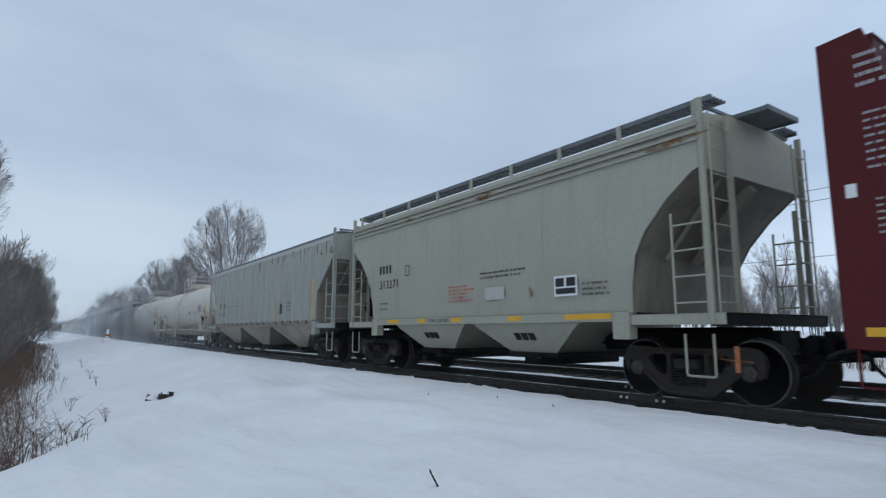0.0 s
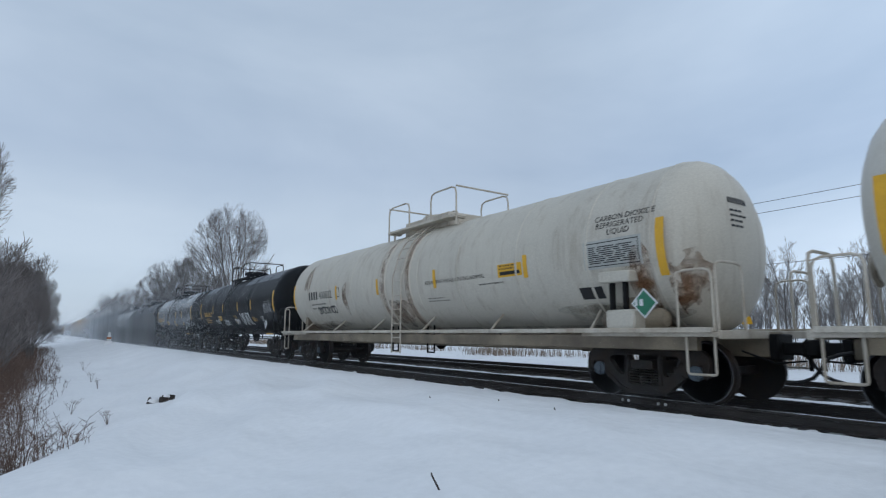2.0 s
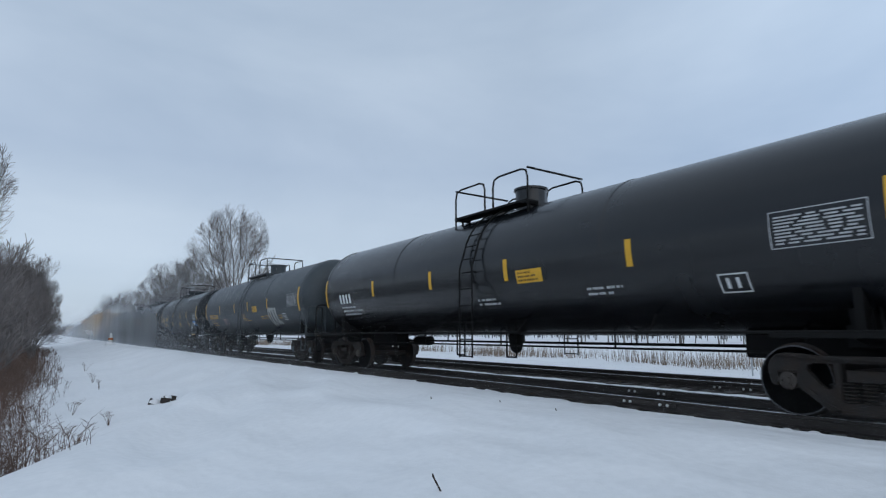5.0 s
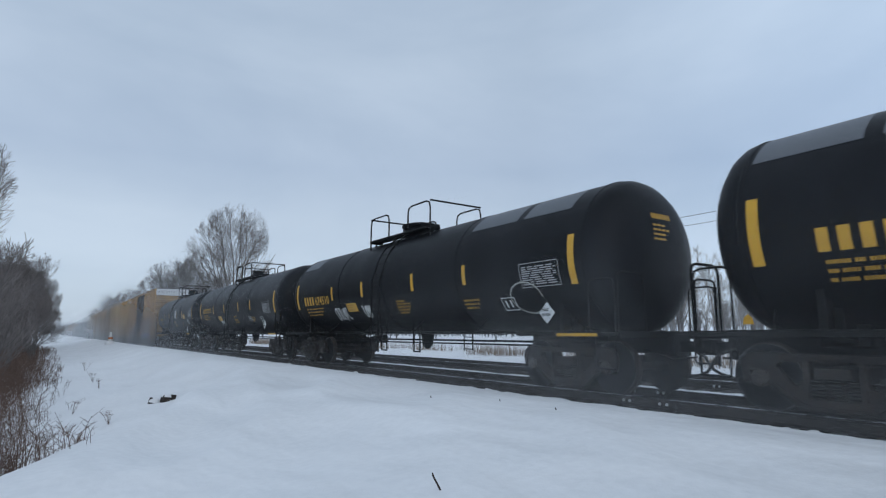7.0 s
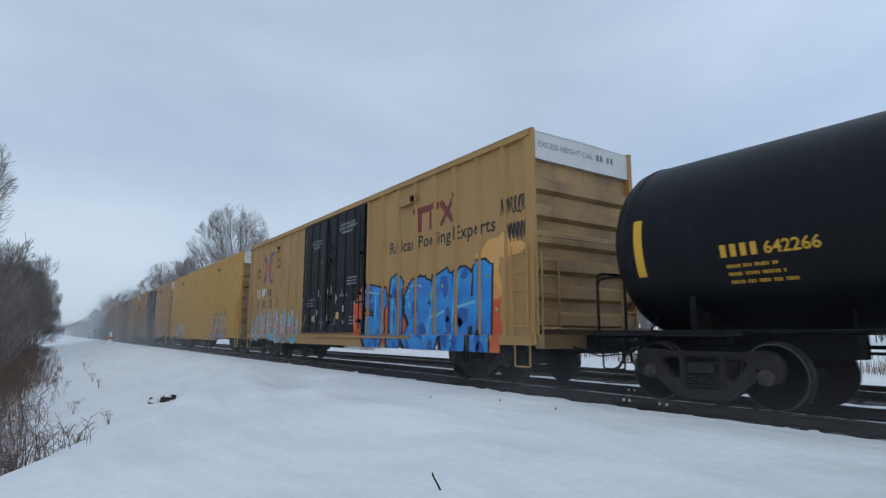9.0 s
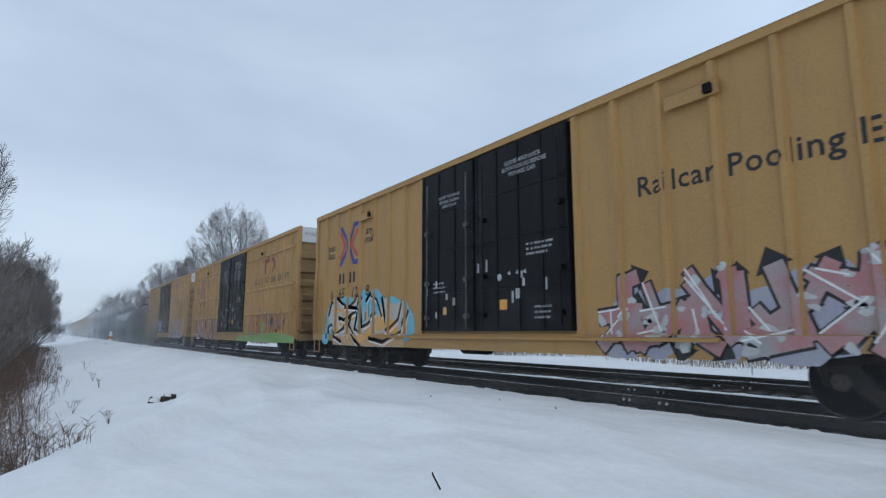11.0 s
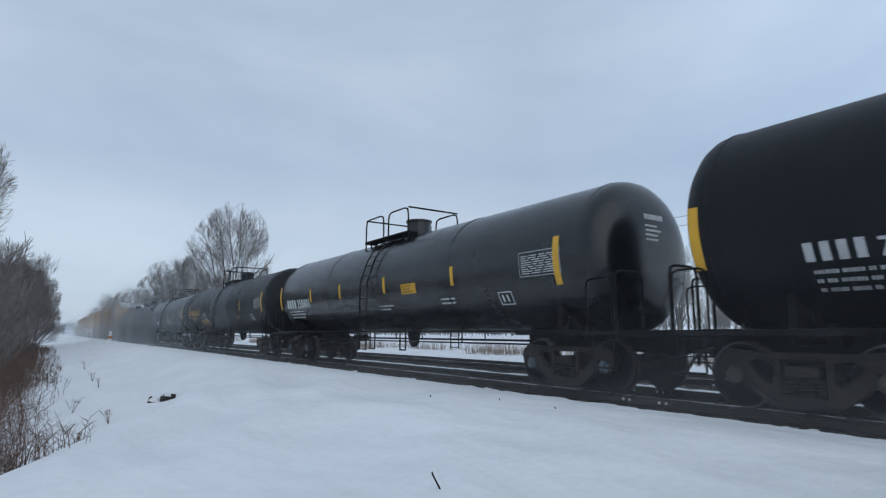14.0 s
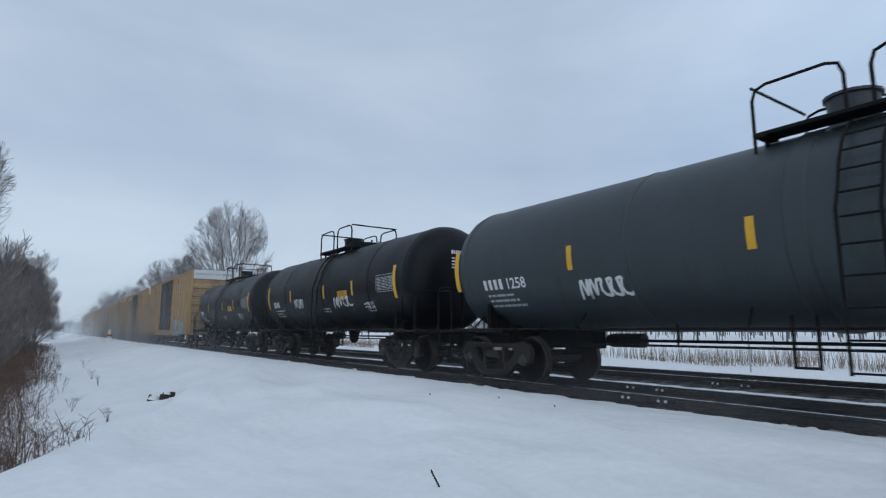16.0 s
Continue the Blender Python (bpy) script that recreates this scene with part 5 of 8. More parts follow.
    for i in range(5):
        wh.rod([(0.62, e + brake * 0.28, 2.3), (0.62 + 0.28 * math.cos(i * 1.257), e + brake * 0.32, 2.3 + 0.28 * math.sin(i * 1.257))], 0.014, 5)
    part("brake_wheel", wh, "under", bg, "black hand brake wheel")
    k = Kit().box(-0.3, 0.3, -L, L, 0.72, 1.0, 0.02)
    k.box(-1.2, 1.2, -L, L, 0.92, 1.0)
    for y in np.linspace(-5, 5, 7):
        k.box(-1.4, 1.4, y - 0.06, y + 0.06, 0.8, 0.96, 0.01)
    k.lathe("y", (-0.7, 1.4, 0.72), [(-0.5, 0.0), (-0.46, 0.17), (0.46, 0.17), (0.5, 0.0)], 14)
    part("underframe", k, "under", car)
    running_gear(car, half, 7.05, when)
    # surface for paint: panels and posts; the rest of the sill
    x0, x1 = -W, -W - 0.065
    st, u = [], -L
    for c in sorted(posts):
        if c - pw > u:
            st.append((u, c - pw, x0))
        st.append((max(u, c - pw), c + pw, x1))
        u = c + pw
    st.append((u, L, x0))
    if doors:
        st = [q for q in st if q[1] < -2.42 or q[0] > 2.42] + [(-2.42, 2.42, -W - 0.09)]
    low = Side([(-L, L, -W - 0.078)], 0.66, zb + 0.03)
    return car, Side(st, zb + 0.03, 4.88), low


MAT["rodsteel"] = material("worn_rod_steel", (0.16, 0.165, 0.17), 0.5, metal=0.4, color2=(0.03, 0.03, 0.03), scale=2.5, cover=0.5)
MAT["p_stencil"] = material("grey_stencil_paint", (0.16, 0.165, 0.17), 0.6, var=0.25, scale=6)
MAT["p_pale"] = material("whitewash", (0.58, 0.60, 0.61), 0.6, var=0.12, scale=2)


def big_x(u, w, h, dk, lt, surf, car):
    """The crossed arrows beside the slogan, as plain bands."""
    a = 0.5 * h
    paint("crossed_arrow", stroke([(u - a, w + a), (u - 0.12 * h, w + 0.14 * h), (u - 0.02 * h, w), (u - 0.12 * h, w - 0.14 * h), (u - a, w - a)], 0.062 * h), dk, surf, car)
    paint("crossed_arrow", stroke([(u - a, w + 0.68 * a), (u - 0.24 * h, w), (u - a, w - 0.68 * a)], 0.055 * h), lt, surf, car, 0.006)
    paint("crossed_arrow", stroke([(u + 0.03 * h, w + 0.05 * h), (u + 0.6 * a, w + a), (u + a, w + a)], 0.058 * h) + stroke([(u + 0.03 * h, w - 0.05 * h), (u + 0.6 * a, w - a), (u + a, w - a)], 0.058 * h), dk, surf, car)
    paint("crossed_arrow", stroke([(u + a, w + 0.66 * a), (u + 0.14 * h, w), (u + a, w - 0.66 * a)], 0.05 * h), lt, surf, car, 0.006)


def arc(cx, cy, rx, ry, a0, a1, n=7):
    return [(cx + rx * math.cos(radians(a0 + (a1 - a0) * i / n)), cy + ry * math.sin(radians(a0 + (a1 - a0) * i / n))) for i in range(n + 1)]


# skeletons of swollen letter shapes in a unit box
SHAPES = {
    "J": [[(0.15, 0.95), (0.75, 0.95)], [(0.62, 0.95), (0.6, 0.35)] + arc(0.38, 0.32, 0.24, 0.26, 0, -180)],
    "I": [[(0.5, 0.62), (0.48, 0.05)], [(0.52, 0.9), (0.53, 0.93)]],
    "S": [arc(0.5, 0.72, 0.3, 0.22, 40, 230, 6) + arc(0.5, 0.28, 0.32, 0.25, 70, -140, 7)],
    "A": [[(0.1, 0.0), (0.38, 0.95), (0.55, 0.95), (0.92, 0.0)], [(0.3, 0.34), (0.75, 0.36)]],
    "H": [[(0.2, 1.0), (0.15, 0.0)], [(0.8, 1.0), (0.88, 0.0)], [(0.2, 0.48), (0.82, 0.5)]],
    "E": [[(0.85, 0.92), (0.2, 0.95), (0.15, 0.05), (0.9, 0.02)], [(0.2, 0.5), (0.7, 0.52)]],
    "O": [arc(0.5, 0.48, 0.36, 0.45, 90, 430, 12)],
    "N": [[(0.12, 0.0), (0.18, 0.98), (0.78, 0.05), (0.86, 1.02)]],
    "R": [[(0.15, 0.0), (0.2, 0.96)] + arc(0.5, 0.7, 0.3, 0.25, 90, -90, 6) + [(0.3, 0.45), (0.9, 0.0)]],
    "W": [[(0.05, 1.0), (0.28, 0.02), (0.5, 0.7), (0.74, 0.02), (0.98, 0.98)]],
    "K": [[(0.18, 1.0), (0.16, 0.0)], [(0.88, 0.98), (0.26, 0.48), (0.92, 0.0)]],
    "Y": [[(0.08, 1.0), (0.48, 0.5), (0.92, 1.0)], [(0.48, 0.5), (0.46, 0.0)]],
}


def letters(outline, fill, u, w, width, h, seed, surf, car, low, halo=None, shade=None, n=5, bits=None, word=None, light="s_pale", fat=1.0):
    """A sprayed piece: swollen overlapping letter shapes with a dark outline, a halo behind, flecks, drips and lights."""
    rnd = random.Random(seed)
    word = word or "".join(rnd.choice("SAEONRWKYHJ") for _ in range(n))
    n = len(word)

    def lay(name, tris, mat, lift):
        for sf in (surf, low):
            if sf:
                paint(name, tris, mat, sf, car, lift)
    if halo:
        t = []
        for i in range(n + 1):
            t += blob(u + width * (i + rnd.uniform(-0.15, 0.15)) / n, w + h * rnd.uniform(0.35, 0.62), width / n * rnd.uniform(0.45, 0.62), h * rnd.uniform(0.45, 0.62), seed + i, 22, 0.35)
        lay("sprayed_halo", t, halo, 0.003)
    b = width / n
    r = 0.135 * min(b * 1.15, h) * fat
    o, f, g, hl, sh = [], [], [], [], []
    for i, c in enumerate(word):
        x = u + b * i + rnd.uniform(-0.04, 0.04) * b
        base, up = w + rnd.uniform(-0.03, 0.06) * h, h * rnd.uniform(0.88, 1.08)
        lean, bw = rnd.uniform(-0.1, 0.16) * b, b * rnd.uniform(0.98, 1.16)
        for line in SHAPES[c]:
            q = [(x + px * bw + lean * py, base + py * up + 0.04 * h * math.sin(px * 6 + i)) for px, py in line]
            for k in range(len(q)):
                o += blob(*q[k], r + 0.055, r + 0.055, rnd.randrange(99), 10, 0.05)
                f += blob(*q[k], r, r, rnd.randrange(99), 10, 0.05)
            o += stroke(q, r + 0.055)
            sh += stroke([(a - 0.07, c2 - 0.07) for a, c2 in q], r + 0.05)
            f += stroke(q, r)
            hl += stroke([(a - r * 0.55, c2 + r * 0.5) for a, c2 in q[:max(2, len(q) // 2)]], r * 0.11)
            for _ in range(3):
                a, c2 = rnd.choice(q)
                g += blob(a + rnd.uniform(-0.4, 0.4) * r, c2 + rnd.uniform(-1.6, 0.6) * r, r * rnd.uniform(0.3, 0.62), r * rnd.uniform(0.35, 0.8), rnd.randrange(99), 12, 0.4)
    lay("sprayed_outline", sh, outline, 0.004)
    lay("sprayed_outline", o, outline, 0.006)
    lay("sprayed_piece", f, fill, 0.009)
    if shade:
        lay("sprayed_fleck", g, shade, 0.012)
    if light:
        lay("sprayed_highlight", hl, light, 0.014)
    if bits:
        t = []
        for _ in range(16):
            t += blob(u + rnd.random() * width * 1.15, w + rnd.random() * h, 0.045, 0.05, rnd.randrange(99), 10, 0.3)
        lay("sprayed_dot", t, bits, 0.017)


def piece(car, surf, low, u, w, width, h, seed, fill, outline, halo="", accent="", light="p_white", n=6, r=0.1, edge=0.04):
    """A sprayed piece in angular, interlocking strokes that spell nothing: halo, outline, fill, blotches and thin lights."""
    rnd = random.Random(seed)

    def lay(name, tris, mat, lift):
        for sf in (surf, low):
            if sf and mat and tris:
                paint(name, tris, mat, sf, car, lift)
    b = width / n
    ha, o, f, g, hl = [], [], [], [], []
    for i in range(n):
        x = u + b * (i + 0.5)
        ha += blob(x + rnd.uniform(-0.2, 0.2) * b, w + h * rnd.uniform(0.3, 0.6), b * rnd.uniform(0.55, 0.75), h * rnd.uniform(0.4, 0.6), seed + i, 20, 0.4)
        for q in range(3):
            p = [(x + b * rnd.uniform(-0.55, 0.0), w + h * rnd.choice((0.0, 0.1, 0.45, 0.9, 1.05))),
                 (x + b * rnd.uniform(-0.5, 0.5), w + h * rnd.choice((0.15, 0.5, 0.8))),
                 (x + b * rnd.uniform(0.0, 0.6), w + h * rnd.choice((0.0, 0.3, 0.6, 1.0)))]
            if rnd.random() < 0.6:
                p.append((p[-1][0] + b * rnd.uniform(-0.25, 0.35), w + h * rnd.uniform(0.0, 1.1)))
            k = r * rnd.uniform(0.75, 1.35)
            o += stroke(p, k + edge)
            f += stroke(p, k)
            # spur at the end
            (ax, ay), (bx, by) = p[-2], p[-1]
            d = math.hypot(bx - ax, by - ay) or 1
            ex, ey = (bx - ax) / d, (by - ay) / d
            o.append([(bx + ey * k * 2, by - ex * k * 2), (bx + ex * k * 2.4, by + ey * k * 2.4), (bx - ey * k * 2, by + ex * k * 2)])
            hl += stroke([(a - k * 0.8, c + k * 0.7) for a, c in p[:2]], 0.014)
            for _ in range(2):
                a, c = rnd.choice(p)
                g += blob(a + rnd.uniform(-1, 1) * k, c + rnd.uniform(-1, 1) * k, k * rnd.uniform(0.5, 1.1), k * rnd.uniform(0.4, 0.9), rnd.randrange(99), 12, 0.5)
    lay("sprayed_halo", ha, halo, 0.003)
    lay("sprayed_outline", o, outline, 0.006)
    lay("sprayed_fill", f, fill, 0.009)
    lay("sprayed_blotch", g, accent, 0.012)
    lay("sprayed_highlight", hl, light, 0.015)


def pale_piece(car, surf, low):
    """The large pale piece: an arrow-ended form with heavy black bands on sky blue."""
    def lay(name, tris, mat, lift):
        for sf in (surf, low):
            paint(name, tris, mat, sf, car, lift)
    t = []
    for x, y, a, b in ((-8.05, 1.6, 0.32, 0.42), (-8.25, 1.1, 0.3, 0.42), (-6.97, 1.98, 0.5, 0.18), (-5.95, 1.6, 0.35, 0.55), (-5.6, 1.95, 0.4, 0.3), (-4.9, 1.7, 0.6, 0.55), (-4.0, 1.5, 0.5, 0.6), (-3.3, 1.3, 0.4, 0.5)):
        t += blob(x, y, a, b, int(-x * 9), 24, 0.25)
    lay("sprayed_halo", t, "s_cyan", 0.003)
    body = [(-8.03, 2.04), (-7.57, 2.16), (-7.14, 1.92), (-6.59, 1.85), (-6.24, 2.04), (-6.06, 2.19), (-5.86, 2.06), (-6.01, 1.77), (-6.12, 1.58), (-6.31, 1.15),
            (-6.07, 1.11), (-5.53, 1.42), (-4.9, 1.55), (-4.5, 2.0), (-3.9, 1.8), (-3.4, 1.9), (-3.2, 1.3), (-3.3, 0.68), (-5.74, 0.66), (-7.67, 0.68), (-7.74, 1.01), (-7.85, 1.25), (-8.18, 1.26), (-8.2, 1.6)]
    lay("sprayed_piece", polygon(body), "s_cream", 0.006)
    t = polygon([(-7.67, 0.68), (-7.6, 0.98), (-6.9, 0.92), (-6.3, 1.0), (-5.6, 0.9), (-4.6, 1.05), (-3.3, 1.0), (-3.3, 0.68)])
    lay("sprayed_fade", t, "s_peach", 0.008)
    t = []
    for x, y, a, b in ((-7.95, 1.75, 0.14, 0.06), (-7.4, 1.74, 0.16, 0.06), (-7.05, 1.74, 0.1, 0.17), (-7.3, 1.38, 0.1, 0.17), (-7.56, 1.17, 0.12, 0.1), (-6.9, 1.3, 0.08, 0.15), (-6.4, 1.5, 0.13, 0.08),
                       (-6.25, 1.9, 0.06, 0.2), (-6.05, 2.05, 0.05, 0.15), (-5.7, 0.9, 0.3, 0.13), (-6.6, 0.98, 0.09, 0.14), (-5.3, 1.1, 0.25, 0.2), (-4.7, 1.3, 0.2, 0.25), (-4.0, 1.2, 0.25, 0.2)):
        t += blob(x, y, a, b, int(-x * 11), 18, 0.35)
    lay("sprayed_blotch", t, "s_amber", 0.010)
    bands = [[(-8.2, 1.6), (-7.98, 2.04), (-7.74, 1.91)], [(-7.57, 2.14), (-7.17, 1.94), (-6.66, 1.85), (-6.31, 1.98), (-6.09, 2.21), (-5.86, 2.06), (-6.04, 1.79)],
             [(-7.0, 1.84), (-6.1, 1.77)], [(-7.81, 1.57), (-7.81, 1.25), (-7.65, 1.01), (-6.96, 1.21)], [(-8.2, 0.89), (-8.23, 1.22), (-7.99, 1.32), (-7.77, 1.19)],
             [(-7.41, 1.51), (-6.95, 1.42), (-6.61, 1.58), (-6.2, 1.67)], [(-6.77, 1.37), (-6.62, 1.23), (-6.33, 0.98), (-6.1, 0.79)], [(-6.12, 1.61), (-6.28, 1.15), (-5.9, 1.08)],
             [(-5.92, 1.74), (-5.8, 1.21), (-5.39, 1.32), (-5.0, 1.6)], [(-5.56, 1.96), (-5.3, 2.17), (-4.9, 1.95), (-4.6, 1.5)], [(-7.66, 0.94), (-7.07, 0.78)], [(-6.15, 0.85), (-5.74, 0.66)],
             [(-4.6, 2.0), (-4.3, 1.1), (-3.7, 1.4), (-3.5, 1.9)], [(-5.2, 0.9), (-4.4, 0.8), (-3.5, 1.1), (-3.2, 1.6)]]
    t, hl = [], []
    for q in bands:
        t += stroke(q, 0.038) + stroke(q[:2], 0.055)
        hl += stroke([(x + 0.05, y - 0.09) for x, y in q], 0.02)
    t += polygon([(-6.8, 1.55), (-6.45, 1.6), (-6.6, 1.3)]) + polygon([(-7.45, 1.52), (-7.1, 1.5), (-7.4, 1.4)]) + polygon([(-7.2, 1.15), (-6.98, 1.35), (-6.95, 1.15)])
    lay("sprayed_highlight", hl, "p_white", 0.012)
    lay("sprayed_outline", t, "p_black", 0.014)
    lay("sprayed_bar", rect(-5.72, -5.62, 1.4, 1.8) + rect(-5.5, -5.4, 1.42, 1.85) + rect(-5.28, -5.18, 1.4, 1.8), "s_cream", 0.018)


MAT["s_rosy"] = material("burnt_orange_sprayed_paint", (0.34, 0.13, 0.05), 0.5, color2=(0.42, 0.20, 0.07), scale=1.4)
MAT["s_deepgreen"] = material("deep_green_sprayed_paint", (0.05, 0.12, 0.05), 0.5, var=0.3, scale=2)
MAT["p_dullwhite"] = material("weathered_white_lettering_paint", (0.52, 0.53, 0.54), 0.6, var=0.25, scale=5)
MAT["s_cream"] = material("cream_sprayed_paint", (0.50, 0.46, 0.40), 0.45, color2=(0.40, 0.36, 0.30), scale=1.4)
MAT["s_peach"] = material("peach_sprayed_paint", (0.52, 0.29, 0.12), 0.5, color2=(0.45, 0.30, 0.17), scale=1.2)


def emblem(u, w):
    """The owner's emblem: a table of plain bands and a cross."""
    return (stroke([(u, w + 0.5), (u + 1.05, w + 0.5)], 0.085) + stroke([(u + 0.24, w + 0.42), (u + 0.24, w)], 0.085) + stroke([(u + 0.76, w + 0.42), (u + 0.76, w)], 0.085)
            + stroke([(u + 1.2, w), (u + 1.75, w + 0.62)], 0.06) + stroke([(u + 1.2, w + 0.52), (u + 1.7, w)], 0.08))


def owner_side(car, s, number, dk, lt, w_x=3.72):
    """The trailing half: crossed arrows, slogan and number."""
    big_x(-6.82, w_x + 0.06, 1.18, dk, lt, s, car)
    for word, u, w in (("next", -8.42, w_x - 0.02), ("load", -8.42, w_x - 0.27), ("any", -5.68, w_x + 0.22), ("road", -5.74, w_x - 0.04)):
        paint("slogan", moved(glyphs(word, 0.34, 1.0, 0.18, 0.014), u, w), "p_black", s, car)
    paint("owner_mark", blocks(-7.5, 2.58, 2, 0.32) + blocks(-6.75, 2.58, 2, 0.32), "p_black", s, car, label="owner's mark in plain blocks")
    paint("car_number", moved(glyphs(number[0], 0.45, 1, 0.15, 0.012), -8.15, 2.12) + moved(glyphs(number[1:3], 0.45, 1, 0.15, 0.012), -7.52, 2.12) + moved(glyphs(number[3:5], 0.45, 1, 0.15, 0.012), -6.6, 2.12) + moved(glyphs(number[5:], 0.45, 1, 0.15, 0.012), -5.65, 2.12), "p_black", s, car, label="stencilled car number")


def door_print(car, seed, spanish=False, swap=False):
    sd = Side([(-2.42, 2.42, -1.49 - 0.1)], 1.0, 4.85)
    lines = ("CLOSE AND LOCK", "BOTH DOORS BEFORE", "MOVING CAR")
    a, z = (-1.75, 4.2) if swap else (0.62, 4.42)
    for i, t in enumerate(lines):
        paint("door_notice", moved(glyphs(t, 0.125), a + (0.08, 0, 0.2)[i], z - i * 0.125), "p_dullwhite", sd, car)
    for i, t in enumerate(("CLOSE THIS DOOR", "BEFORE CLOSING", "MAIN DOOR")):
        paint("door_notice", moved(glyphs(t, 0.1), (0.62 if swap else -1.7) + (0, 0.05, 0.16)[i], (4.42 if swap else 4.16) - i * 0.11), "p_dullwhite", sd, car)
    if spanish:
        for i, t in enumerate(("CIERRE Y PONGA", "EL SEGURO EN AMBAS", "PUERTAS ANTES DE", "MOVER EL CARRO")):
            paint("door_notice", moved(glyphs(t, 0.12), 0.58, 3.98 - i * 0.12), "p_dullwhite", sd, car)
        for i, t in enumerate(("CIERRE ESTA PUERTA", "ANTES DE CERRAR", "LA PUERTA PRINCIPAL")):
            paint("door_notice", moved(glyphs(t, 0.1), -1.75, 3.76 - i * 0.11), "p_dullwhite", sd, car)
    t = bars(1.3, 2.75, 0.8, 3, 0.045, 0.05, seed) + bars(-1.9, 2.2, 0.6, 3, 0.04, 0.06, seed + 1) + bars(1.5, 1.55, 0.6, 3, 0.04, 0.06, seed + 2)
    t += rect(0.98, 1.1, 1.7, 1.9) + rect(-1.12, -1.02, 1.65, 1.82) + rect(-0.22, -0.16, 2.3, 2.5) + rect(0.07, 0.12, 2.3, 2.55)
    t += blob(0.5, 2.15, 0.07, 0.07, 2, 16, 0.0)
    for u in (0.75, 0.98, 1.2):
        t += [[(u, 2.2), (u + 0.09, 2.17), (u + 0.07, 2.27)]]
    rnd = random.Random(seed)
    for _ in range(9):
        a, b = rnd.uniform(-2.2, 2.0), rnd.uniform(1.15, 2.3)
        t += rect(a, a + rnd.uniform(0.03, 0.08), b, b + rnd.uniform(0.08, 0.3))
    paint("door_print", t, "p_dull", sd, car)
    paint("door_frost", blob(-1.2, 1.6, 1.1, 0.5, seed, 24, 0.4) + blob(1.2, 1.5, 1.1, 0.45, seed + 1, 24, 0.4) + rect(-0.4, 0.3, 1.1, 4.6), "frost", sd, car, 0.006)
    paint("door_label", rect(0.5, 0.72, 1.5, 1.7) + rect(-1.5, -1.36, 1.45, 1.62), "s_amber", sd, car)
    return sd


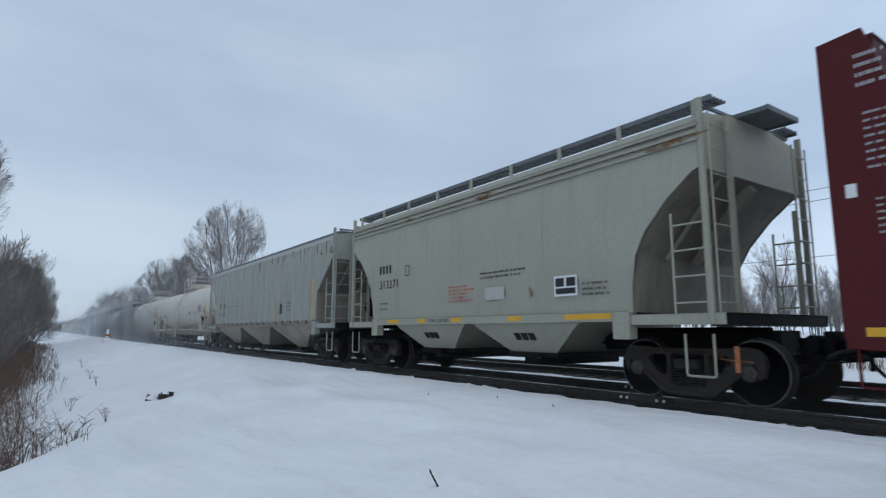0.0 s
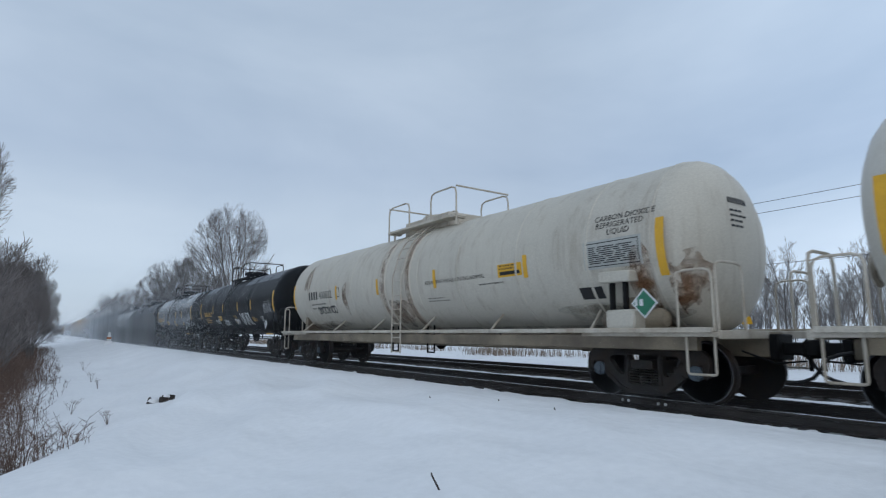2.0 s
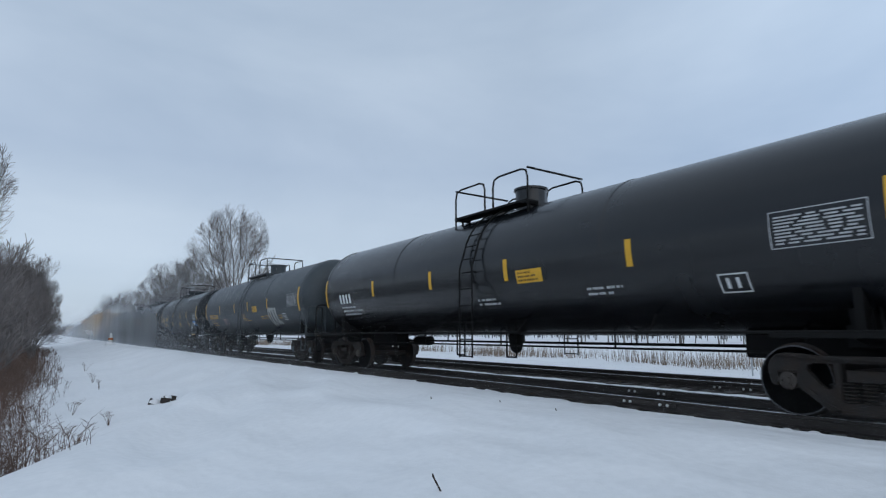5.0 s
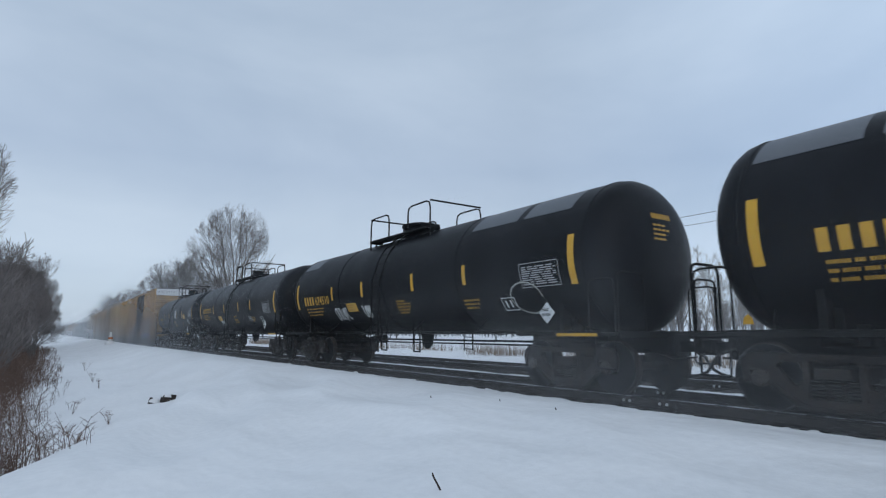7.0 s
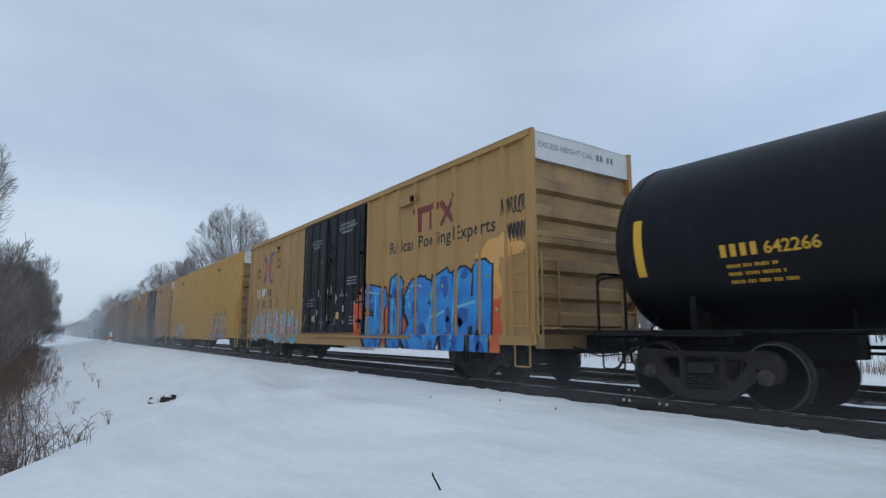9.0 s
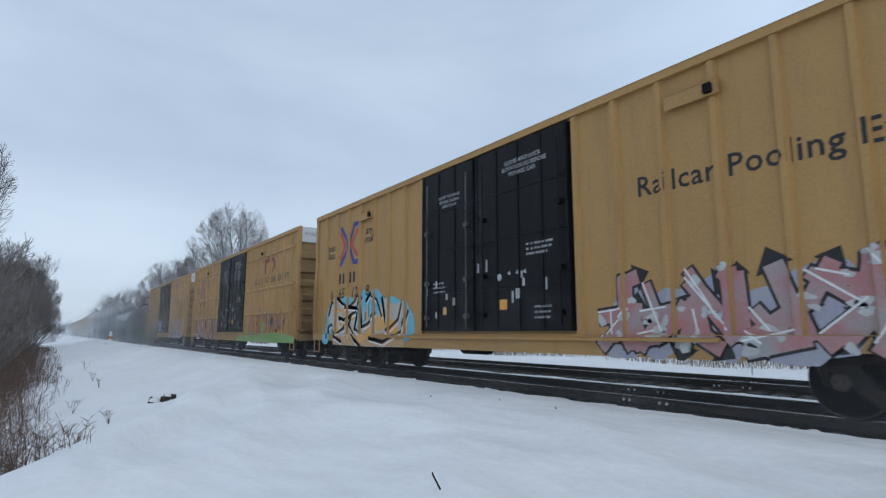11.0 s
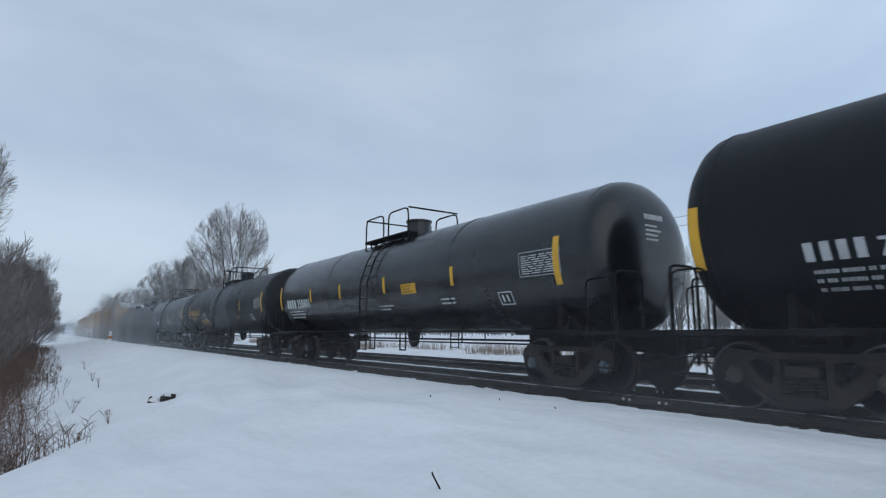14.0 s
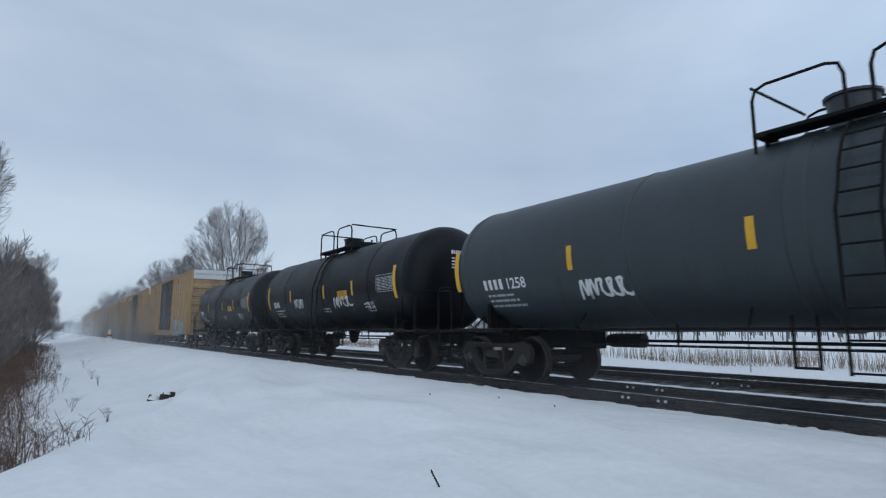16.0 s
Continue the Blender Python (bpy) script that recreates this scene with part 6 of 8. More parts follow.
def build_boxcars():
    # the one with the large blue piece
    car, s, low = box_car(9.704, label="tan box car with black doors and a large blue sprayed piece")
    paint("owner_logo", emblem(5.05, 3.62), "p_maroon", s, car, label="owner's emblem in maroon bands")
    paint("slogan", moved(glyphs("Railcar Pooling Experts", 0.45, 1.06, 0.0, 0.012), 3.75, 3.17), "p_black", s, car)
    owner_side(car, s, "660357", "p_blue", "p_red", 3.72)
    paint("sprayed_cloud", blob(8.4, 2.8, 0.55, 0.3, 3, 24, 0.5) + blob(8.1, 2.3, 0.35, 0.5, 5, 24, 0.4), "s_amber", s, car, 0.002)
    letters("p_black", "s_blue", 2.5, 0.78, 5.3, 1.5, 11, s, car, low, "s_orange", "s_dkblue", 5, "s_lime", "JISAH", "s_cyan", 1.9)
    paint("sprayed_cloud", blob(8.0, 1.4, 0.5, 0.75, 5, 24, 0.35), "s_orange", s, car, 0.002)
    paint("sprayed_cloud", blob(8.0, 1.0, 0.45, 0.5, 5, 24, 0.3), "s_orange", low, car, 0.002)
    paint("sprayed_cloud", blob(2.1, 1.5, 0.35, 0.7, 8, 20, 0.4), "s_orange", Side([(-2.42, 2.42, -1.58)], 0.7, 3), car, 0.004)
    piece(car, s, low, -8.4, 0.85, 5.2, 0.95, 14, "s_rose", "s_cyan", "s_cyan", "s_pale")
    paint("sprayed_tag", tag(8.5, 3.4, 0.7, 0.4, 13, 0.014, 6) + tag(8.6, 2.85, 0.55, 0.42, 16, 0.014, 5), "p_black", s, car, 0.006)
    paint("sprayed_tag", tag(-8.3, 2.55, 1.2, 0.4, 6, 0.03, 4), "p_white", s, car, 0.006)
    door_print(car, 5)
    # bright yellow one
    car, s, low = box_car(10.54, paintwork="yellow", label="bright yellow box car with ribbed sides", doors=False, corr=True)
    piece(car, s, low, 3.9, 0.85, 3.0, 1.1, 4, "s_violet", "p_black", "s_brown", "s_rose")
    piece(car, s, low, -7.0, 0.85, 3.0, 0.8, 5, "s_pale", "p_black", "", "s_violet")
    # the pale and orange piece
    car, s, low = box_car(11.376, label="tan box car with a pale and orange sprayed piece")
    owner_side(car, s, "665128", "p_blue", "p_red", 3.72)
    pale_piece(car, s, low)
    piece(car, s, low, 3.0, 0.85, 4.6, 1.0, 22, "s_rose", "p_black", "s_violet", "s_pale")
    door_print(car, 6)
    paint("slogan", moved(glyphs("Railcar Pooling Experts", 0.45, 1.06, 0.0, 0.012), 3.75, 3.17), "p_black", s, car)
    # ribbed sides, green and orange piece
    car, s, low = box_car(12.22, label="tan box car with crossing ribs and an orange sprayed piece", grid=True, brake=-1)
    paint("owner_logo", emblem(5.05, 3.62), "p_maroon", s, car, label="owner's emblem in maroon bands")
    paint("slogan", moved(glyphs("RAILCAR POOLING EXPERTS", 0.36, 1.0, 0.0, 0.012), 3.75, 3.15), "p_black", s, car)
    owner_side(car, s, "641287", "p_blue", "p_red", 3.72)
    piece(car, s, low, 3.3, 1.0, 4.5, 0.75, 31, "s_rosy", "p_black", "", "s_brown", "s_steel", 7, 0.1, 0.03)
    paint("sprayed_roof", stroke([(4.2, 1.6), (4.85, 2.1), (5.5, 1.75)], 0.035) + stroke([(5.6, 1.7), (6.1, 1.9), (6.3, 1.4), (6.7, 1.3), (7.0, 1.55), (7.6, 1.0)], 0.035), "s_steel", s, car, 0.02)
    paint("sprayed_face", blob(5.35, 1.32, 0.2, 0.26, 4, 18, 0.2), "s_lime", s, car, 0.02)
    paint("sprayed_window", rect(6.35, 6.75, 1.38, 1.68), "p_black", s, car, 0.022)
    paint("yellow_plate", rect(7.35, 7.85, 0.92, 1.16), "stripe", s, car, 0.024)
    for sf in (s, low):
        paint("sprayed_ground", blob(5.3, 0.72, 3.6, 0.42, 4, 40, 0.3), "s_green", sf, car, 0.012)
    piece(car, s, low, -8.2, 0.85, 5.2, 0.9, 33, "s_rose", "s_steel", "p_maroon", "s_brown", "s_cyan")
    door_print(car, 7, True)
    # the grey and violet piece
    car, s, low = box_car(13.068, label="tan box car with violet, grey and green sprayed pieces")
    paint("owner_logo", stroke([(5.75, 4.05), (6.35, 4.1)], 0.09) + stroke([(6.05, 4.05), (6.1, 3.55)], 0.1) + stroke([(6.6, 3.6), (6.72, 4.1), (7.3, 4.05)], 0.1) + stroke([(7.25, 4.1), (7.65, 3.55)], 0.07) + stroke([(7.25, 3.55), (7.7, 4.25)], 0.055), "p_pink", s, car, label="owner's emblem sprayed over in pink")
    for t, u, w in (("Railcar Pooling", 5.1, 3.1), ("Experts", 5.95, 2.56)):
        paint("slogan", moved(glyphs(t, 0.5, 1.12, 0.12, 0.016), u, w), "p_black", s, car)
    paint("web_print", bars(6.0, 2.36, 1.4, 1, 0.2, 0.1, 3), "p_black", s, car)
    owner_side(car, s, "670630", "p_steelblue", "p_red", 3.72)
    letters("p_pale", "s_steel", 2.7, 0.88, 2.7, 1.05, 41, s, car, low, None, "s_pale", 4, None, "WANH", "p_white", 1.0)
    letters("p_pale", "s_violet", 5.0, 0.85, 3.1, 1.0, 42, s, car, low, None, "s_brown", 4, "s_cyan", "EKSA", "p_white", 1.0)
    paint("sprayed_blotch", blob(5.0, 1.55, 0.16, 0.14, 5, 14, 0.4) + blob(6.1, 1.75, 0.2, 0.12, 6, 14, 0.4), "s_steel", s, car, 0.017)
    paint("sprayed_green", blob(5.75, 1.52, 0.13, 0.09, 5, 14, 0.3), "s_green", s, car, 0.02)
    piece(car, s, low, -8.3, 0.85, 2.8, 1.0, 43, "s_lime", "s_deepgreen", "s_steel", "s_brown", "s_cyan", 4, 0.1, 0.03)
    green = blob(-5.3, 1.45, 0.55, 0.6, 3, 26, 0.2) + blob(-4.2, 1.6, 0.75, 0.65, 5, 26, 0.2) + blob(-3.1, 1.35, 0.55, 0.5, 8, 26, 0.25)
    rim = blob(-5.3, 1.45, 0.62, 0.67, 3, 26, 0.2) + blob(-4.2, 1.62, 0.82, 0.72, 5, 26, 0.2) + blob(-3.1, 1.35, 0.62, 0.57, 8, 26, 0.25)
    for sf in (s, low):
        paint("sprayed_outline", rim, "p_black", sf, car, 0.016)
        paint("sprayed_bubble", green, "s_lime", sf, car, 0.019)
        paint("sprayed_outline", stroke(arc(-4.45, 1.3, 0.42, 0.4, 200, -20, 9), 0.03) + stroke(arc(-5.4, 1.4, 0.35, 0.45, 120, 330, 9), 0.03) + stroke(arc(-3.2, 1.3, 0.3, 0.4, 90, 300, 8), 0.03), "p_black", sf, car, 0.022)
        paint("sprayed_blotch", blob(-4.2, 1.9, 0.14, 0.16, 2, 14, 0.4) + blob(-5.1, 1.15, 0.2, 0.12, 4, 14, 0.4) + blob(-3.3, 1.05, 0.2, 0.15, 6, 14, 0.4), "s_peach", sf, car, 0.022)
        paint("sprayed_squiggle", stroke([(-3.95 + 0.22 * math.sin(i * 1.3), 1.95 - i * 0.07) for i in range(14)], 0.032) + stroke([(-4.75 + 0.18 * math.sin(i * 1.4), 1.6 - i * 0.06) for i in range(12)], 0.028), "s_cyan", sf, car, 0.025)
    piece(car, Side([(-9.3, -2.5, -1.52)], 1.0, 3), None, -6.0, 0.95, 3.3, 0.95, 48, "s_deepgreen", "", "", "s_lime", "s_cyan", 5, 0.045, 0.02)
    piece(car, Side([(-9.3, -2.5, -1.522)], 1.0, 3), None, -5.8, 1.0, 3.2, 0.8, 49, "s_peach", "p_black", "", "s_steel", "", 4, 0.035, 0.022)
    paint("sprayed_cloud", blob(-2.75, 2.15, 0.25, 0.3, 4, 20, 0.3) + blob(-5.0, 2.0, 0.2, 0.3, 7, 20, 0.3), "s_violet", s, car, 0.026)
    for u in (-5.0, -3.95, -6.6):
        paint("reflective_stripe", rect(u - 0.06, u + 0.06, 1.2, 1.75), "stripe", s, car, 0.03, "yellow reflective stripe")
    paint("side_notice", rect(-8.35, -8.05, 1.15, 1.55), "stripe", s, car, 0.03)
    paint("side_notice", rect(-7.1, -6.5, 1.55, 1.95) + rect(-7.75, -7.35, 1.45, 1.7), "tan", s, car, 0.03)
    paint("notice_panel", rect(6.75, 7.5, 1.25, 2.0) + rect(5.6, 6.3, 1.75, 2.05), "tan", s, car, 0.016)
    paint("notice_print", bars(6.82, 1.95, 0.6, 6, 0.04, 0.06, 3), "p_black", s, car, 0.02)
    paint("reflective_stripe", rect(8.0, 8.2, 1.2, 1.72), "stripe", s, car, 0.02)
    paint("sprayed_tag", tag(8.2, 2.45, 0.6, 0.22, 13, 0.016, 6) + tag(8.25, 2.05, 0.6, 0.2, 16, 0.016, 6), "p_black", s, car, 0.006)
    sd = door_print(car, 8, False, True)
    piece(car, sd, None, -2.2, 1.1, 2.0, 0.8, 46, "s_violet", "p_black", "s_steel", "s_rose", "s_cyan", 3)
    rnd = random.Random(77)
    for mat in ("s_cyan", "s_brown", "s_pale", "s_lime", "s_violet"):
        t = []
        for _ in range(7):
            a = rnd.uniform(-8.8, 8.2)
            if abs(a) > 2.6:
                t += blob(a, rnd.uniform(1.0, 1.75), rnd.uniform(0.1, 0.35), rnd.uniform(0.08, 0.3), rnd.randrange(99), 14, 0.6)
        paint("sprayed_scrap", t, mat, s, car, 0.018)
        paint("sprayed_scrap", [[(p + 0.3, q - 0.6) for p, q in x] for x in t], mat, low, car, 0.018)
    # the tail of the train
    t = 17.6 + 0.42
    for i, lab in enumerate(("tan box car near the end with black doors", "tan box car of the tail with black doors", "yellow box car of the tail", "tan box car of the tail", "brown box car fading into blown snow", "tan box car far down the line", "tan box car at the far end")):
        car, s, low = box_car(t, label=lab, paintwork="yellow" if i == 2 else "tan", grid=i == 3)
        owner_side(car, s, "654210", "p_blue", "p_red", 3.72)
        if i < 4:
            piece(car, s, low, 3.0, 0.85, 4.2, 0.95, 51 + i, ("s_cyan", "s_pale", "s_lime", "s_rose")[i], "p_black", "", "s_violet")
        t += 0.842


# ---- hopper cars ----
def hopper_car(when, half, paintwork, label, curved, ribs):
    car = new_car("hopper_car", label, "covered hopper", when, "covered hoppers of the train")
    L = 5.53 if curved else 8.36
    W, top, zs = 1.53, 4.24, 1.33
    # side outline: ends cut away under a slope, curved on the one, straight on the other
    if curved:
        cut = [(L, 3.36), (L - 0.15, 3.3), (L - 0.55, 2.98), (L - 0.95, 2.55), (L - 1.15, 2.2), (L - 1.24, 1.7), (L - 1.26, zs)]
    else:
        cut = [(L, 3.5), (L - 0.2, 3.36), (L - 1.38, 2.35), (L - 1.45, zs)]
    out = [(L, top - 0.25)] + cut + [(-y, z) for y, z in reversed(cut)] + [(-L, top - 0.25)]
    for m in (-1, 1):
        if curved:
            k = Kit()
            # bowed side: three courses that lean out
            sec = [(0.0, zs), (0.035, 1.9), (0.06, 2.7), (0.04, 3.6), (0.0, top - 0.25)]
            ys = sorted({round(y, 3) for y, z in out} | {round(v, 3) for v in np.linspace(-L + 1.6, L - 1.6, 18)})

            def low(y):
                y = abs(y)
                for (a, b), (c, d) in zip(cut, cut[1:]):
                    if c <= y <= a:
                        return d + (b - d) * (y - c) / max(1e-6, a - c)
                return zs if y < L - 1.2 else 3.36
            rows = []
            for y in ys:
                zl = low(y)
                rows.append([(m * (W + 0.06 * math.sin(math.pi * (zl + (top - 0.25 - zl) * i / 10 - zs) / (top - 0.25 - zs))), y, zl + (top - 0.25 - zl) * i / 10) for i in range(11)])
            v = [p for r in rows for p in r]
            f = [(j * 11 + i, j * 11 + i + 1, (j + 1) * 11 + i + 1, (j + 1) * 11 + i) for j in range(len(rows) - 1) for i in range(10)]
            v2 = [(x - m * 0.03, y, z) for x, y, z in v]
            k.add(v + v2, f + [tuple(i + len(v) for i in q) for q in f])
            part("side_wall", k, paintwork, car)
            for i in range(3):
                part("eaves_rib", Kit().box(m * (W - 0.01), m * (W + 0.05), -L, L, top - 0.28 - i * 0.11, top - 0.22 - i * 0.11, 0.015), paintwork, car)
            for y in (-5.0, -2.4, 0.2, 2.8, 5.2):
                if abs(y) < L - 1.6:
                    part("weld_seam", Kit().add(*seam_strip(m, W, zs, top, y)), paintwork, car)
        else:
            part("side_wall", Kit().prism(out, "x", m * (W - 0.03), m * W), paintwork, car)
            for i in range(ribs):
                y = (i - (ribs - 1) / 2) * 0.79
                zl = zs if abs(y) < L - 1.42 else max(zs, 2.35 + (abs(y) - (L - 1.38)) * 0.88)
                part("side_post", Kit().prism([(m * W, y - 0.11), (m * (W + 0.075), y - 0.05), (m * (W + 0.075), y + 0.05), (m * W, y + 0.11)], "z", zl, top - 0.25), paintwork, car)
                part("post_foot", Kit().box(m * (W - 0.01), m * (W + 0.085), y - 0.06, y + 0.06, zs - 0.05, zs + 0.06, 0.01), "rust", car) if abs(y) < L - 1.6 else None
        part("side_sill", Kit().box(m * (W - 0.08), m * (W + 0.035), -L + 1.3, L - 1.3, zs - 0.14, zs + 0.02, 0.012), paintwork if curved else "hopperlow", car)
        for s in (-1, 1):
            part("end_side_sill", Kit().box(m * (W - 0.09), m * (W + 0.02), s * (L - 1.5), s * (L + 0.2), zs - 0.2, zs - 0.04, 0.012), paintwork, car)
            part("jacking_pad", Kit().box(m * (W - 0.1), m * (W + 0.045), s * (L - 1.45) - 0.16, s * (L - 1.45) + 0.16, zs - 0.42, zs + 0.02, 0.02), paintwork, car)
    # roof with hatch row and running boards
    k = Kit().prism([(-W, top - 0.25), (W, top - 0.25), (W - 0.12, top - 0.06), (0.6, top + 0.06), (-0.6, top + 0.06), (-W + 0.12, top - 0.06)], "y", -L, L)
    part("roof", k, paintwork, car)
    part("hatch_row", Kit().box(-0.28, 0.28, -L + 0.8, L - 0.8, top + 0.06, top + 0.16, 0.02), paintwork, car)
    rt, top = top, top if curved else top - 0.16
    for m in (-1, 1):
        k = Kit()
        for i in range(5):
            x = m * (0.95 + i * 0.09)
            k.box(x - 0.012, x + 0.012, -L - 0.1, L + 0.1, top + 0.16, top + 0.20)
        y = -L
        while y < L:
            k.box(m * 0.92, m * 1.34, y, y + 0.02, top + 0.165, top + 0.19)
            y += 0.18
        k.box(m * 1.33, m * 1.35, -L - 0.1, L + 0.1, top + 0.13, top + 0.21)
        part("running_board", k, "walkway", car, "dark grating along the roof edge")
        n = 9 if curved else 0
        for i in range(n):
            y = -L + 0.15 + i * (2 * L - 0.3) / (n - 1)
            part("board_bracket", lambda: Kit().box(m * 1.36, m * 1.39, -0.035, 0.035, top - 0.12, top + 0.19, 0.006), paintwork, car, key=("bracket", m, top), at=pose(0, y, 0))
    top = rt
    for s in (-1, 1):
        e = s * L
        k = Kit()
        for i in range(22):
            x = -0.45 + i * 0.043
            k.box(x, x + 0.016, e - s * 0.1, e + s * 0.46, top + 0.10, top + 0.13)
        k.box(-0.47, 0.51, e + s * 0.44, e + s * 0.48, top + 0.06, top + 0.14)
        for x in (-0.47, 0.49):
            k.box(x, x + 0.02, e - s * 0.1, e + s * 0.48, top + 0.06, top + 0.13)
        k.box(-1.35, 1.35, e - s * 0.1, e - s * 0.06, top + 0.08, top + 0.13)
        tagged(part("end_board", k, "walkway", car, "dark grating over the end"), kind="stuff")
        # end sheet and slope sheet with shroud
        part("end_sheet", Kit().box(-W + 0.02, W - 0.02, e - s * 0.05, e, 3.35, top - 0.06), paintwork, car)
        # the sloping floor follows the cut of the sides, with a straight wall below
        k = Kit()
        for (a, b), (c, d) in zip(cut, cut[1:]):
            k.prism([(s * a, b), (s * c, d), (s * (c - 0.05), d + 0.03), (s * (a - 0.05), b + 0.04)], "x", -W + 0.03, W - 0.03)
        part("slope_sheet", k, "hopperlow", car, "soiled sloping end floor with its shade painted in")
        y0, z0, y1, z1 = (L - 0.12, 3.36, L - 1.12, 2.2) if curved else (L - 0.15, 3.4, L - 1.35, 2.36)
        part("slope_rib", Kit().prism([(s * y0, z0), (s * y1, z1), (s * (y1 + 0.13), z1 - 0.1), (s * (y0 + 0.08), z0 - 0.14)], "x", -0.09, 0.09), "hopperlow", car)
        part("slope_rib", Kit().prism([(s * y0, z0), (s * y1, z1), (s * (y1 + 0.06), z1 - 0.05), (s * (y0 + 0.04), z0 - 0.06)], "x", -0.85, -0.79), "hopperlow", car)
        for m in (-1, 1):
            part("corner_post", Kit().box(m * (W - 0.02), m * (W + 0.04), e - s * 0.02, e + s * 0.045, 1.15, top + 0.12, 0.01), paintwork, car)
            part("end_strut", Kit().box(m * 0.98 - 0.03, m * 0.98 + 0.03, e + s * 0.08, e + s * 0.13, 1.25, top - 0.05 if m < 0 else 3.0, 0.01), paintwork, car)
            k = ladder(m * (W - 0.02), m * (W - 0.5), e + s * 0.12, e + s * 0.12, 1.25, top - 0.1, 8, 0.011)
            part("end_ladder", k, paintwork, car)
            k = ladder(m * (W + 0.02), m * (W + 0.02), e + s * 0.02, e - s * 0.52, 1.25, 2.75, 4, 0.015)
            part("side_ladder", k, paintwork, car)
            part("step", stirrup(m * (W + 0.0), e - s * 0.2, 0.42, 0.42, 1.0), paintwork, car)
        k = Kit().box(-W, W, e + s * 0.0, e + s * 0.22, zs - 0.22, zs - 0.04, 0.015)
        part("draft_box", Kit().box(-0.3, 0.3, e - s * 2.8, e + s * 0.3, 0.7, 1.05, 0.02), "under", car)
        k.box(-W + 0.05, W - 0.05, e - s * 1.25, e + s * 0.1, zs - 0.12, zs - 0.08)
        part("end_platform", k, "under", car, "dark grimy end platform")
    bw = Kit().lathe("y", (-0.75, L + 0.28, 1.75), [(-0.03, 0.25), (0, 0.28), (0.03, 0.25)], 20)
    bw.box(-0.95, -0.55, L + 0.02, L + 0.22, 1.55, 1.95, 0.03)
    part("brake_wheel", bw, "under", car)
    # bins under the sill: two wide ones, or three that taper further
    n = 2 if curved else 3
    y0, y1 = (-3.25, 3.25) if curved else (-L + 1.75, L - 1.75)
    zq, hq, wq = (0.62, 0.62, 1.12) if curved else (0.42, 0.42, 0.95)
    b = (y1 - y0) / n
    for i in range(n):
        a, c = y0 + i * b + 0.06, y0 + (i + 1) * b - 0.06
        mid = (a + c) / 2
        k = Kit()
        t = [(-W + 0.06, a, zs - 0.1), (W - 0.06, a, zs - 0.1), (W - 0.06, c, zs - 0.1), (-W + 0.06, c, zs - 0.1)]
        j = [(-W + 0.10, a + 0.22, zs - 0.24), (W - 0.10, a + 0.22, zs - 0.24), (W - 0.10, c - 0.22, zs - 0.24), (-W + 0.10, c - 0.22, zs - 0.24)]
        q = [(-wq, mid - hq, zq), (wq, mid - hq, zq), (wq, mid + hq, zq), (-wq, mid + hq, zq)]
        ring = [(0, 4, 5, 1), (1, 5, 6, 2), (2, 6, 7, 3), (3, 7, 4, 0)]
        k.add(t + j + q, [(0, 1, 2, 3), (8, 11, 10, 9)] + ring + [tuple(v + 4 for v in f) for f in ring])
        bn = part("hopper_bin", k, "hopper" if curved else "binpaint", car, "soiled tapering discharge bin")
        k = Kit().box(-wq - 0.05, wq + 0.05, mid - hq - 0.08, mid + hq + 0.08, zq - 0.1, zq + 0.01, 0.02)
        k.box(-wq + 0.1, wq - 0.1, mid - hq * 0.6, mid + hq * 0.6, zq - 0.22, zq - 0.1, 0.02)
        k.rod([(-wq - 0.2, mid - 0.3, zq - 0.05), (wq + 0.2, mid - 0.3, zq - 0.05)], 0.03)
        for x in (-wq - 0.16, wq + 0.16):
            k.lathe("x", (x, mid - 0.3, zq - 0.05), [(-0.03, 0.0), (-0.03, 0.07), (0.03, 0.07), (0.03, 0.0)], 8)
        part("outlet_gate", k, "under", bn)
        if curved:          # black stencilled oval on the bin's near face
            k = Kit()
            for d in (-0.2, 0.0, 0.2):
                z0, z1 = zs - 0.47, zs - 0.33
                x0, x1 = [-W + 0.10 + (W - 0.10 - wq) * (zs - 0.24 - z) / (zs - 0.24 - zq) - 0.012 for z in (z0, z1)]
                k.add([(x0, mid + d - 0.08, z0), (x0, mid + d + 0.08, z0), (x1, mid + d + 0.09, z1), (x1, mid + d - 0.09, z1)], [(0, 1, 2, 3)])
            tagged(part("maker_stencil", k, "p_black", bn, "black stencilled mark in plain bars"), kind="stuff")
    part("centre_sill", Kit().box(-0.2, 0.2, -L, L, 0.8, 1.1, 0.02), "under", car)
    running_gear(car, half, half - 2.0, when)
    return car, Side([(-L, L, -W - (0.065 if curved else 0.0))], zs - 0.2, 4.2, 0.18 if curved else 0.0), L


def seam_strip(m, W, zs, top, y):
    v = []
    for i in range(11):
        z = zs + (top - 0.25 - zs) * i / 10
        x = m * (W + 0.003 + 0.06 * math.sin(math.pi * (z - zs) / (top - 0.25 - zs)))
        v += [(x, y - 0.02, z), (x + m * 0.006, y, z), (x, y + 0.02, z)]
    return v, [(3 * i + a, 3 * i + a + 1, 3 * i + a + 4, 3 * i + a + 3) for i in range(10) for a in (0, 1)]


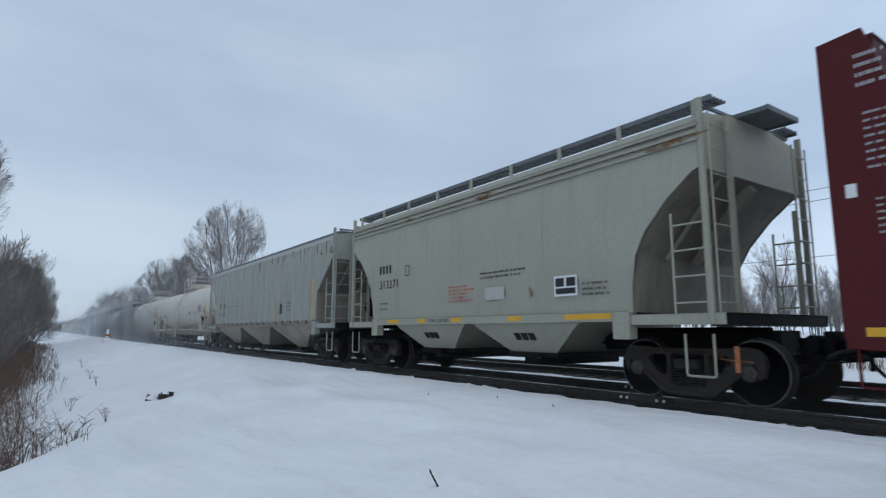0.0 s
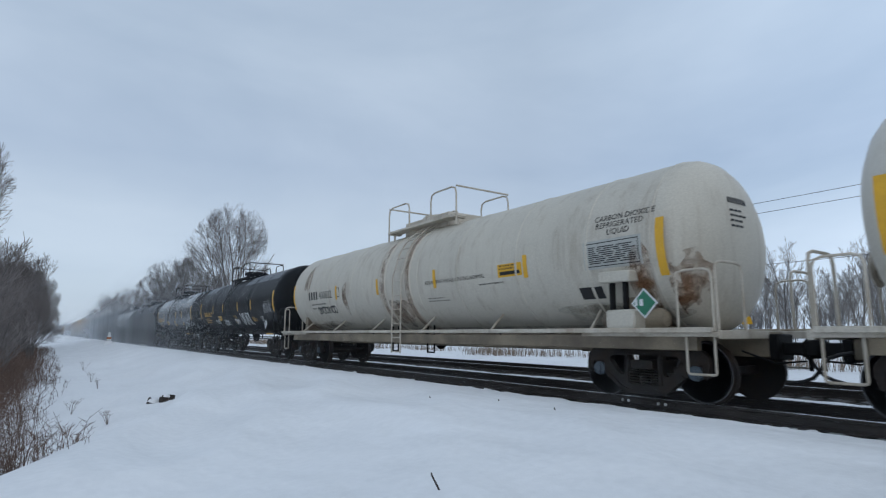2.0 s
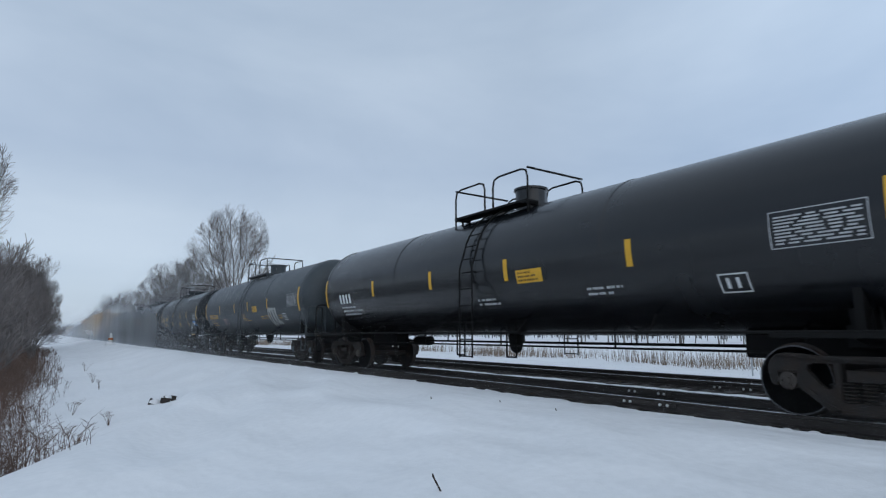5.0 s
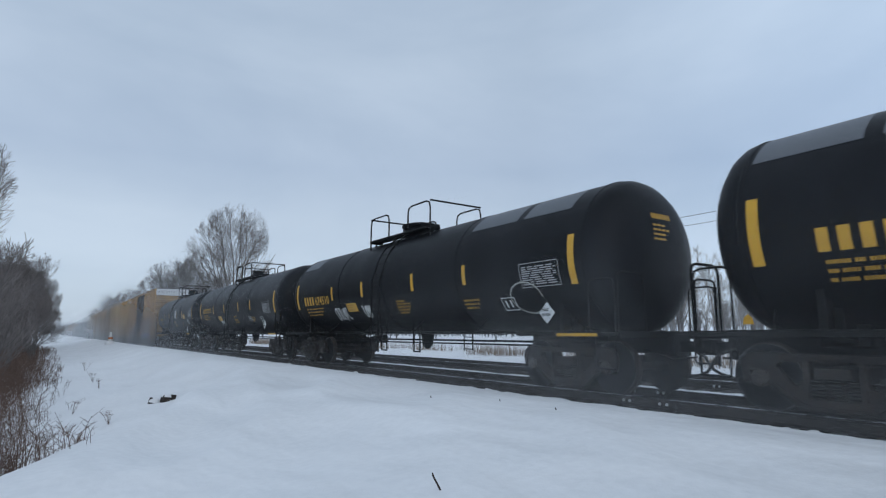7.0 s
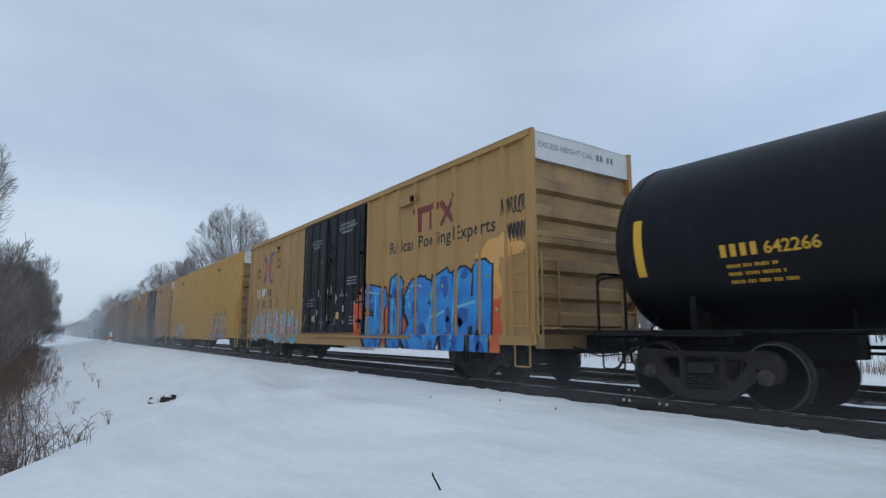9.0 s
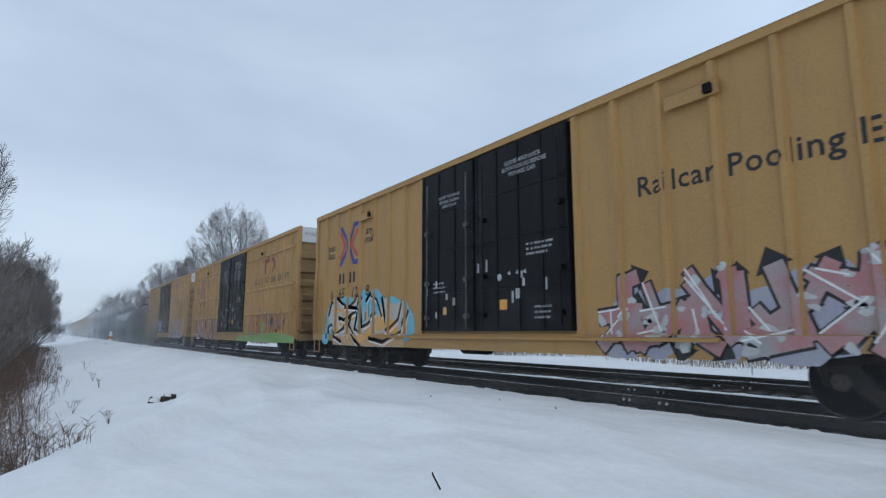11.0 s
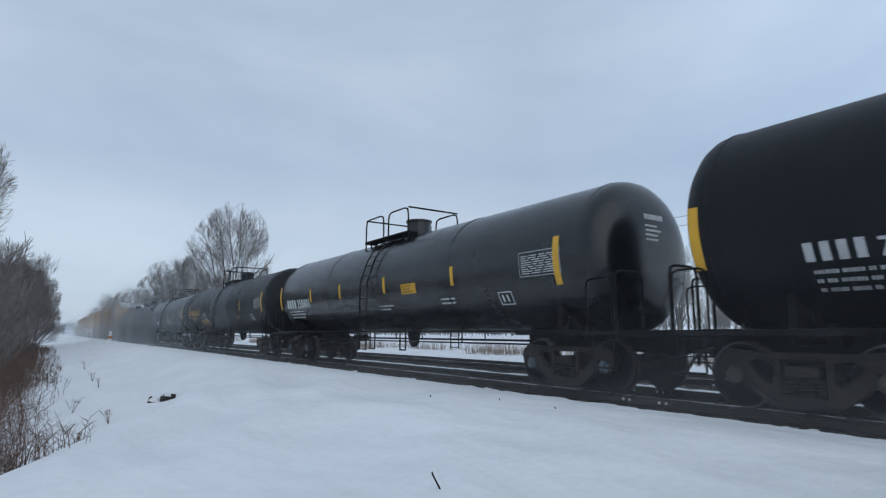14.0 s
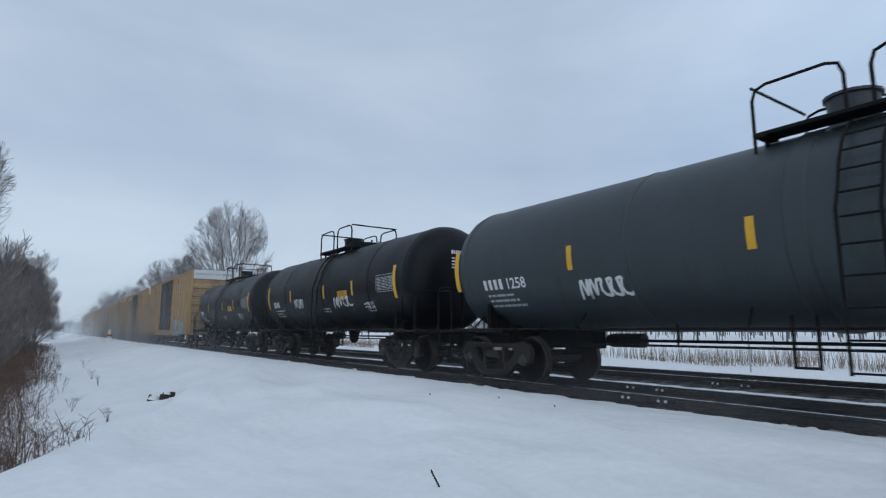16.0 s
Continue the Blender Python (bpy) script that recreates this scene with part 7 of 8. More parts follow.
def build_hoppers():
    car, s, L = hopper_car(0.4014, 6.83, "hopper", "warm grey covered hopper with bowed sides and rust spots", True, 0)
    paint("owner_mark", blocks(-4.0, 2.55, 4, 0.22), "p_black", s, car, label="owner's mark in plain blocks")
    paint("car_number", moved(glyphs("313271", 0.32, 1.1), -4.0, 2.15), "p_black", s, car, label="black stencilled car number")
    paint("plate_sign", frame_sign(-2.65, 2.42, 0.2, 0.26, 0.02), "p_black", s, car)
    paint("stencil_print", bars(-3.95, 1.78, 0.6, 2, 0.05, 0.1, 4) + bars(0.4, 2.24, 1.6, 2, 0.04, 0.05, 5) + bars(3.15, 1.85, 0.6, 3, 0.04, 0.05, 6), "p_black", s, car)
    paint("red_notice", bars(-0.75, 2.02, 0.95, 5, 0.035, 0.045, 8), "p_red", s, car)
    paint("grey_notice", rect(0.55, 1.15, 1.66, 1.92), "p_grey", s, car)
    paint("label_panel", rect(2.5, 3.04, 1.64, 2.0), "p_white", s, car)
    paint("label_panel", rect(2.54, 2.74, 1.81, 1.96) + rect(2.79, 3.0, 1.81, 1.96) + rect(2.54, 3.0, 1.68, 1.78), "p_black", s, car, 0.008)
    part("brake_tag", Kit().box(-1.545, -1.515, -5.87, -5.81, 0.5, 0.84, 0.006), "orange_mark", car, "orange tag hanging beside the truck")
    part("release_rod", Kit().bend([(-1.50, -5.48, 0.98), (-1.53, -5.63, 0.66), (-1.53, -6.08, 0.64)], 0.014, 6, 0.05), "rust", car)
    sl = Side([(-L, L, -1.567)], 1.1, 1.4, 0.18)
    for a, b in ((-3.6, -3.0), (-2.1, -1.75), (-0.7, -0.3), (1.2, 1.6), (2.7, 3.7)):
        paint("reflective_stripe", rect(a, b, 1.23, 1.32), "stripe", sl, car, 0.004, "yellow reflective stripe")
    paint("sill_lettering", moved(glyphs("THROUGH SILL", 0.12), -1.6, 1.23), "p_black", sl, car)
    for u, w, a, b, q in ((L - 0.6, 3.8, 0.5, 0.05, 2), (0.5, 3.85, 0.35, 0.05, 6), (1.9, 1.75, 0.04, 0.12, 7), (-2.5, 3.85, 0.25, 0.04, 9)):
        paint("rust_stain", blob(u, w, a, b, q, 20, 0.6), "rust", s, car, 0.003)
    car, s, L = hopper_car(1.035, 8.75, "hopper2", "cool grey ribbed covered hopper with rust at the posts", False, 21)
    paint("owner_mark", blocks(-6.25, 2.15, 2, 0.26) + blocks(-5.4, 2.15, 2, 0.26), "p_black", s, car, label="owner's mark in plain blocks")
    paint("car_number", moved(glyphs("20", 0.4), -6.2, 1.72) + moved(glyphs("049", 0.4), -5.45, 1.72), "p_black", s, car, label="black stencilled car number")
    paint("stencil_print", bars(-L + 3.9, 2.2, 0.6, 3, 0.05, 0.07, 4) + bars(-L + 5.4, 2.2, 0.6, 2, 0.05, 0.1, 5) + bars(3.9, 2.1, 0.7, 3, 0.06, 0.07, 6) + bars(6.1, 2.15, 0.6, 3, 0.04, 0.1, 7), "p_black", s, car)
    paint("label_panel", rect(3.05, 3.55, 1.68, 2.08), "p_black", s, car)
    paint("round_mark", blob(-L + 0.9, 2.5, 0.11, 0.12, 2, 18, 0.0), "p_white", s, car)
    for u, z0, z1 in ((-7.13, 1.4, 2.4), (-L + 4.35, 1.45, 2.1), (-0.7, 1.45, 2.0), (2.6, 1.45, 2.05), (L - 1.75, 1.3, 2.8)):
        paint("reflective_stripe", rect(u - 0.05, u + 0.05, z0, z1), "stripe", s, car, 0.006, "yellow reflective stripe")
    ribbed = []
    for i in range(21):          # panels and posts, for stains that follow both
        y = (i - 10) * 0.79
        ribbed += [(y - 0.05, y + 0.05, -1.53 - 0.075), (y + 0.11, y + 0.68, -1.53)]
    rib = Side(ribbed, 1.2, 3.98)
    rnd = random.Random(31)
    for i in range(21):
        u = (i - 10) * 0.79
        for _ in range(rnd.choice((0, 0, 1, 1, 2))):
            a, h = rnd.uniform(-0.1, 0.45), rnd.uniform(0.08, 0.3)
            for q in range(2):
                paint("rust_stain", blob(u + a, 3.92 - h * 0.5, rnd.uniform(0.03, 0.11) / (q + 1), h / (q + 1), rnd.randrange(99), 18, 0.6), "rustrun", rib, car, 0.003 + 0.002 * q, "orange rust run down from the eaves")
        paint("rust_stain", blob(u, 3.88, 0.045, 0.1 + 0.12 * (i % 3), i, 14, 0.5) + blob(u, 1.38, 0.14, 0.03, i, 14, 0.6), "rust", rib, car, 0.006)
    paint("rust_stain", rect(-L + 1.4, L - 1.4, 1.33, 1.40), "rust", s, car, 0.004)
    paint("rust_stain", blob(L - 0.3, 3.65, 0.16, 0.16, 3, 16, 0.8) + blob(L - 1.2, 3.68, 0.2, 0.07, 5, 16, 0.8), "rust", s, car, 0.003)


def build_lead_car():
    """The dark red car that is leaving at the start."""
    car = new_car("bulkhead_car", "dark red freight car with white lettering", "freight car", -0.276, "box cars of the train")
    L, half = 9.35, 10.2
    W = 1.5
    for s in (-1, 1):
        part("bulkhead", Kit().box(-W, W, s * L, s * (L - 0.5), 1.0, 4.44, 0.03), "red", car)
        for m in (-1, 1):
            part("bulkhead_flange", Kit().prism([(s * (L + 0.02), 0.95), (s * (L + 0.02), 4.46), (s * (L - 0.45), 4.5), (s * (L - 1.5), 0.95)], "x", m * (W + 0.01), m * (W + 0.07)), "red", car)
            part("step", stirrup(m * (W + 0.02), s * (L - 0.3), 0.42, 0.42, 0.9), "red", car)
    part("centre_beam", Kit().box(-0.15, 0.15, -L, L, 1.0, 4.4, 0.02), "red", car)
    for i in range(9):
        y = -L + 1.5 + i * 2.05
        part("cross_arm", lambda: Kit().box(-1.2, 1.2, -0.06, 0.06, 4.3, 4.5, 0.01), "red", car, key="crossarm", at=pose(0, y, 0))
        part("centre_post", lambda: Kit().box(-0.3, 0.3, -0.08, 0.08, 1.0, 4.3, 0.01), "red", car, key="centrepost", at=pose(0, y, 0))
    part("deck", Kit().box(-W, W, -L, L, 0.82, 1.02, 0.03), "red", car)
    part("side_sill", Kit().prism([(-L, 1.02), (L, 1.02), (L, 0.85), (5, 0.6), (-5, 0.6), (-L, 0.85)], "x", -W - 0.06, -W), "red", car)
    sd = Side([(-L - 1, L + 1, -W - 0.072)], 0.8, 4.9)
    paint("stencil_print", bars(-L + 0.35, 4.2, 0.42, 4, 0.045, 0.07, 3) + bars(-L + 0.38, 3.5, 0.5, 8, 0.03, 0.06, 5) + bars(-L + 0.42, 2.5, 0.45, 6, 0.025, 0.05, 7), "p_dull", sd, car)
    paint("label_panel", rect(-L + 0.14, -L + 0.25, 2.54, 2.70), "p_white", sd, car)
    paint("sill_stripe", rect(-L + 0.2, -L + 1.4, 0.98, 1.08), "stripe", sd, car)
    running_gear(car, half, 7.0, -0.276)


build_lead_car()
build_hoppers()
build_tanks()
build_boxcars()


# ---- trees and plants ----
def grow_tree(seed, h, spread, levels=5, trunk_r=0.16, fork=0.3, droop=0.0, bare=0.25, twigs=3, upr=0.5, kids0=7):
    """A bare tree: tapered trunk, limbs and twigs. Returns two kits: trunk and limbs, twigs."""
    rnd = random.Random(seed)
    wood, fine = Kit(), Kit()

    def branch(p, d, length, r, level):
        n = 4 if level < 2 else (3 if level < 4 else 2)
        pts = [p]
        q = p.copy()
        dd = d.copy()
        for i in range(n):
            dd = (dd + Vector((rnd.uniform(-1, 1), rnd.uniform(-1, 1), rnd.uniform(-0.5, 0.9))) * (0.10 + 0.05 * level) + Vector((0, 0, upr * 0.12 - droop * 0.1 * level))).normalized()
            q = q + dd * (length / n)
            pts.append(q.copy())
        kit = wood if level < 3 else fine
        kit.rod(pts, r, 6 if level < 1 else (5 if level < 2 else 3), max(0.008, r * (0.55 if level < 2 else 0.35)))
        if level >= levels:
            return
        kids = (kids0 if level == 0 else 5 if level == 1 else 4) if level < levels - 1 else twigs
        for i in range(kids):
            t = (bare if level == 0 else 0.2) + (1 - (bare if level == 0 else 0.2)) * (i + rnd.uniform(0.2, 0.9)) / kids
            j = min(n - 1, int(t * n))
            o = pts[j].lerp(pts[j + 1], t * n - j)
            side = dd.orthogonal().normalized()
            side.rotate(Matrix.Rotation(rnd.uniform(0, 6.28), 3, dd))
            ang = rnd.uniform(0.45, 0.95) * spread
            nd = (dd * math.cos(ang) + side * math.sin(ang)).normalized()
            branch(o, nd, length * rnd.uniform(0.42, 0.68) * (1.15 - 0.35 * t), max(0.014, r * (0.62 - 0.3 * t)), level + 1)

    branch(Vector((0, 0, -0.3)), Vector((0, 0, 1)), h * 0.78, trunk_r, 0)
    return wood, fine


def grow_fan(seed, h, spread, limbs=9, trunk_r=0.3, twigs=5, wide=0.30):
    """An old open-grown tree: a trunk that splits into a fan of rising limbs, with a domed crown of fine twigs."""
    rnd = random.Random(seed)
    wood, fine = Kit(), Kit()
    fork = 0.22 * h
    mid, tall = 0.60 * h, 0.40 * h
    bumps = [(rnd.uniform(0, 6.28), rnd.uniform(0, 6.28)) for _ in range(2)]

    def inside(p):
        a = math.atan2(p.y, p.x)
        k = 1 + 0.10 * math.sin(3 * a + bumps[0][0] + 5 * p.z / h) + 0.07 * math.sin(7 * a + bumps[1][0] + 13 * p.z / h)
        return (p.x / (wide * h * k)) ** 2 + (p.y / (wide * h * k)) ** 2 + ((p.z - mid) / (tall * k)) ** 2 < 1

    wood.rod([(0, 0, -0.4), (0.015 * h * rnd.uniform(-1, 1), 0.01 * h, fork * 0.5), (0, 0, fork)], trunk_r, 7, trunk_r * 0.8)

    def shoot(p, d, length, r, level):
        n = 6 if level == 0 else (4 if level == 1 else 2)
        pts, q, dd = [p], p.copy(), d.copy()
        for _ in range(n):
            dd = (dd + Vector((rnd.uniform(-1, 1), rnd.uniform(-1, 1), rnd.uniform(-0.3, 0.6))) * (0.12 if level < 2 else 0.2)).normalized()
            nq = q + dd * (length / n)
            if level and not inside(nq) and q.z > fork:
                break
            q = nq
            pts.append(q.copy())
        if len(pts) < 2:
            return
        n = len(pts) - 1
        (wood if level < 2 else fine).rod(pts, r, 5 if level < 1 else 3, max(0.008, r * 0.3))
        if level == 4:
            return
        kids = (9, 6, 5, twigs)[level]
        for i in range(kids):
            t = 0.18 + 0.82 * (i + rnd.random()) / kids
            j = min(n - 1, int(t * n))
            o = pts[j].lerp(pts[j + 1], t * n - j)
            axis = dd.orthogonal().normalized()
            axis.rotate(Matrix.Rotation(rnd.uniform(0, 6.28), 3, dd))
            a = rnd.uniform(0.3, 0.62) if level == 0 else rnd.uniform(0.35, 0.8)
            out = Vector((o.x, o.y, 0.6 * (o.z - fork))).normalized() * 0.25
            nd = (dd * math.cos(a) + axis * math.sin(a) + out).normalized()
            shoot(o, nd, length * rnd.uniform(0.42, 0.62) * (1.2 - 0.45 * t), max(0.010, r * (0.46 - 0.2 * t)), level + 1)

    for i in range(limbs):
        az = 2.4 * i + rnd.uniform(-0.3, 0.3)
        po = spread * math.sqrt((i + 0.4) / limbs)
        d = Vector((math.sin(po) * math.cos(az), math.sin(po) * math.sin(az), math.cos(po)))
        # reach to just under the dome
        o = Vector((0, 0, fork * rnd.uniform(0.75, 1.0)))
        reach = 0.2 * h
        while inside(o + d * (reach + 0.1)) or reach < 0.25 * h:
            reach += 0.1
            if reach > h:
                break
        shoot(o, d, reach * 0.97, trunk_r * rnd.uniform(0.3, 0.42), 0)
    return wood, fine


TREES = {}


def tree_meshes(key, **kw):
    if key not in TREES:
        w, f = grow_fan(key, **kw) if "limbs" in kw else grow_tree(key, **kw)
        TREES[key] = (w, f)
    return TREES[key]


def tree(key, x, y, scale, rot, label, bark="bark", group="bare trees", lean=0.0, crown="twig", **kw):
    w, f = tree_meshes(key, **kw)
    t = tagged(new("tree"), label, "tree", group=group)
    t.matrix_basis = pose(x, y, height(x, y) - 0.1, lean, 0, rot) @ Matrix.Scale(scale, 4)
    part("trunk", w, bark, t, key=("trunk", key))
    part("crown", f, crown, t, "leafless crown of fine twigs", key=("crown", key))
    return t


SORTS = {
    1: dict(h=21, spread=0.72, limbs=11, trunk_r=0.32, twigs=3, wide=0.325),
    2: dict(h=16, spread=0.8, levels=5, trunk_r=0.22, bare=0.25, twigs=4, upr=0.6),
    3: dict(h=13, spread=0.7, levels=5, trunk_r=0.16, bare=0.2, twigs=3, upr=0.6),
    4: dict(h=10, spread=0.65, levels=4, trunk_r=0.10, bare=0.15, twigs=5, upr=0.8),
    5: dict(h=14, spread=0.6, levels=5, trunk_r=0.15, bare=0.3, twigs=3, upr=0.9),
    7: dict(h=16, spread=0.85, limbs=8, trunk_r=0.24, twigs=2, wide=0.36),
    8: dict(h=15, spread=0.6, limbs=6, trunk_r=0.2, twigs=2, wide=0.24),
    6: dict(h=5, spread=0.8, levels=4, trunk_r=0.045, bare=0.05, twigs=5, upr=0.7),
}


def build_trees():
    rnd = random.Random(4)

    def put(sort, x, y, s, label, **kw):
        tree(sort, x, y, s, rnd.uniform(0, 360), label, lean=rnd.uniform(-3, 3), **SORTS[sort], **kw)
    # behind the train, far side: from the tall tree down the line
    put(1, 24.9, 99, 1.1, "tall bare maple standing behind the tracks")
    for x, y, s, q in ((20.5, 118, 0.98, 7), (19.2, 121, 0.95, 7), (22.2, 116, 1.0, 7), (17.8, 124, 0.85, 7), (23.6, 112, 0.8, 7), (26.0, 110, 0.72, 7), (18.9, 112, 0.66, 7), (21.3, 108, 0.62, 7),
                       (17, 170, 0.8, 7), (15.5, 180, 0.75, 2), (18.5, 165, 0.78, 7), (14, 190, 0.72, 2), (20, 160, 0.75, 7), (13, 205, 0.7, 7), (16, 215, 0.8, 2), (22, 150, 0.8, 7), (12, 230, 0.6, 7)):
        put(q, x, y, s, "bare tree in the row behind the tracks")
    # left of the line: a wall of trees
    for i in range(38):
        y = 46 + 62 * ((i * 0.618) % 1) + rnd.uniform(-2, 2)
        az = 0.95 + 3.6 * ((i * 0.382 + 0.1) % 1)
        x = -math.tan(radians(az)) * y
        q = (8, 7, 8, 8, 7, 5)[i % 6]
        h = (0.08 + 0.022 * az) * y * rnd.uniform(0.75, 1.0) + 1.2
        put(q, x, y, h / (SORTS[q]["h"] * 1.12), "slender bare tree at the edge of the wood", group="wood beside the line")
    put(8, -7.1, 50, 1.2, "tall bare tree reaching over the wood's edge", group="wood beside the line")
    for i in range(60):
        y = 16 + i * 2.3 + rnd.uniform(-1, 1)
        x = -0.5 - 0.032 * y - rnd.uniform(0, 1.8)
        put(6, x, y, rnd.uniform(0.5, 0.95), "thin leafless shrub at the wood's edge", group="shrubs beside the line")
    # open wood far beyond the field
    for i in range(96):
        a = radians(rnd.uniform(46, 84))
        d = rnd.uniform(75, 105) if i < 46 else rnd.uniform(105, 150)
        x, y = d * math.sin(a), d * math.cos(a)
        q = rnd.choice((4, 5, 3, 4))
        put(q, x, y, rnd.uniform(0.5, 0.85), "bare birch or poplar beyond the snow field", bark=rnd.choice(("barklight", "barklight", "bark")), crown="twighaze", group="wood beyond the field")


def build_brush():
    """Tangle of stems and dry reeds: stuff that nobody could count."""
    rnd = random.Random(9)
    k = Kit()
    for _ in range(9500):
        y = 8.2 + (rnd.random() ** 1.8) * 85
        x = 0.65 - (rnd.random() ** 0.9) * (1.3 + 0.075 * y) + 0.25 * noise.noise((0, y * 0.5, 3))
        z = height(x, y)
        deep = min(1, max(0, (0.7 - x) / (1.3 + 0.02 * y)))
        clump = 0.5 + 0.9 * noise.noise((x * 1.4, y * 0.8, 7))
        if rnd.random() > (0.05 + 0.8 * deep * deep) * max(0.1, clump if y < 22 else 1) + (0.25 if y > 25 else 0):
            continue
        h = rnd.uniform(0.1, 0.32) + deep * rnd.uniform(0.2, 1.2) * min(1, 0.45 + y / 40)
        a = rnd.uniform(0, 6.28)
        b = rnd.uniform(0.1, 0.75) * h
        p = [Vector((x, y, z - 0.05)), Vector((x + b * 0.3 * math.cos(a), y + b * 0.3 * math.sin(a), z + h * 0.5)), Vector((x + b * math.cos(a), y + b * math.sin(a), z + h * rnd.uniform(0.8, 1.0)))]
        r = rnd.uniform(0.0025, 0.005) + 0.00012 * y
        k.rod(p, r, 3, r * 0.4)
        for _ in range(5 if y < 30 else 2):
            t = rnd.uniform(0.2, 0.95)
            o = p[1].lerp(p[2], 2 * t - 1) if t > 0.5 else p[0].lerp(p[1], t * 2)
            a2 = rnd.uniform(0, 6.28)
            e = h * rnd.uniform(0.15, 0.42)
            k.rod([o, o + Vector((e * math.cos(a2), e * math.sin(a2), e * rnd.uniform(0.1, 1.0)))], r * 0.6, 3, r * 0.25)
    me = k.mesh("brush", MAT["brush"], 0)
    tagged(new("brush", me), "tangle of brown stems rising from snow in the ditch", "brush", kind="stuff")
    k = Kit()
    for _ in range(9000):
        x = 18.6 + abs(rnd.gauss(0, 1)) * 1.6
        y = rnd.uniform(-4, 75)
        if noise.noise((x * 0.35, y * 0.16, 2)) < -0.12:
            continue
        z = height(x, y)
        h = rnd.uniform(0.2, 0.6)
        a = rnd.uniform(0, 6.28)
        b = rnd.uniform(0.02, 0.35) * h
        k.rod([(x, y, z - 0.05), (x + b * math.cos(a), y + b * math.sin(a), z + h)], rnd.uniform(0.006, 0.012), 3, 0.003)
    me = k.mesh("reeds", MAT["reed"], 0)
    tagged(new("dry_reeds", me), "band of dry reeds standing in snow beyond the tracks", "reeds", kind="stuff")


def weed(x, y, h, n, seed, label):
    rnd = random.Random(seed)
    k = Kit()
    z = height(x, y)
    for _ in range(n):
        a = rnd.uniform(0, 6.28)
        b = rnd.uniform(0.2, 0.8) * h
        p = [Vector((x, y, z - 0.04)), Vector((x + b * 0.5 * math.cos(a), y + b * 0.5 * math.sin(a), z + h * 0.6)), Vector((x + b * math.cos(a), y + b * math.sin(a), z + h * rnd.uniform(0.7, 1)))]
        k.rod(p, 0.0055, 4, 0.002)
        for _ in range(3):
            o = p[1].lerp(p[2], rnd.random())
            a2 = rnd.uniform(0, 6.28)
            k.rod([o, o + Vector((math.cos(a2), math.sin(a2), 0.6)) * h * 0.2], 0.003, 3, 0.0015)
    me = k.mesh("weed", MAT["brush"], 0)
    ob = new("weed", me)
    return tagged(ob, label, "dry weed", group="weeds in the snow")


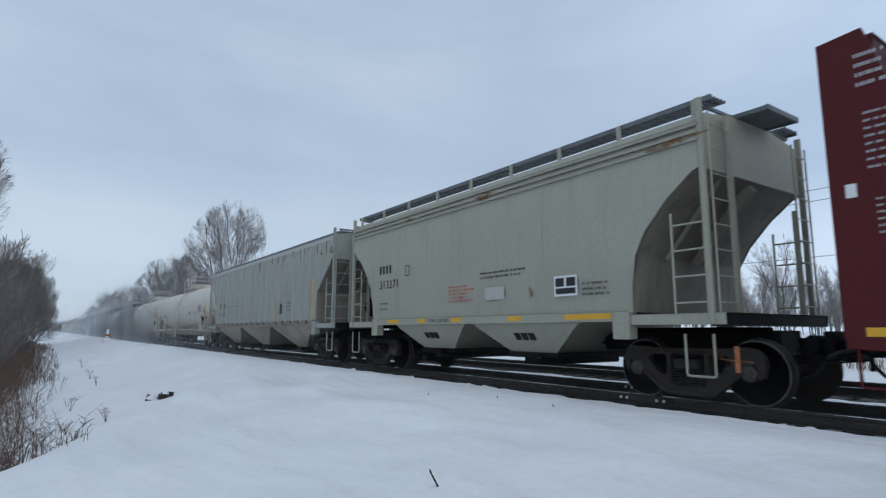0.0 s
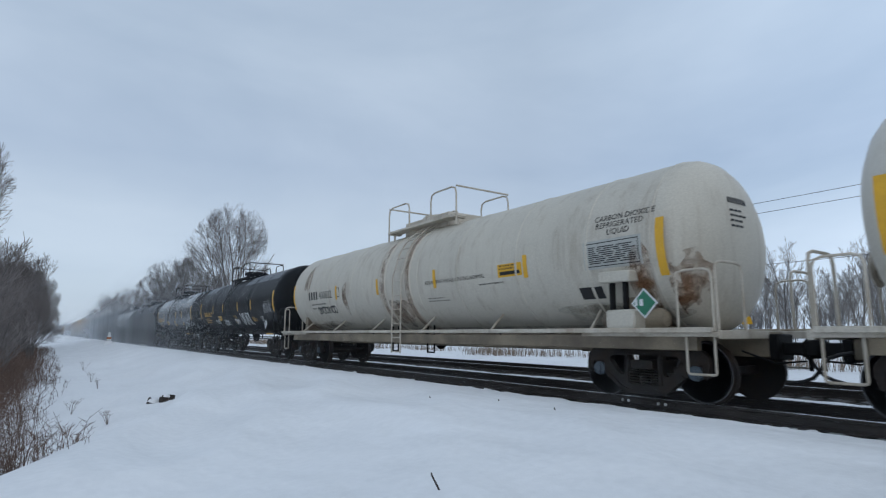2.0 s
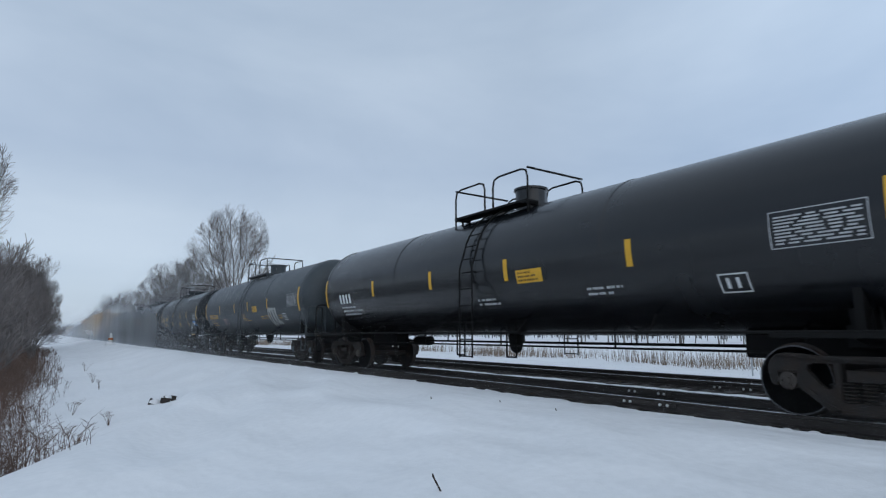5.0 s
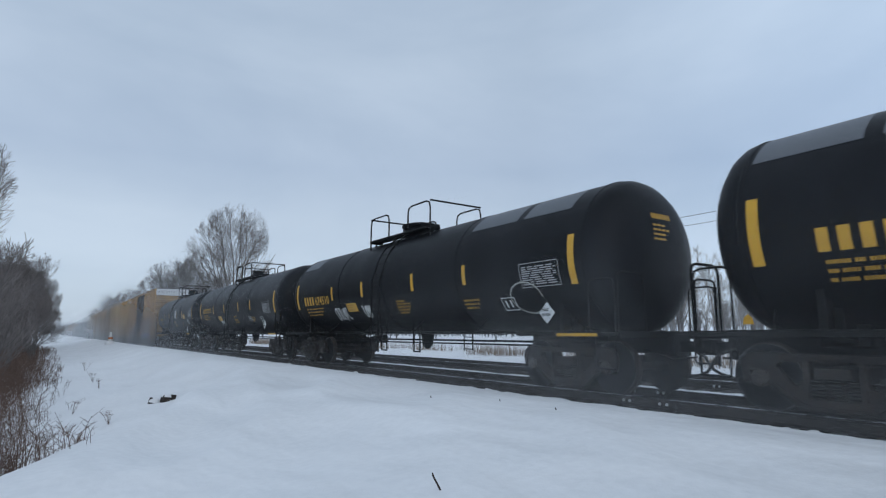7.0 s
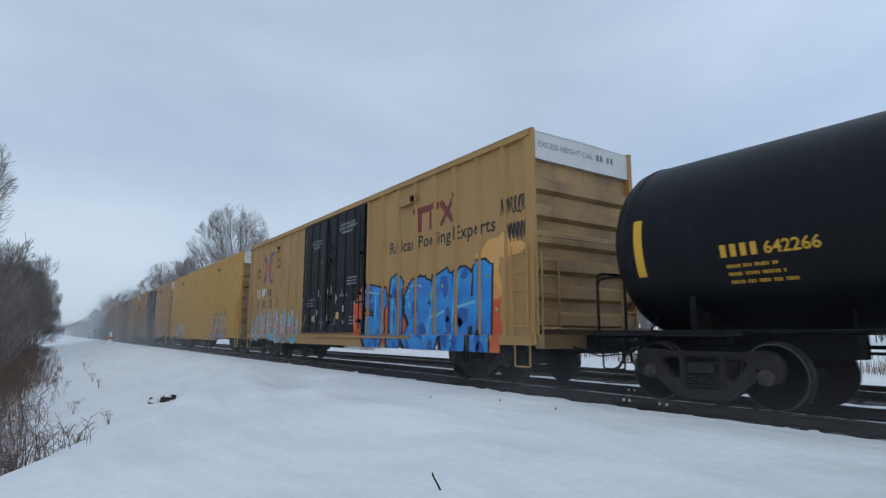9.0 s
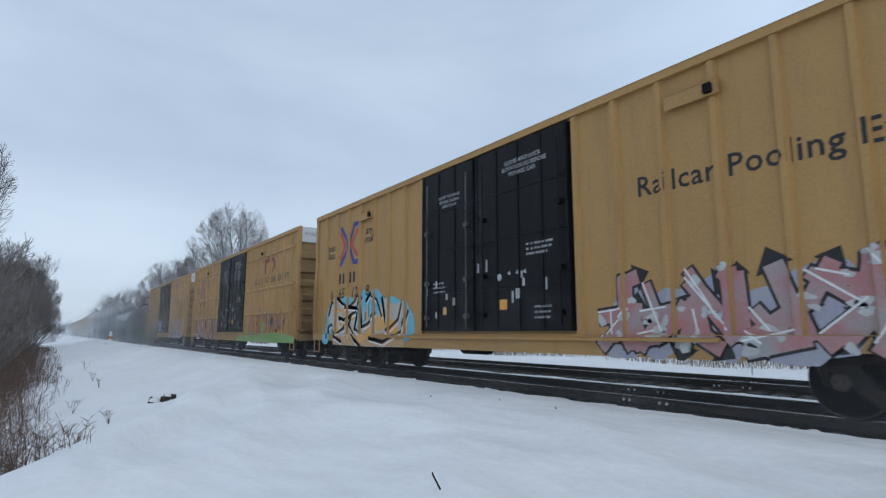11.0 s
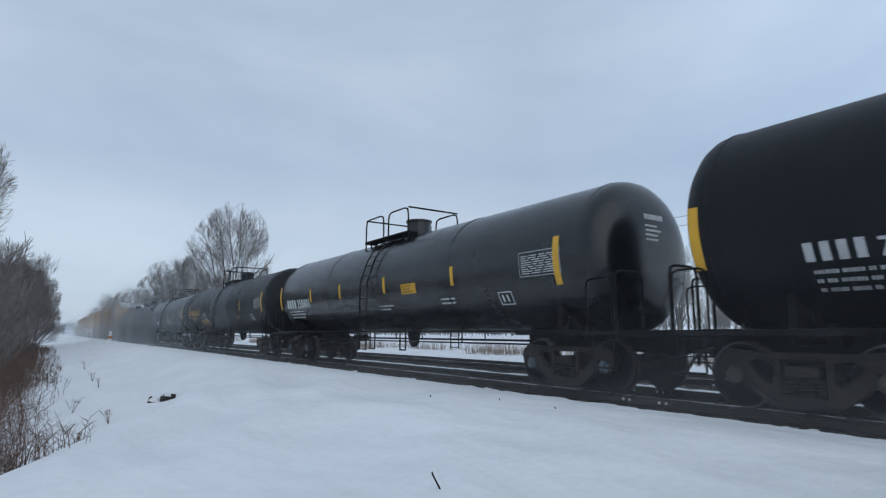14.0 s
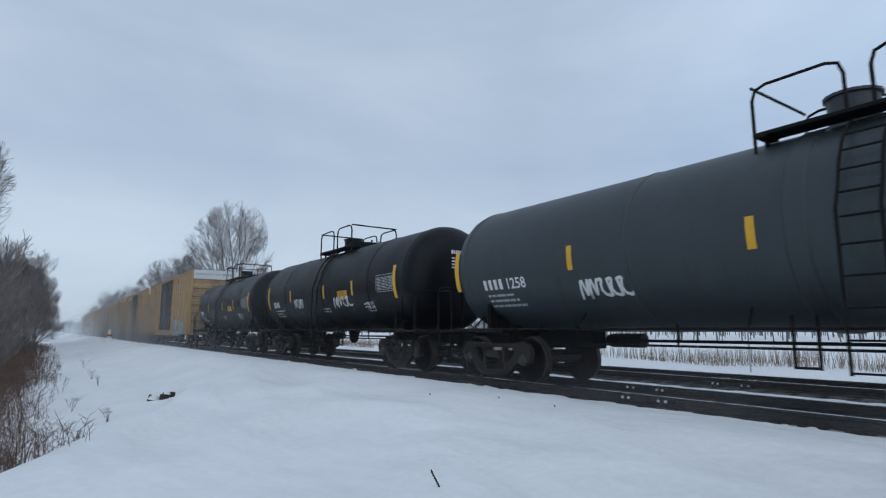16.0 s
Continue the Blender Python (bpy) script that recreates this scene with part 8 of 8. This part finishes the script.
def build_small():
    # bent stalk close to the camera
    x, y = 2.79, 4.14
    z = height(x, y)
    k = Kit().rod([(x + 0.05, y - 0.05, z - 0.05), (x + 0.01, y, z + 0.06), (x - 0.02, y + 0.02, z + 0.125), (x - 0.035, y + 0.0, z + 0.145), (x - 0.03, y - 0.03, z + 0.10)], 0.009, 6, 0.006)
    tagged(new("bent_stalk", k.mesh("bent_stalk", MAT["woodpost"])), "broken dark stalk poking out of the snow", "plant stalk")
    # timber ends sticking out of the snow
    x, y = 2.5, 16.5
    z = height(x, y)
    k = Kit().prism([(-0.09, -0.3), (0.08, -0.3), (0.10, 0.11), (0.05, 0.14), (-0.08, 0.11)], "y", -0.07, 0.10)
    st = tagged(new("timber_stump", k.mesh("timber_stump", MAT["woodpost"])), "dark end of a buried timber with a cap of snow", "timber", group="buried timbers")
    st.matrix_basis = pose(x + 0.1, y, z + 0.06, -6, 10, 12)
    part("snow_cap", Kit().lathe("z", (0.02, 0.03, 0.10), [(-0.03, 0.13), (0.02, 0.125), (0.06, 0.08), (0.075, 0.0)], 14), "snow", st, "cap of snow")
    k = Kit().prism([(-0.10, -0.14), (0.09, -0.12), (0.10, 0.04), (-0.08, 0.07)], "y", -0.05, 0.08)
    st = tagged(new("timber_stump", k.mesh("timber_stump", MAT["woodpost"])), "split grey timber lying in snow", "timber", group="buried timbers")
    st.matrix_basis = pose(x - 0.17, y + 0.12, z + 0.05, 0, 12, -20)
    part("snow_cap", Kit().lathe("z", (0.04, 0.04, 0.02), [(-0.06, 0.16), (0.02, 0.13), (0.05, 0.07), (0.06, 0.0)], 14), "snow", st, "cap of snow")
    k = Kit().prism([(-0.05, -0.1), (0.05, -0.1), (0.06, 0.04), (-0.05, 0.05)], "y", -0.05, 0.05)
    st = tagged(new("timber_stump", k.mesh("timber_stump", MAT["woodpost"])), "small dark knob of timber in the snow", "timber", group="buried timbers")
    st.matrix_basis = pose(x + 0.30, y + 0.05, z + 0.13, 0, 5, 10)
    weed(1.2, 14.5, 0.3, 9, 3, "dry brown weed beside the buried timbers")
    for i, (a, b, h) in enumerate(((0.5, 11.2, 0.25), (0.35, 10.4, 0.25), (0.55, 12.4, 0.2), (1.62, 35, 0.5), (1.5, 22.6, 0.35), (1.55, 27, 0.4), (0.45, 13.5, 0.3), (0.05, 9.5, 0.25), (0.6, 17, 0.4))):
        weed(a, b, h, 6, 20 + i, "thin dry stalks on the snow slope")
    for i, (a, b) in enumerate(((5.87, 5.71), (5.35, 8.08), (5.9, 6.94))):
        k = Kit().rod([(a, b, height(a, b) - 0.02), (a + 0.02, b + 0.05, height(a, b) + 0.025)], 0.012, 5, 0.007)
        tagged(new("twig_bit", k.mesh("twig_bit", MAT["woodpost"])), "dark twig end lying on the snow", "twig", group="twig ends")
    # yellow marker beyond the second track
    x, y = 16.5, 8.4
    z = height(x, y)
    mk = tagged(new("track_marker"), "yellow marker on a thin post beyond the second track", "marker post")
    mk.matrix_basis = pose(x, y, z, 0, 0, -60)
    part("post", Kit().rod([(0, 0, -0.2), (0, 0, 1.32 - z)], 0.022, 8), "galv", mk)
    part("flag", Kit().prism([(-0.14, 1.32 - z), (0.14, 1.32 - z), (0.11, 1.5 - z), (0.0, 1.62 - z), (-0.11, 1.5 - z)], "y", -0.012, 0.012), "stripe", mk, "yellow house-shaped sheet")
    # marker post far down the line
    x, y = 5.15, 68.4
    z = height(x, y)
    mk = tagged(new("marker_post"), "short white and orange trackside marker in the snow", "marker post")
    mk.matrix_basis = pose(x, y, z)
    part("base", Kit().lathe("z", (0, 0, -0.1), [(0, 0.5), (0.25, 0.45), (0.4, 0.25), (0.42, 0.0)], 14), "snow", mk, "heap of snow round the foot")
    part("post", Kit().lathe("z", (0, 0, 0.2), [(0, 0.22), (0.55, 0.2), (0.6, 0.14), (0.95, 0.12), (1.05, 0.0)], 14), "p_white", mk)
    part("band", Kit().lathe("z", (0, 0, 0.5), [(0, 0.225), (0.22, 0.215)], 14), "orange_mark", mk, "faded orange band")
    # overhead cables beyond the field
    for x, z, sag in ((62, 15.2, 1.0), (62.6, 14.2, 1.0), (62.3, 8.3, 0.8)):
        pts = []
        for i in range(41):
            t = i / 40
            pts.append((x, -42 + 150 * t, z - sag * 4 * t * (1 - t) * 1.0 + 0.9))
        k = Kit().rod(pts, 0.028, 5)
        tagged(new("overhead_cable", k.mesh("overhead_cable", MAT["wire"])), "thin overhead cable crossing the sky behind the field", "cable", group="overhead cables")
    for y in (-42, 108):
        p = tagged(new("utility_pole"), "wooden utility pole that carries the cables", "utility pole", group="utility poles")
        p.matrix_basis = pose(62.3, y, height(62.3, y) - 0.3)
        part("pole", Kit().lathe("z", (0, 0, 0), [(0, 0.17), (16.9, 0.11), (17.0, 0.0)], 10), "bark", p)
        part("cross_arm", Kit().box(-0.9, 0.9, -0.06, 0.06, 15.9, 16.05, 0.01), "bark", p)
    rnd = random.Random(12)
    # woods at the horizon, both sides: bare stems that fan out
    k = Kit()
    for x0, x1, y0, y1, h, many in ((-300, -25, 330, 700, 13, 260), (-60, 160, 700, 950, 13, 260), (60, 420, 420, 900, 13, 260), (140, 230, -60, 380, 12, 420)):
        for _ in range(many):
            x, y = rnd.uniform(x0, x1), rnd.uniform(y0, y1)
            hh = h * rnd.uniform(0.6, 1.1)
            far = 0.0003 * math.hypot(x, y)
            k.rod([(x, y, -0.6), (x, y, hh * 0.6)], 0.12 + far, 3, 0.05 + far)
            for _ in range(16):
                z, a, b = hh * rnd.uniform(0.15, 0.6), rnd.uniform(0, 6.28), rnd.uniform(0.5, 2.6)
                k.rod([(x, y, z), (x + b * 0.6 * math.cos(a), y + b * 0.6 * math.sin(a), z + hh * 0.18), (x + b * math.cos(a), y + b * math.sin(a), z + hh * rnd.uniform(0.3, 0.42))], 0.03 + far, 3, 0.012 + far * 0.5)
    tagged(new("distant_woods", k.mesh("distant_woods", MAT["farwood"], 0)), "dim line of leafless woods on the horizon", "woods", kind="stuff")


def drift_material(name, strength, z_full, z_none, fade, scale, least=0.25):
    """Snow haze painted as opacity on a thin scattering sheet, dense near the ground."""
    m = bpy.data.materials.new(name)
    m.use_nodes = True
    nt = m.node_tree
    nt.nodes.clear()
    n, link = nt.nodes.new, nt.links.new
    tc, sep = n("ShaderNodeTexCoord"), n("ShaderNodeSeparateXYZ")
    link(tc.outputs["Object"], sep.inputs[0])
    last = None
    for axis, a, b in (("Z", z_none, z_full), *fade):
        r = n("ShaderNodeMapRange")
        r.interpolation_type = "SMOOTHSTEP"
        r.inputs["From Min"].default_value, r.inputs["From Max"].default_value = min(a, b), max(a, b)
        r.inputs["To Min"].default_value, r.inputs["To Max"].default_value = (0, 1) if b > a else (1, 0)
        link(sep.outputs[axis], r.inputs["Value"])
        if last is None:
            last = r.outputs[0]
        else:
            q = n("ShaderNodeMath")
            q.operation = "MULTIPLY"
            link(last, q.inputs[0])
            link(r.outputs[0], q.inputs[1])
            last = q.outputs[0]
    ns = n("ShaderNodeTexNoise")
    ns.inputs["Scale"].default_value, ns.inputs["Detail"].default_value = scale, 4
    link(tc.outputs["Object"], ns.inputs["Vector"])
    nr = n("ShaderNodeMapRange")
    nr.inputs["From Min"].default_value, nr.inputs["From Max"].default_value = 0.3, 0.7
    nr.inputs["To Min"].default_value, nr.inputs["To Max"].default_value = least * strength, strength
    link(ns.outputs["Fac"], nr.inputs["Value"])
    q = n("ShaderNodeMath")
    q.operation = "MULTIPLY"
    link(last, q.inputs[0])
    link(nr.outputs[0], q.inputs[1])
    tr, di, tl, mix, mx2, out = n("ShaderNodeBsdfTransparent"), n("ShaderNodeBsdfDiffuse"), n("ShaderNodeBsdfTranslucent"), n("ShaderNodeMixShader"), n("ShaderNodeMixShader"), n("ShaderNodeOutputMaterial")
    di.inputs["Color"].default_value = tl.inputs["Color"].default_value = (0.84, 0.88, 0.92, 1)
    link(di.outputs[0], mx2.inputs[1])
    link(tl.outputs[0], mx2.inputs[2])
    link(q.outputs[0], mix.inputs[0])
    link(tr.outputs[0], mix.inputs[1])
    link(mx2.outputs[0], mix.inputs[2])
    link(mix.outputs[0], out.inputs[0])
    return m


def build_drift():
    """See-through sheets for snow haze: painted along and across the track far off, and a low one that runs with the
    train.
    """
    MAT["drift"] = drift_material("cross_haze_sheet", 0.40, 0.2, 7.5, (("X", -4.0, 1.5), ("X", 40.0, 16.0)), 0.22)
    MAT["whirl"] = drift_material("whirled_snow", 0.04, -0.2, 1.0, (), 0.35, 0.0)
    MAT["plume"] = drift_material("snow_plume", 0.08, -0.2, 1.6, (("Y", 140.0, 165.0), ("Y", 420.0, 385.0)), 0.4, 0.12)
    # haze of distance painted on one long sheet: opacity rises along y
    MAT["haze"] = drift_material("snow_haze_sheet", 0.8, 0.2, 8.5, (("Y", 9.0, 95.0),), 0.12, 0.7)
    me = bpy.data.meshes.new("snow_haze_sheet")
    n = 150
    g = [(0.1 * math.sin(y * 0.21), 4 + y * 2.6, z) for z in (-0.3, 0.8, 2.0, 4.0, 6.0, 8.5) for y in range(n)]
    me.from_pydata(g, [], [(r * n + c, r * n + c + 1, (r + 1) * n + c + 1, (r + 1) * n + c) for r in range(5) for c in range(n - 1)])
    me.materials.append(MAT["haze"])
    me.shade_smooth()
    tagged(new("snow_haze_sheet", me), "see-through sheet painted as snow haze along the line, denser far off", "blown snow", kind="stuff").matrix_basis = pose(6.6, 0, 0)
    # two flat sheets across the line stand in for the far haze
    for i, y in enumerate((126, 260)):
        me = bpy.data.meshes.new("cross_haze_sheet")
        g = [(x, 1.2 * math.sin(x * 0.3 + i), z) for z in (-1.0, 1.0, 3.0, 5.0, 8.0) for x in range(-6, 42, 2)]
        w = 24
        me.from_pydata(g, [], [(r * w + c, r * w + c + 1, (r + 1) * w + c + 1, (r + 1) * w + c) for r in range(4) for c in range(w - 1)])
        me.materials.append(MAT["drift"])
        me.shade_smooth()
        ob = tagged(new("cross_haze_sheet", me), "see-through sheet painted as snow haze across the line", "blown snow", group="drifting snow", kind="stuff")
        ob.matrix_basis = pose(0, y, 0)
    me = bpy.data.meshes.new("whirled_snow")
    n = 420
    g = [(0.12 * math.sin(y * 0.35) + 0.05 * z, y * 1.5 - 40, z) for z in (-0.18, 0.3, 0.8, 1.4) for y in range(n)]
    me.from_pydata(g, [], [(r * n + c, r * n + c + 1, (r + 1) * n + c + 1, (r + 1) * n + c) for r in range(3) for c in range(n - 1)])
    me.materials.append(MAT["whirl"])
    me.shade_smooth()
    low = tagged(new("whirled_snow", me), "low wisps of snow whirled up beside the wheels", "blown snow", kind="stuff")
    # thicker dust beside the middle of the train
    me = bpy.data.meshes.new("snow_plume")
    n = 196
    g = [(0.15 * math.sin(y * 0.5) + 0.06 * z, 136 + y * 1.5, z) for z in (-0.18, 0.3, 0.8, 1.6) for y in range(n)]
    me.from_pydata(g, [], [(r * n + c, r * n + c + 1, (r + 1) * n + c + 1, (r + 1) * n + c) for r in range(3) for c in range(n - 1)])
    me.materials.append(MAT["plume"])
    me.shade_smooth()
    # two tall gusts that lick up the flanks of the tank cars
    gusts = []
    for i, (y0, y1) in enumerate(((164, 187), (335, 359))):
        MAT["gust"] = drift_material("snow_gust", (0.14, 0.06)[i], 0.0, 4.6, (("Y", y0, y0 + 8.0), ("Y", y1, y1 - 8.0)), 0.45, 0.25)
        me2 = bpy.data.meshes.new("snow_gust")
        n = int((y1 - y0) / 1.5) + 1
        g = [(0.07 * math.sin(y * 0.5), y0 + y * 1.5, z) for z in (-0.18, 0.5, 1.2, 2.2, 3.4, 4.6) for y in range(n)]
        me2.from_pydata(g, [], [(r * n + c, r * n + c + 1, (r + 1) * n + c + 1, (r + 1) * n + c) for r in range(5) for c in range(n - 1)])
        me2.materials.append(MAT["gust"])
        me2.shade_smooth()
        gusts.append(tagged(new("snow_gust", me2), "gust of snow dust blowing up a tank car's flank", "blown snow", group="snow gusts", kind="stuff"))
    return low, *gusts, tagged(new("snow_plume", me), "plume of snow dust trailing beside the cars", "blown snow", kind="stuff")


def build_clods():
    """Crumbs of frozen snow along the edge of the ballast: stuff."""
    rnd = random.Random(12)
    k = Kit()
    for _ in range(1500):
        y = -0.5 + 60 * rnd.random() ** 1.7
        x = 7.0 + abs(rnd.gauss(0, 0.16)) + 0.14 * noise.noise((0, y * 1.1, 3))
        r = rnd.uniform(0.012, 0.065) * (1 if x < 7.23 else 0.6)
        z = height(x, y)
        v = []
        for i in range(3):
            for j in range(6):
                a = j * 1.047 + i * 0.4
                q = r * (1.0, 0.95, 0.5)[i] * rnd.uniform(0.65, 1.25)
                v.append((x + q * math.cos(a), y + 1.5 * q * math.sin(a), z - 0.01 + r * (0, 0.45, 0.8)[i]))
        f = [(i * 6 + j, i * 6 + (j + 1) % 6, i * 6 + 6 + (j + 1) % 6, i * 6 + 6 + j) for i in range(2) for j in range(6)] + [tuple(range(12, 18))]
        k.add(v, f)
    tagged(new("snow_crumbs", k.mesh("snow_crumbs", MAT["snow"], 60)), "crumbs of frozen snow along the ballast edge", "snow", kind="stuff")


build_clods()
build_trees()
WISPS = build_drift()
build_brush()
build_small()


# ---- moving things ----
TIMES = [0, 1 / 30, 2 / 30, 3 / 30] + [0.5 * i for i in range(1, 32)] + [15.9, 15 + 28 / 30, 15 + 29 / 30, 16]


def motions():
    for car, when in CARS:
        walk(car, [(t, pose(TRACK, (when - t) * SPEED, 0)) for t in TIMES])
    walk(WISPS[0], [(t, pose(7.0, 10 - 0.55 * SPEED * t, 0)) for t in TIMES])
    for wisp in WISPS[1:]:
        walk(wisp, [(t, pose(7.15, -SPEED * t, 0)) for t in TIMES])
    step = radians(88)          # nearly the rolling speed, kept under a quarter turn from key to key
    for w, y, when, ph in WHEELS:
        # wheels roll while their car is near; far off they cannot be told to turn
        a, b = max(0, round((when - 1.6) * 30)), min(480, round((when + 0.9) * 30))
        rows = [(0, pose(0, y, 0.457, ph))]
        for i in range(a, b + 1):
            if i > 0:
                rows.append((i / 30, Matrix.Translation((0, y, 0.457)) @ Matrix.Rotation(radians(ph) + step * (i - a), 4, "X")))
        if rows[-1][0] < 16:
            rows.append((16, rows[-1][1]))
        walk(w, rows)


motions()
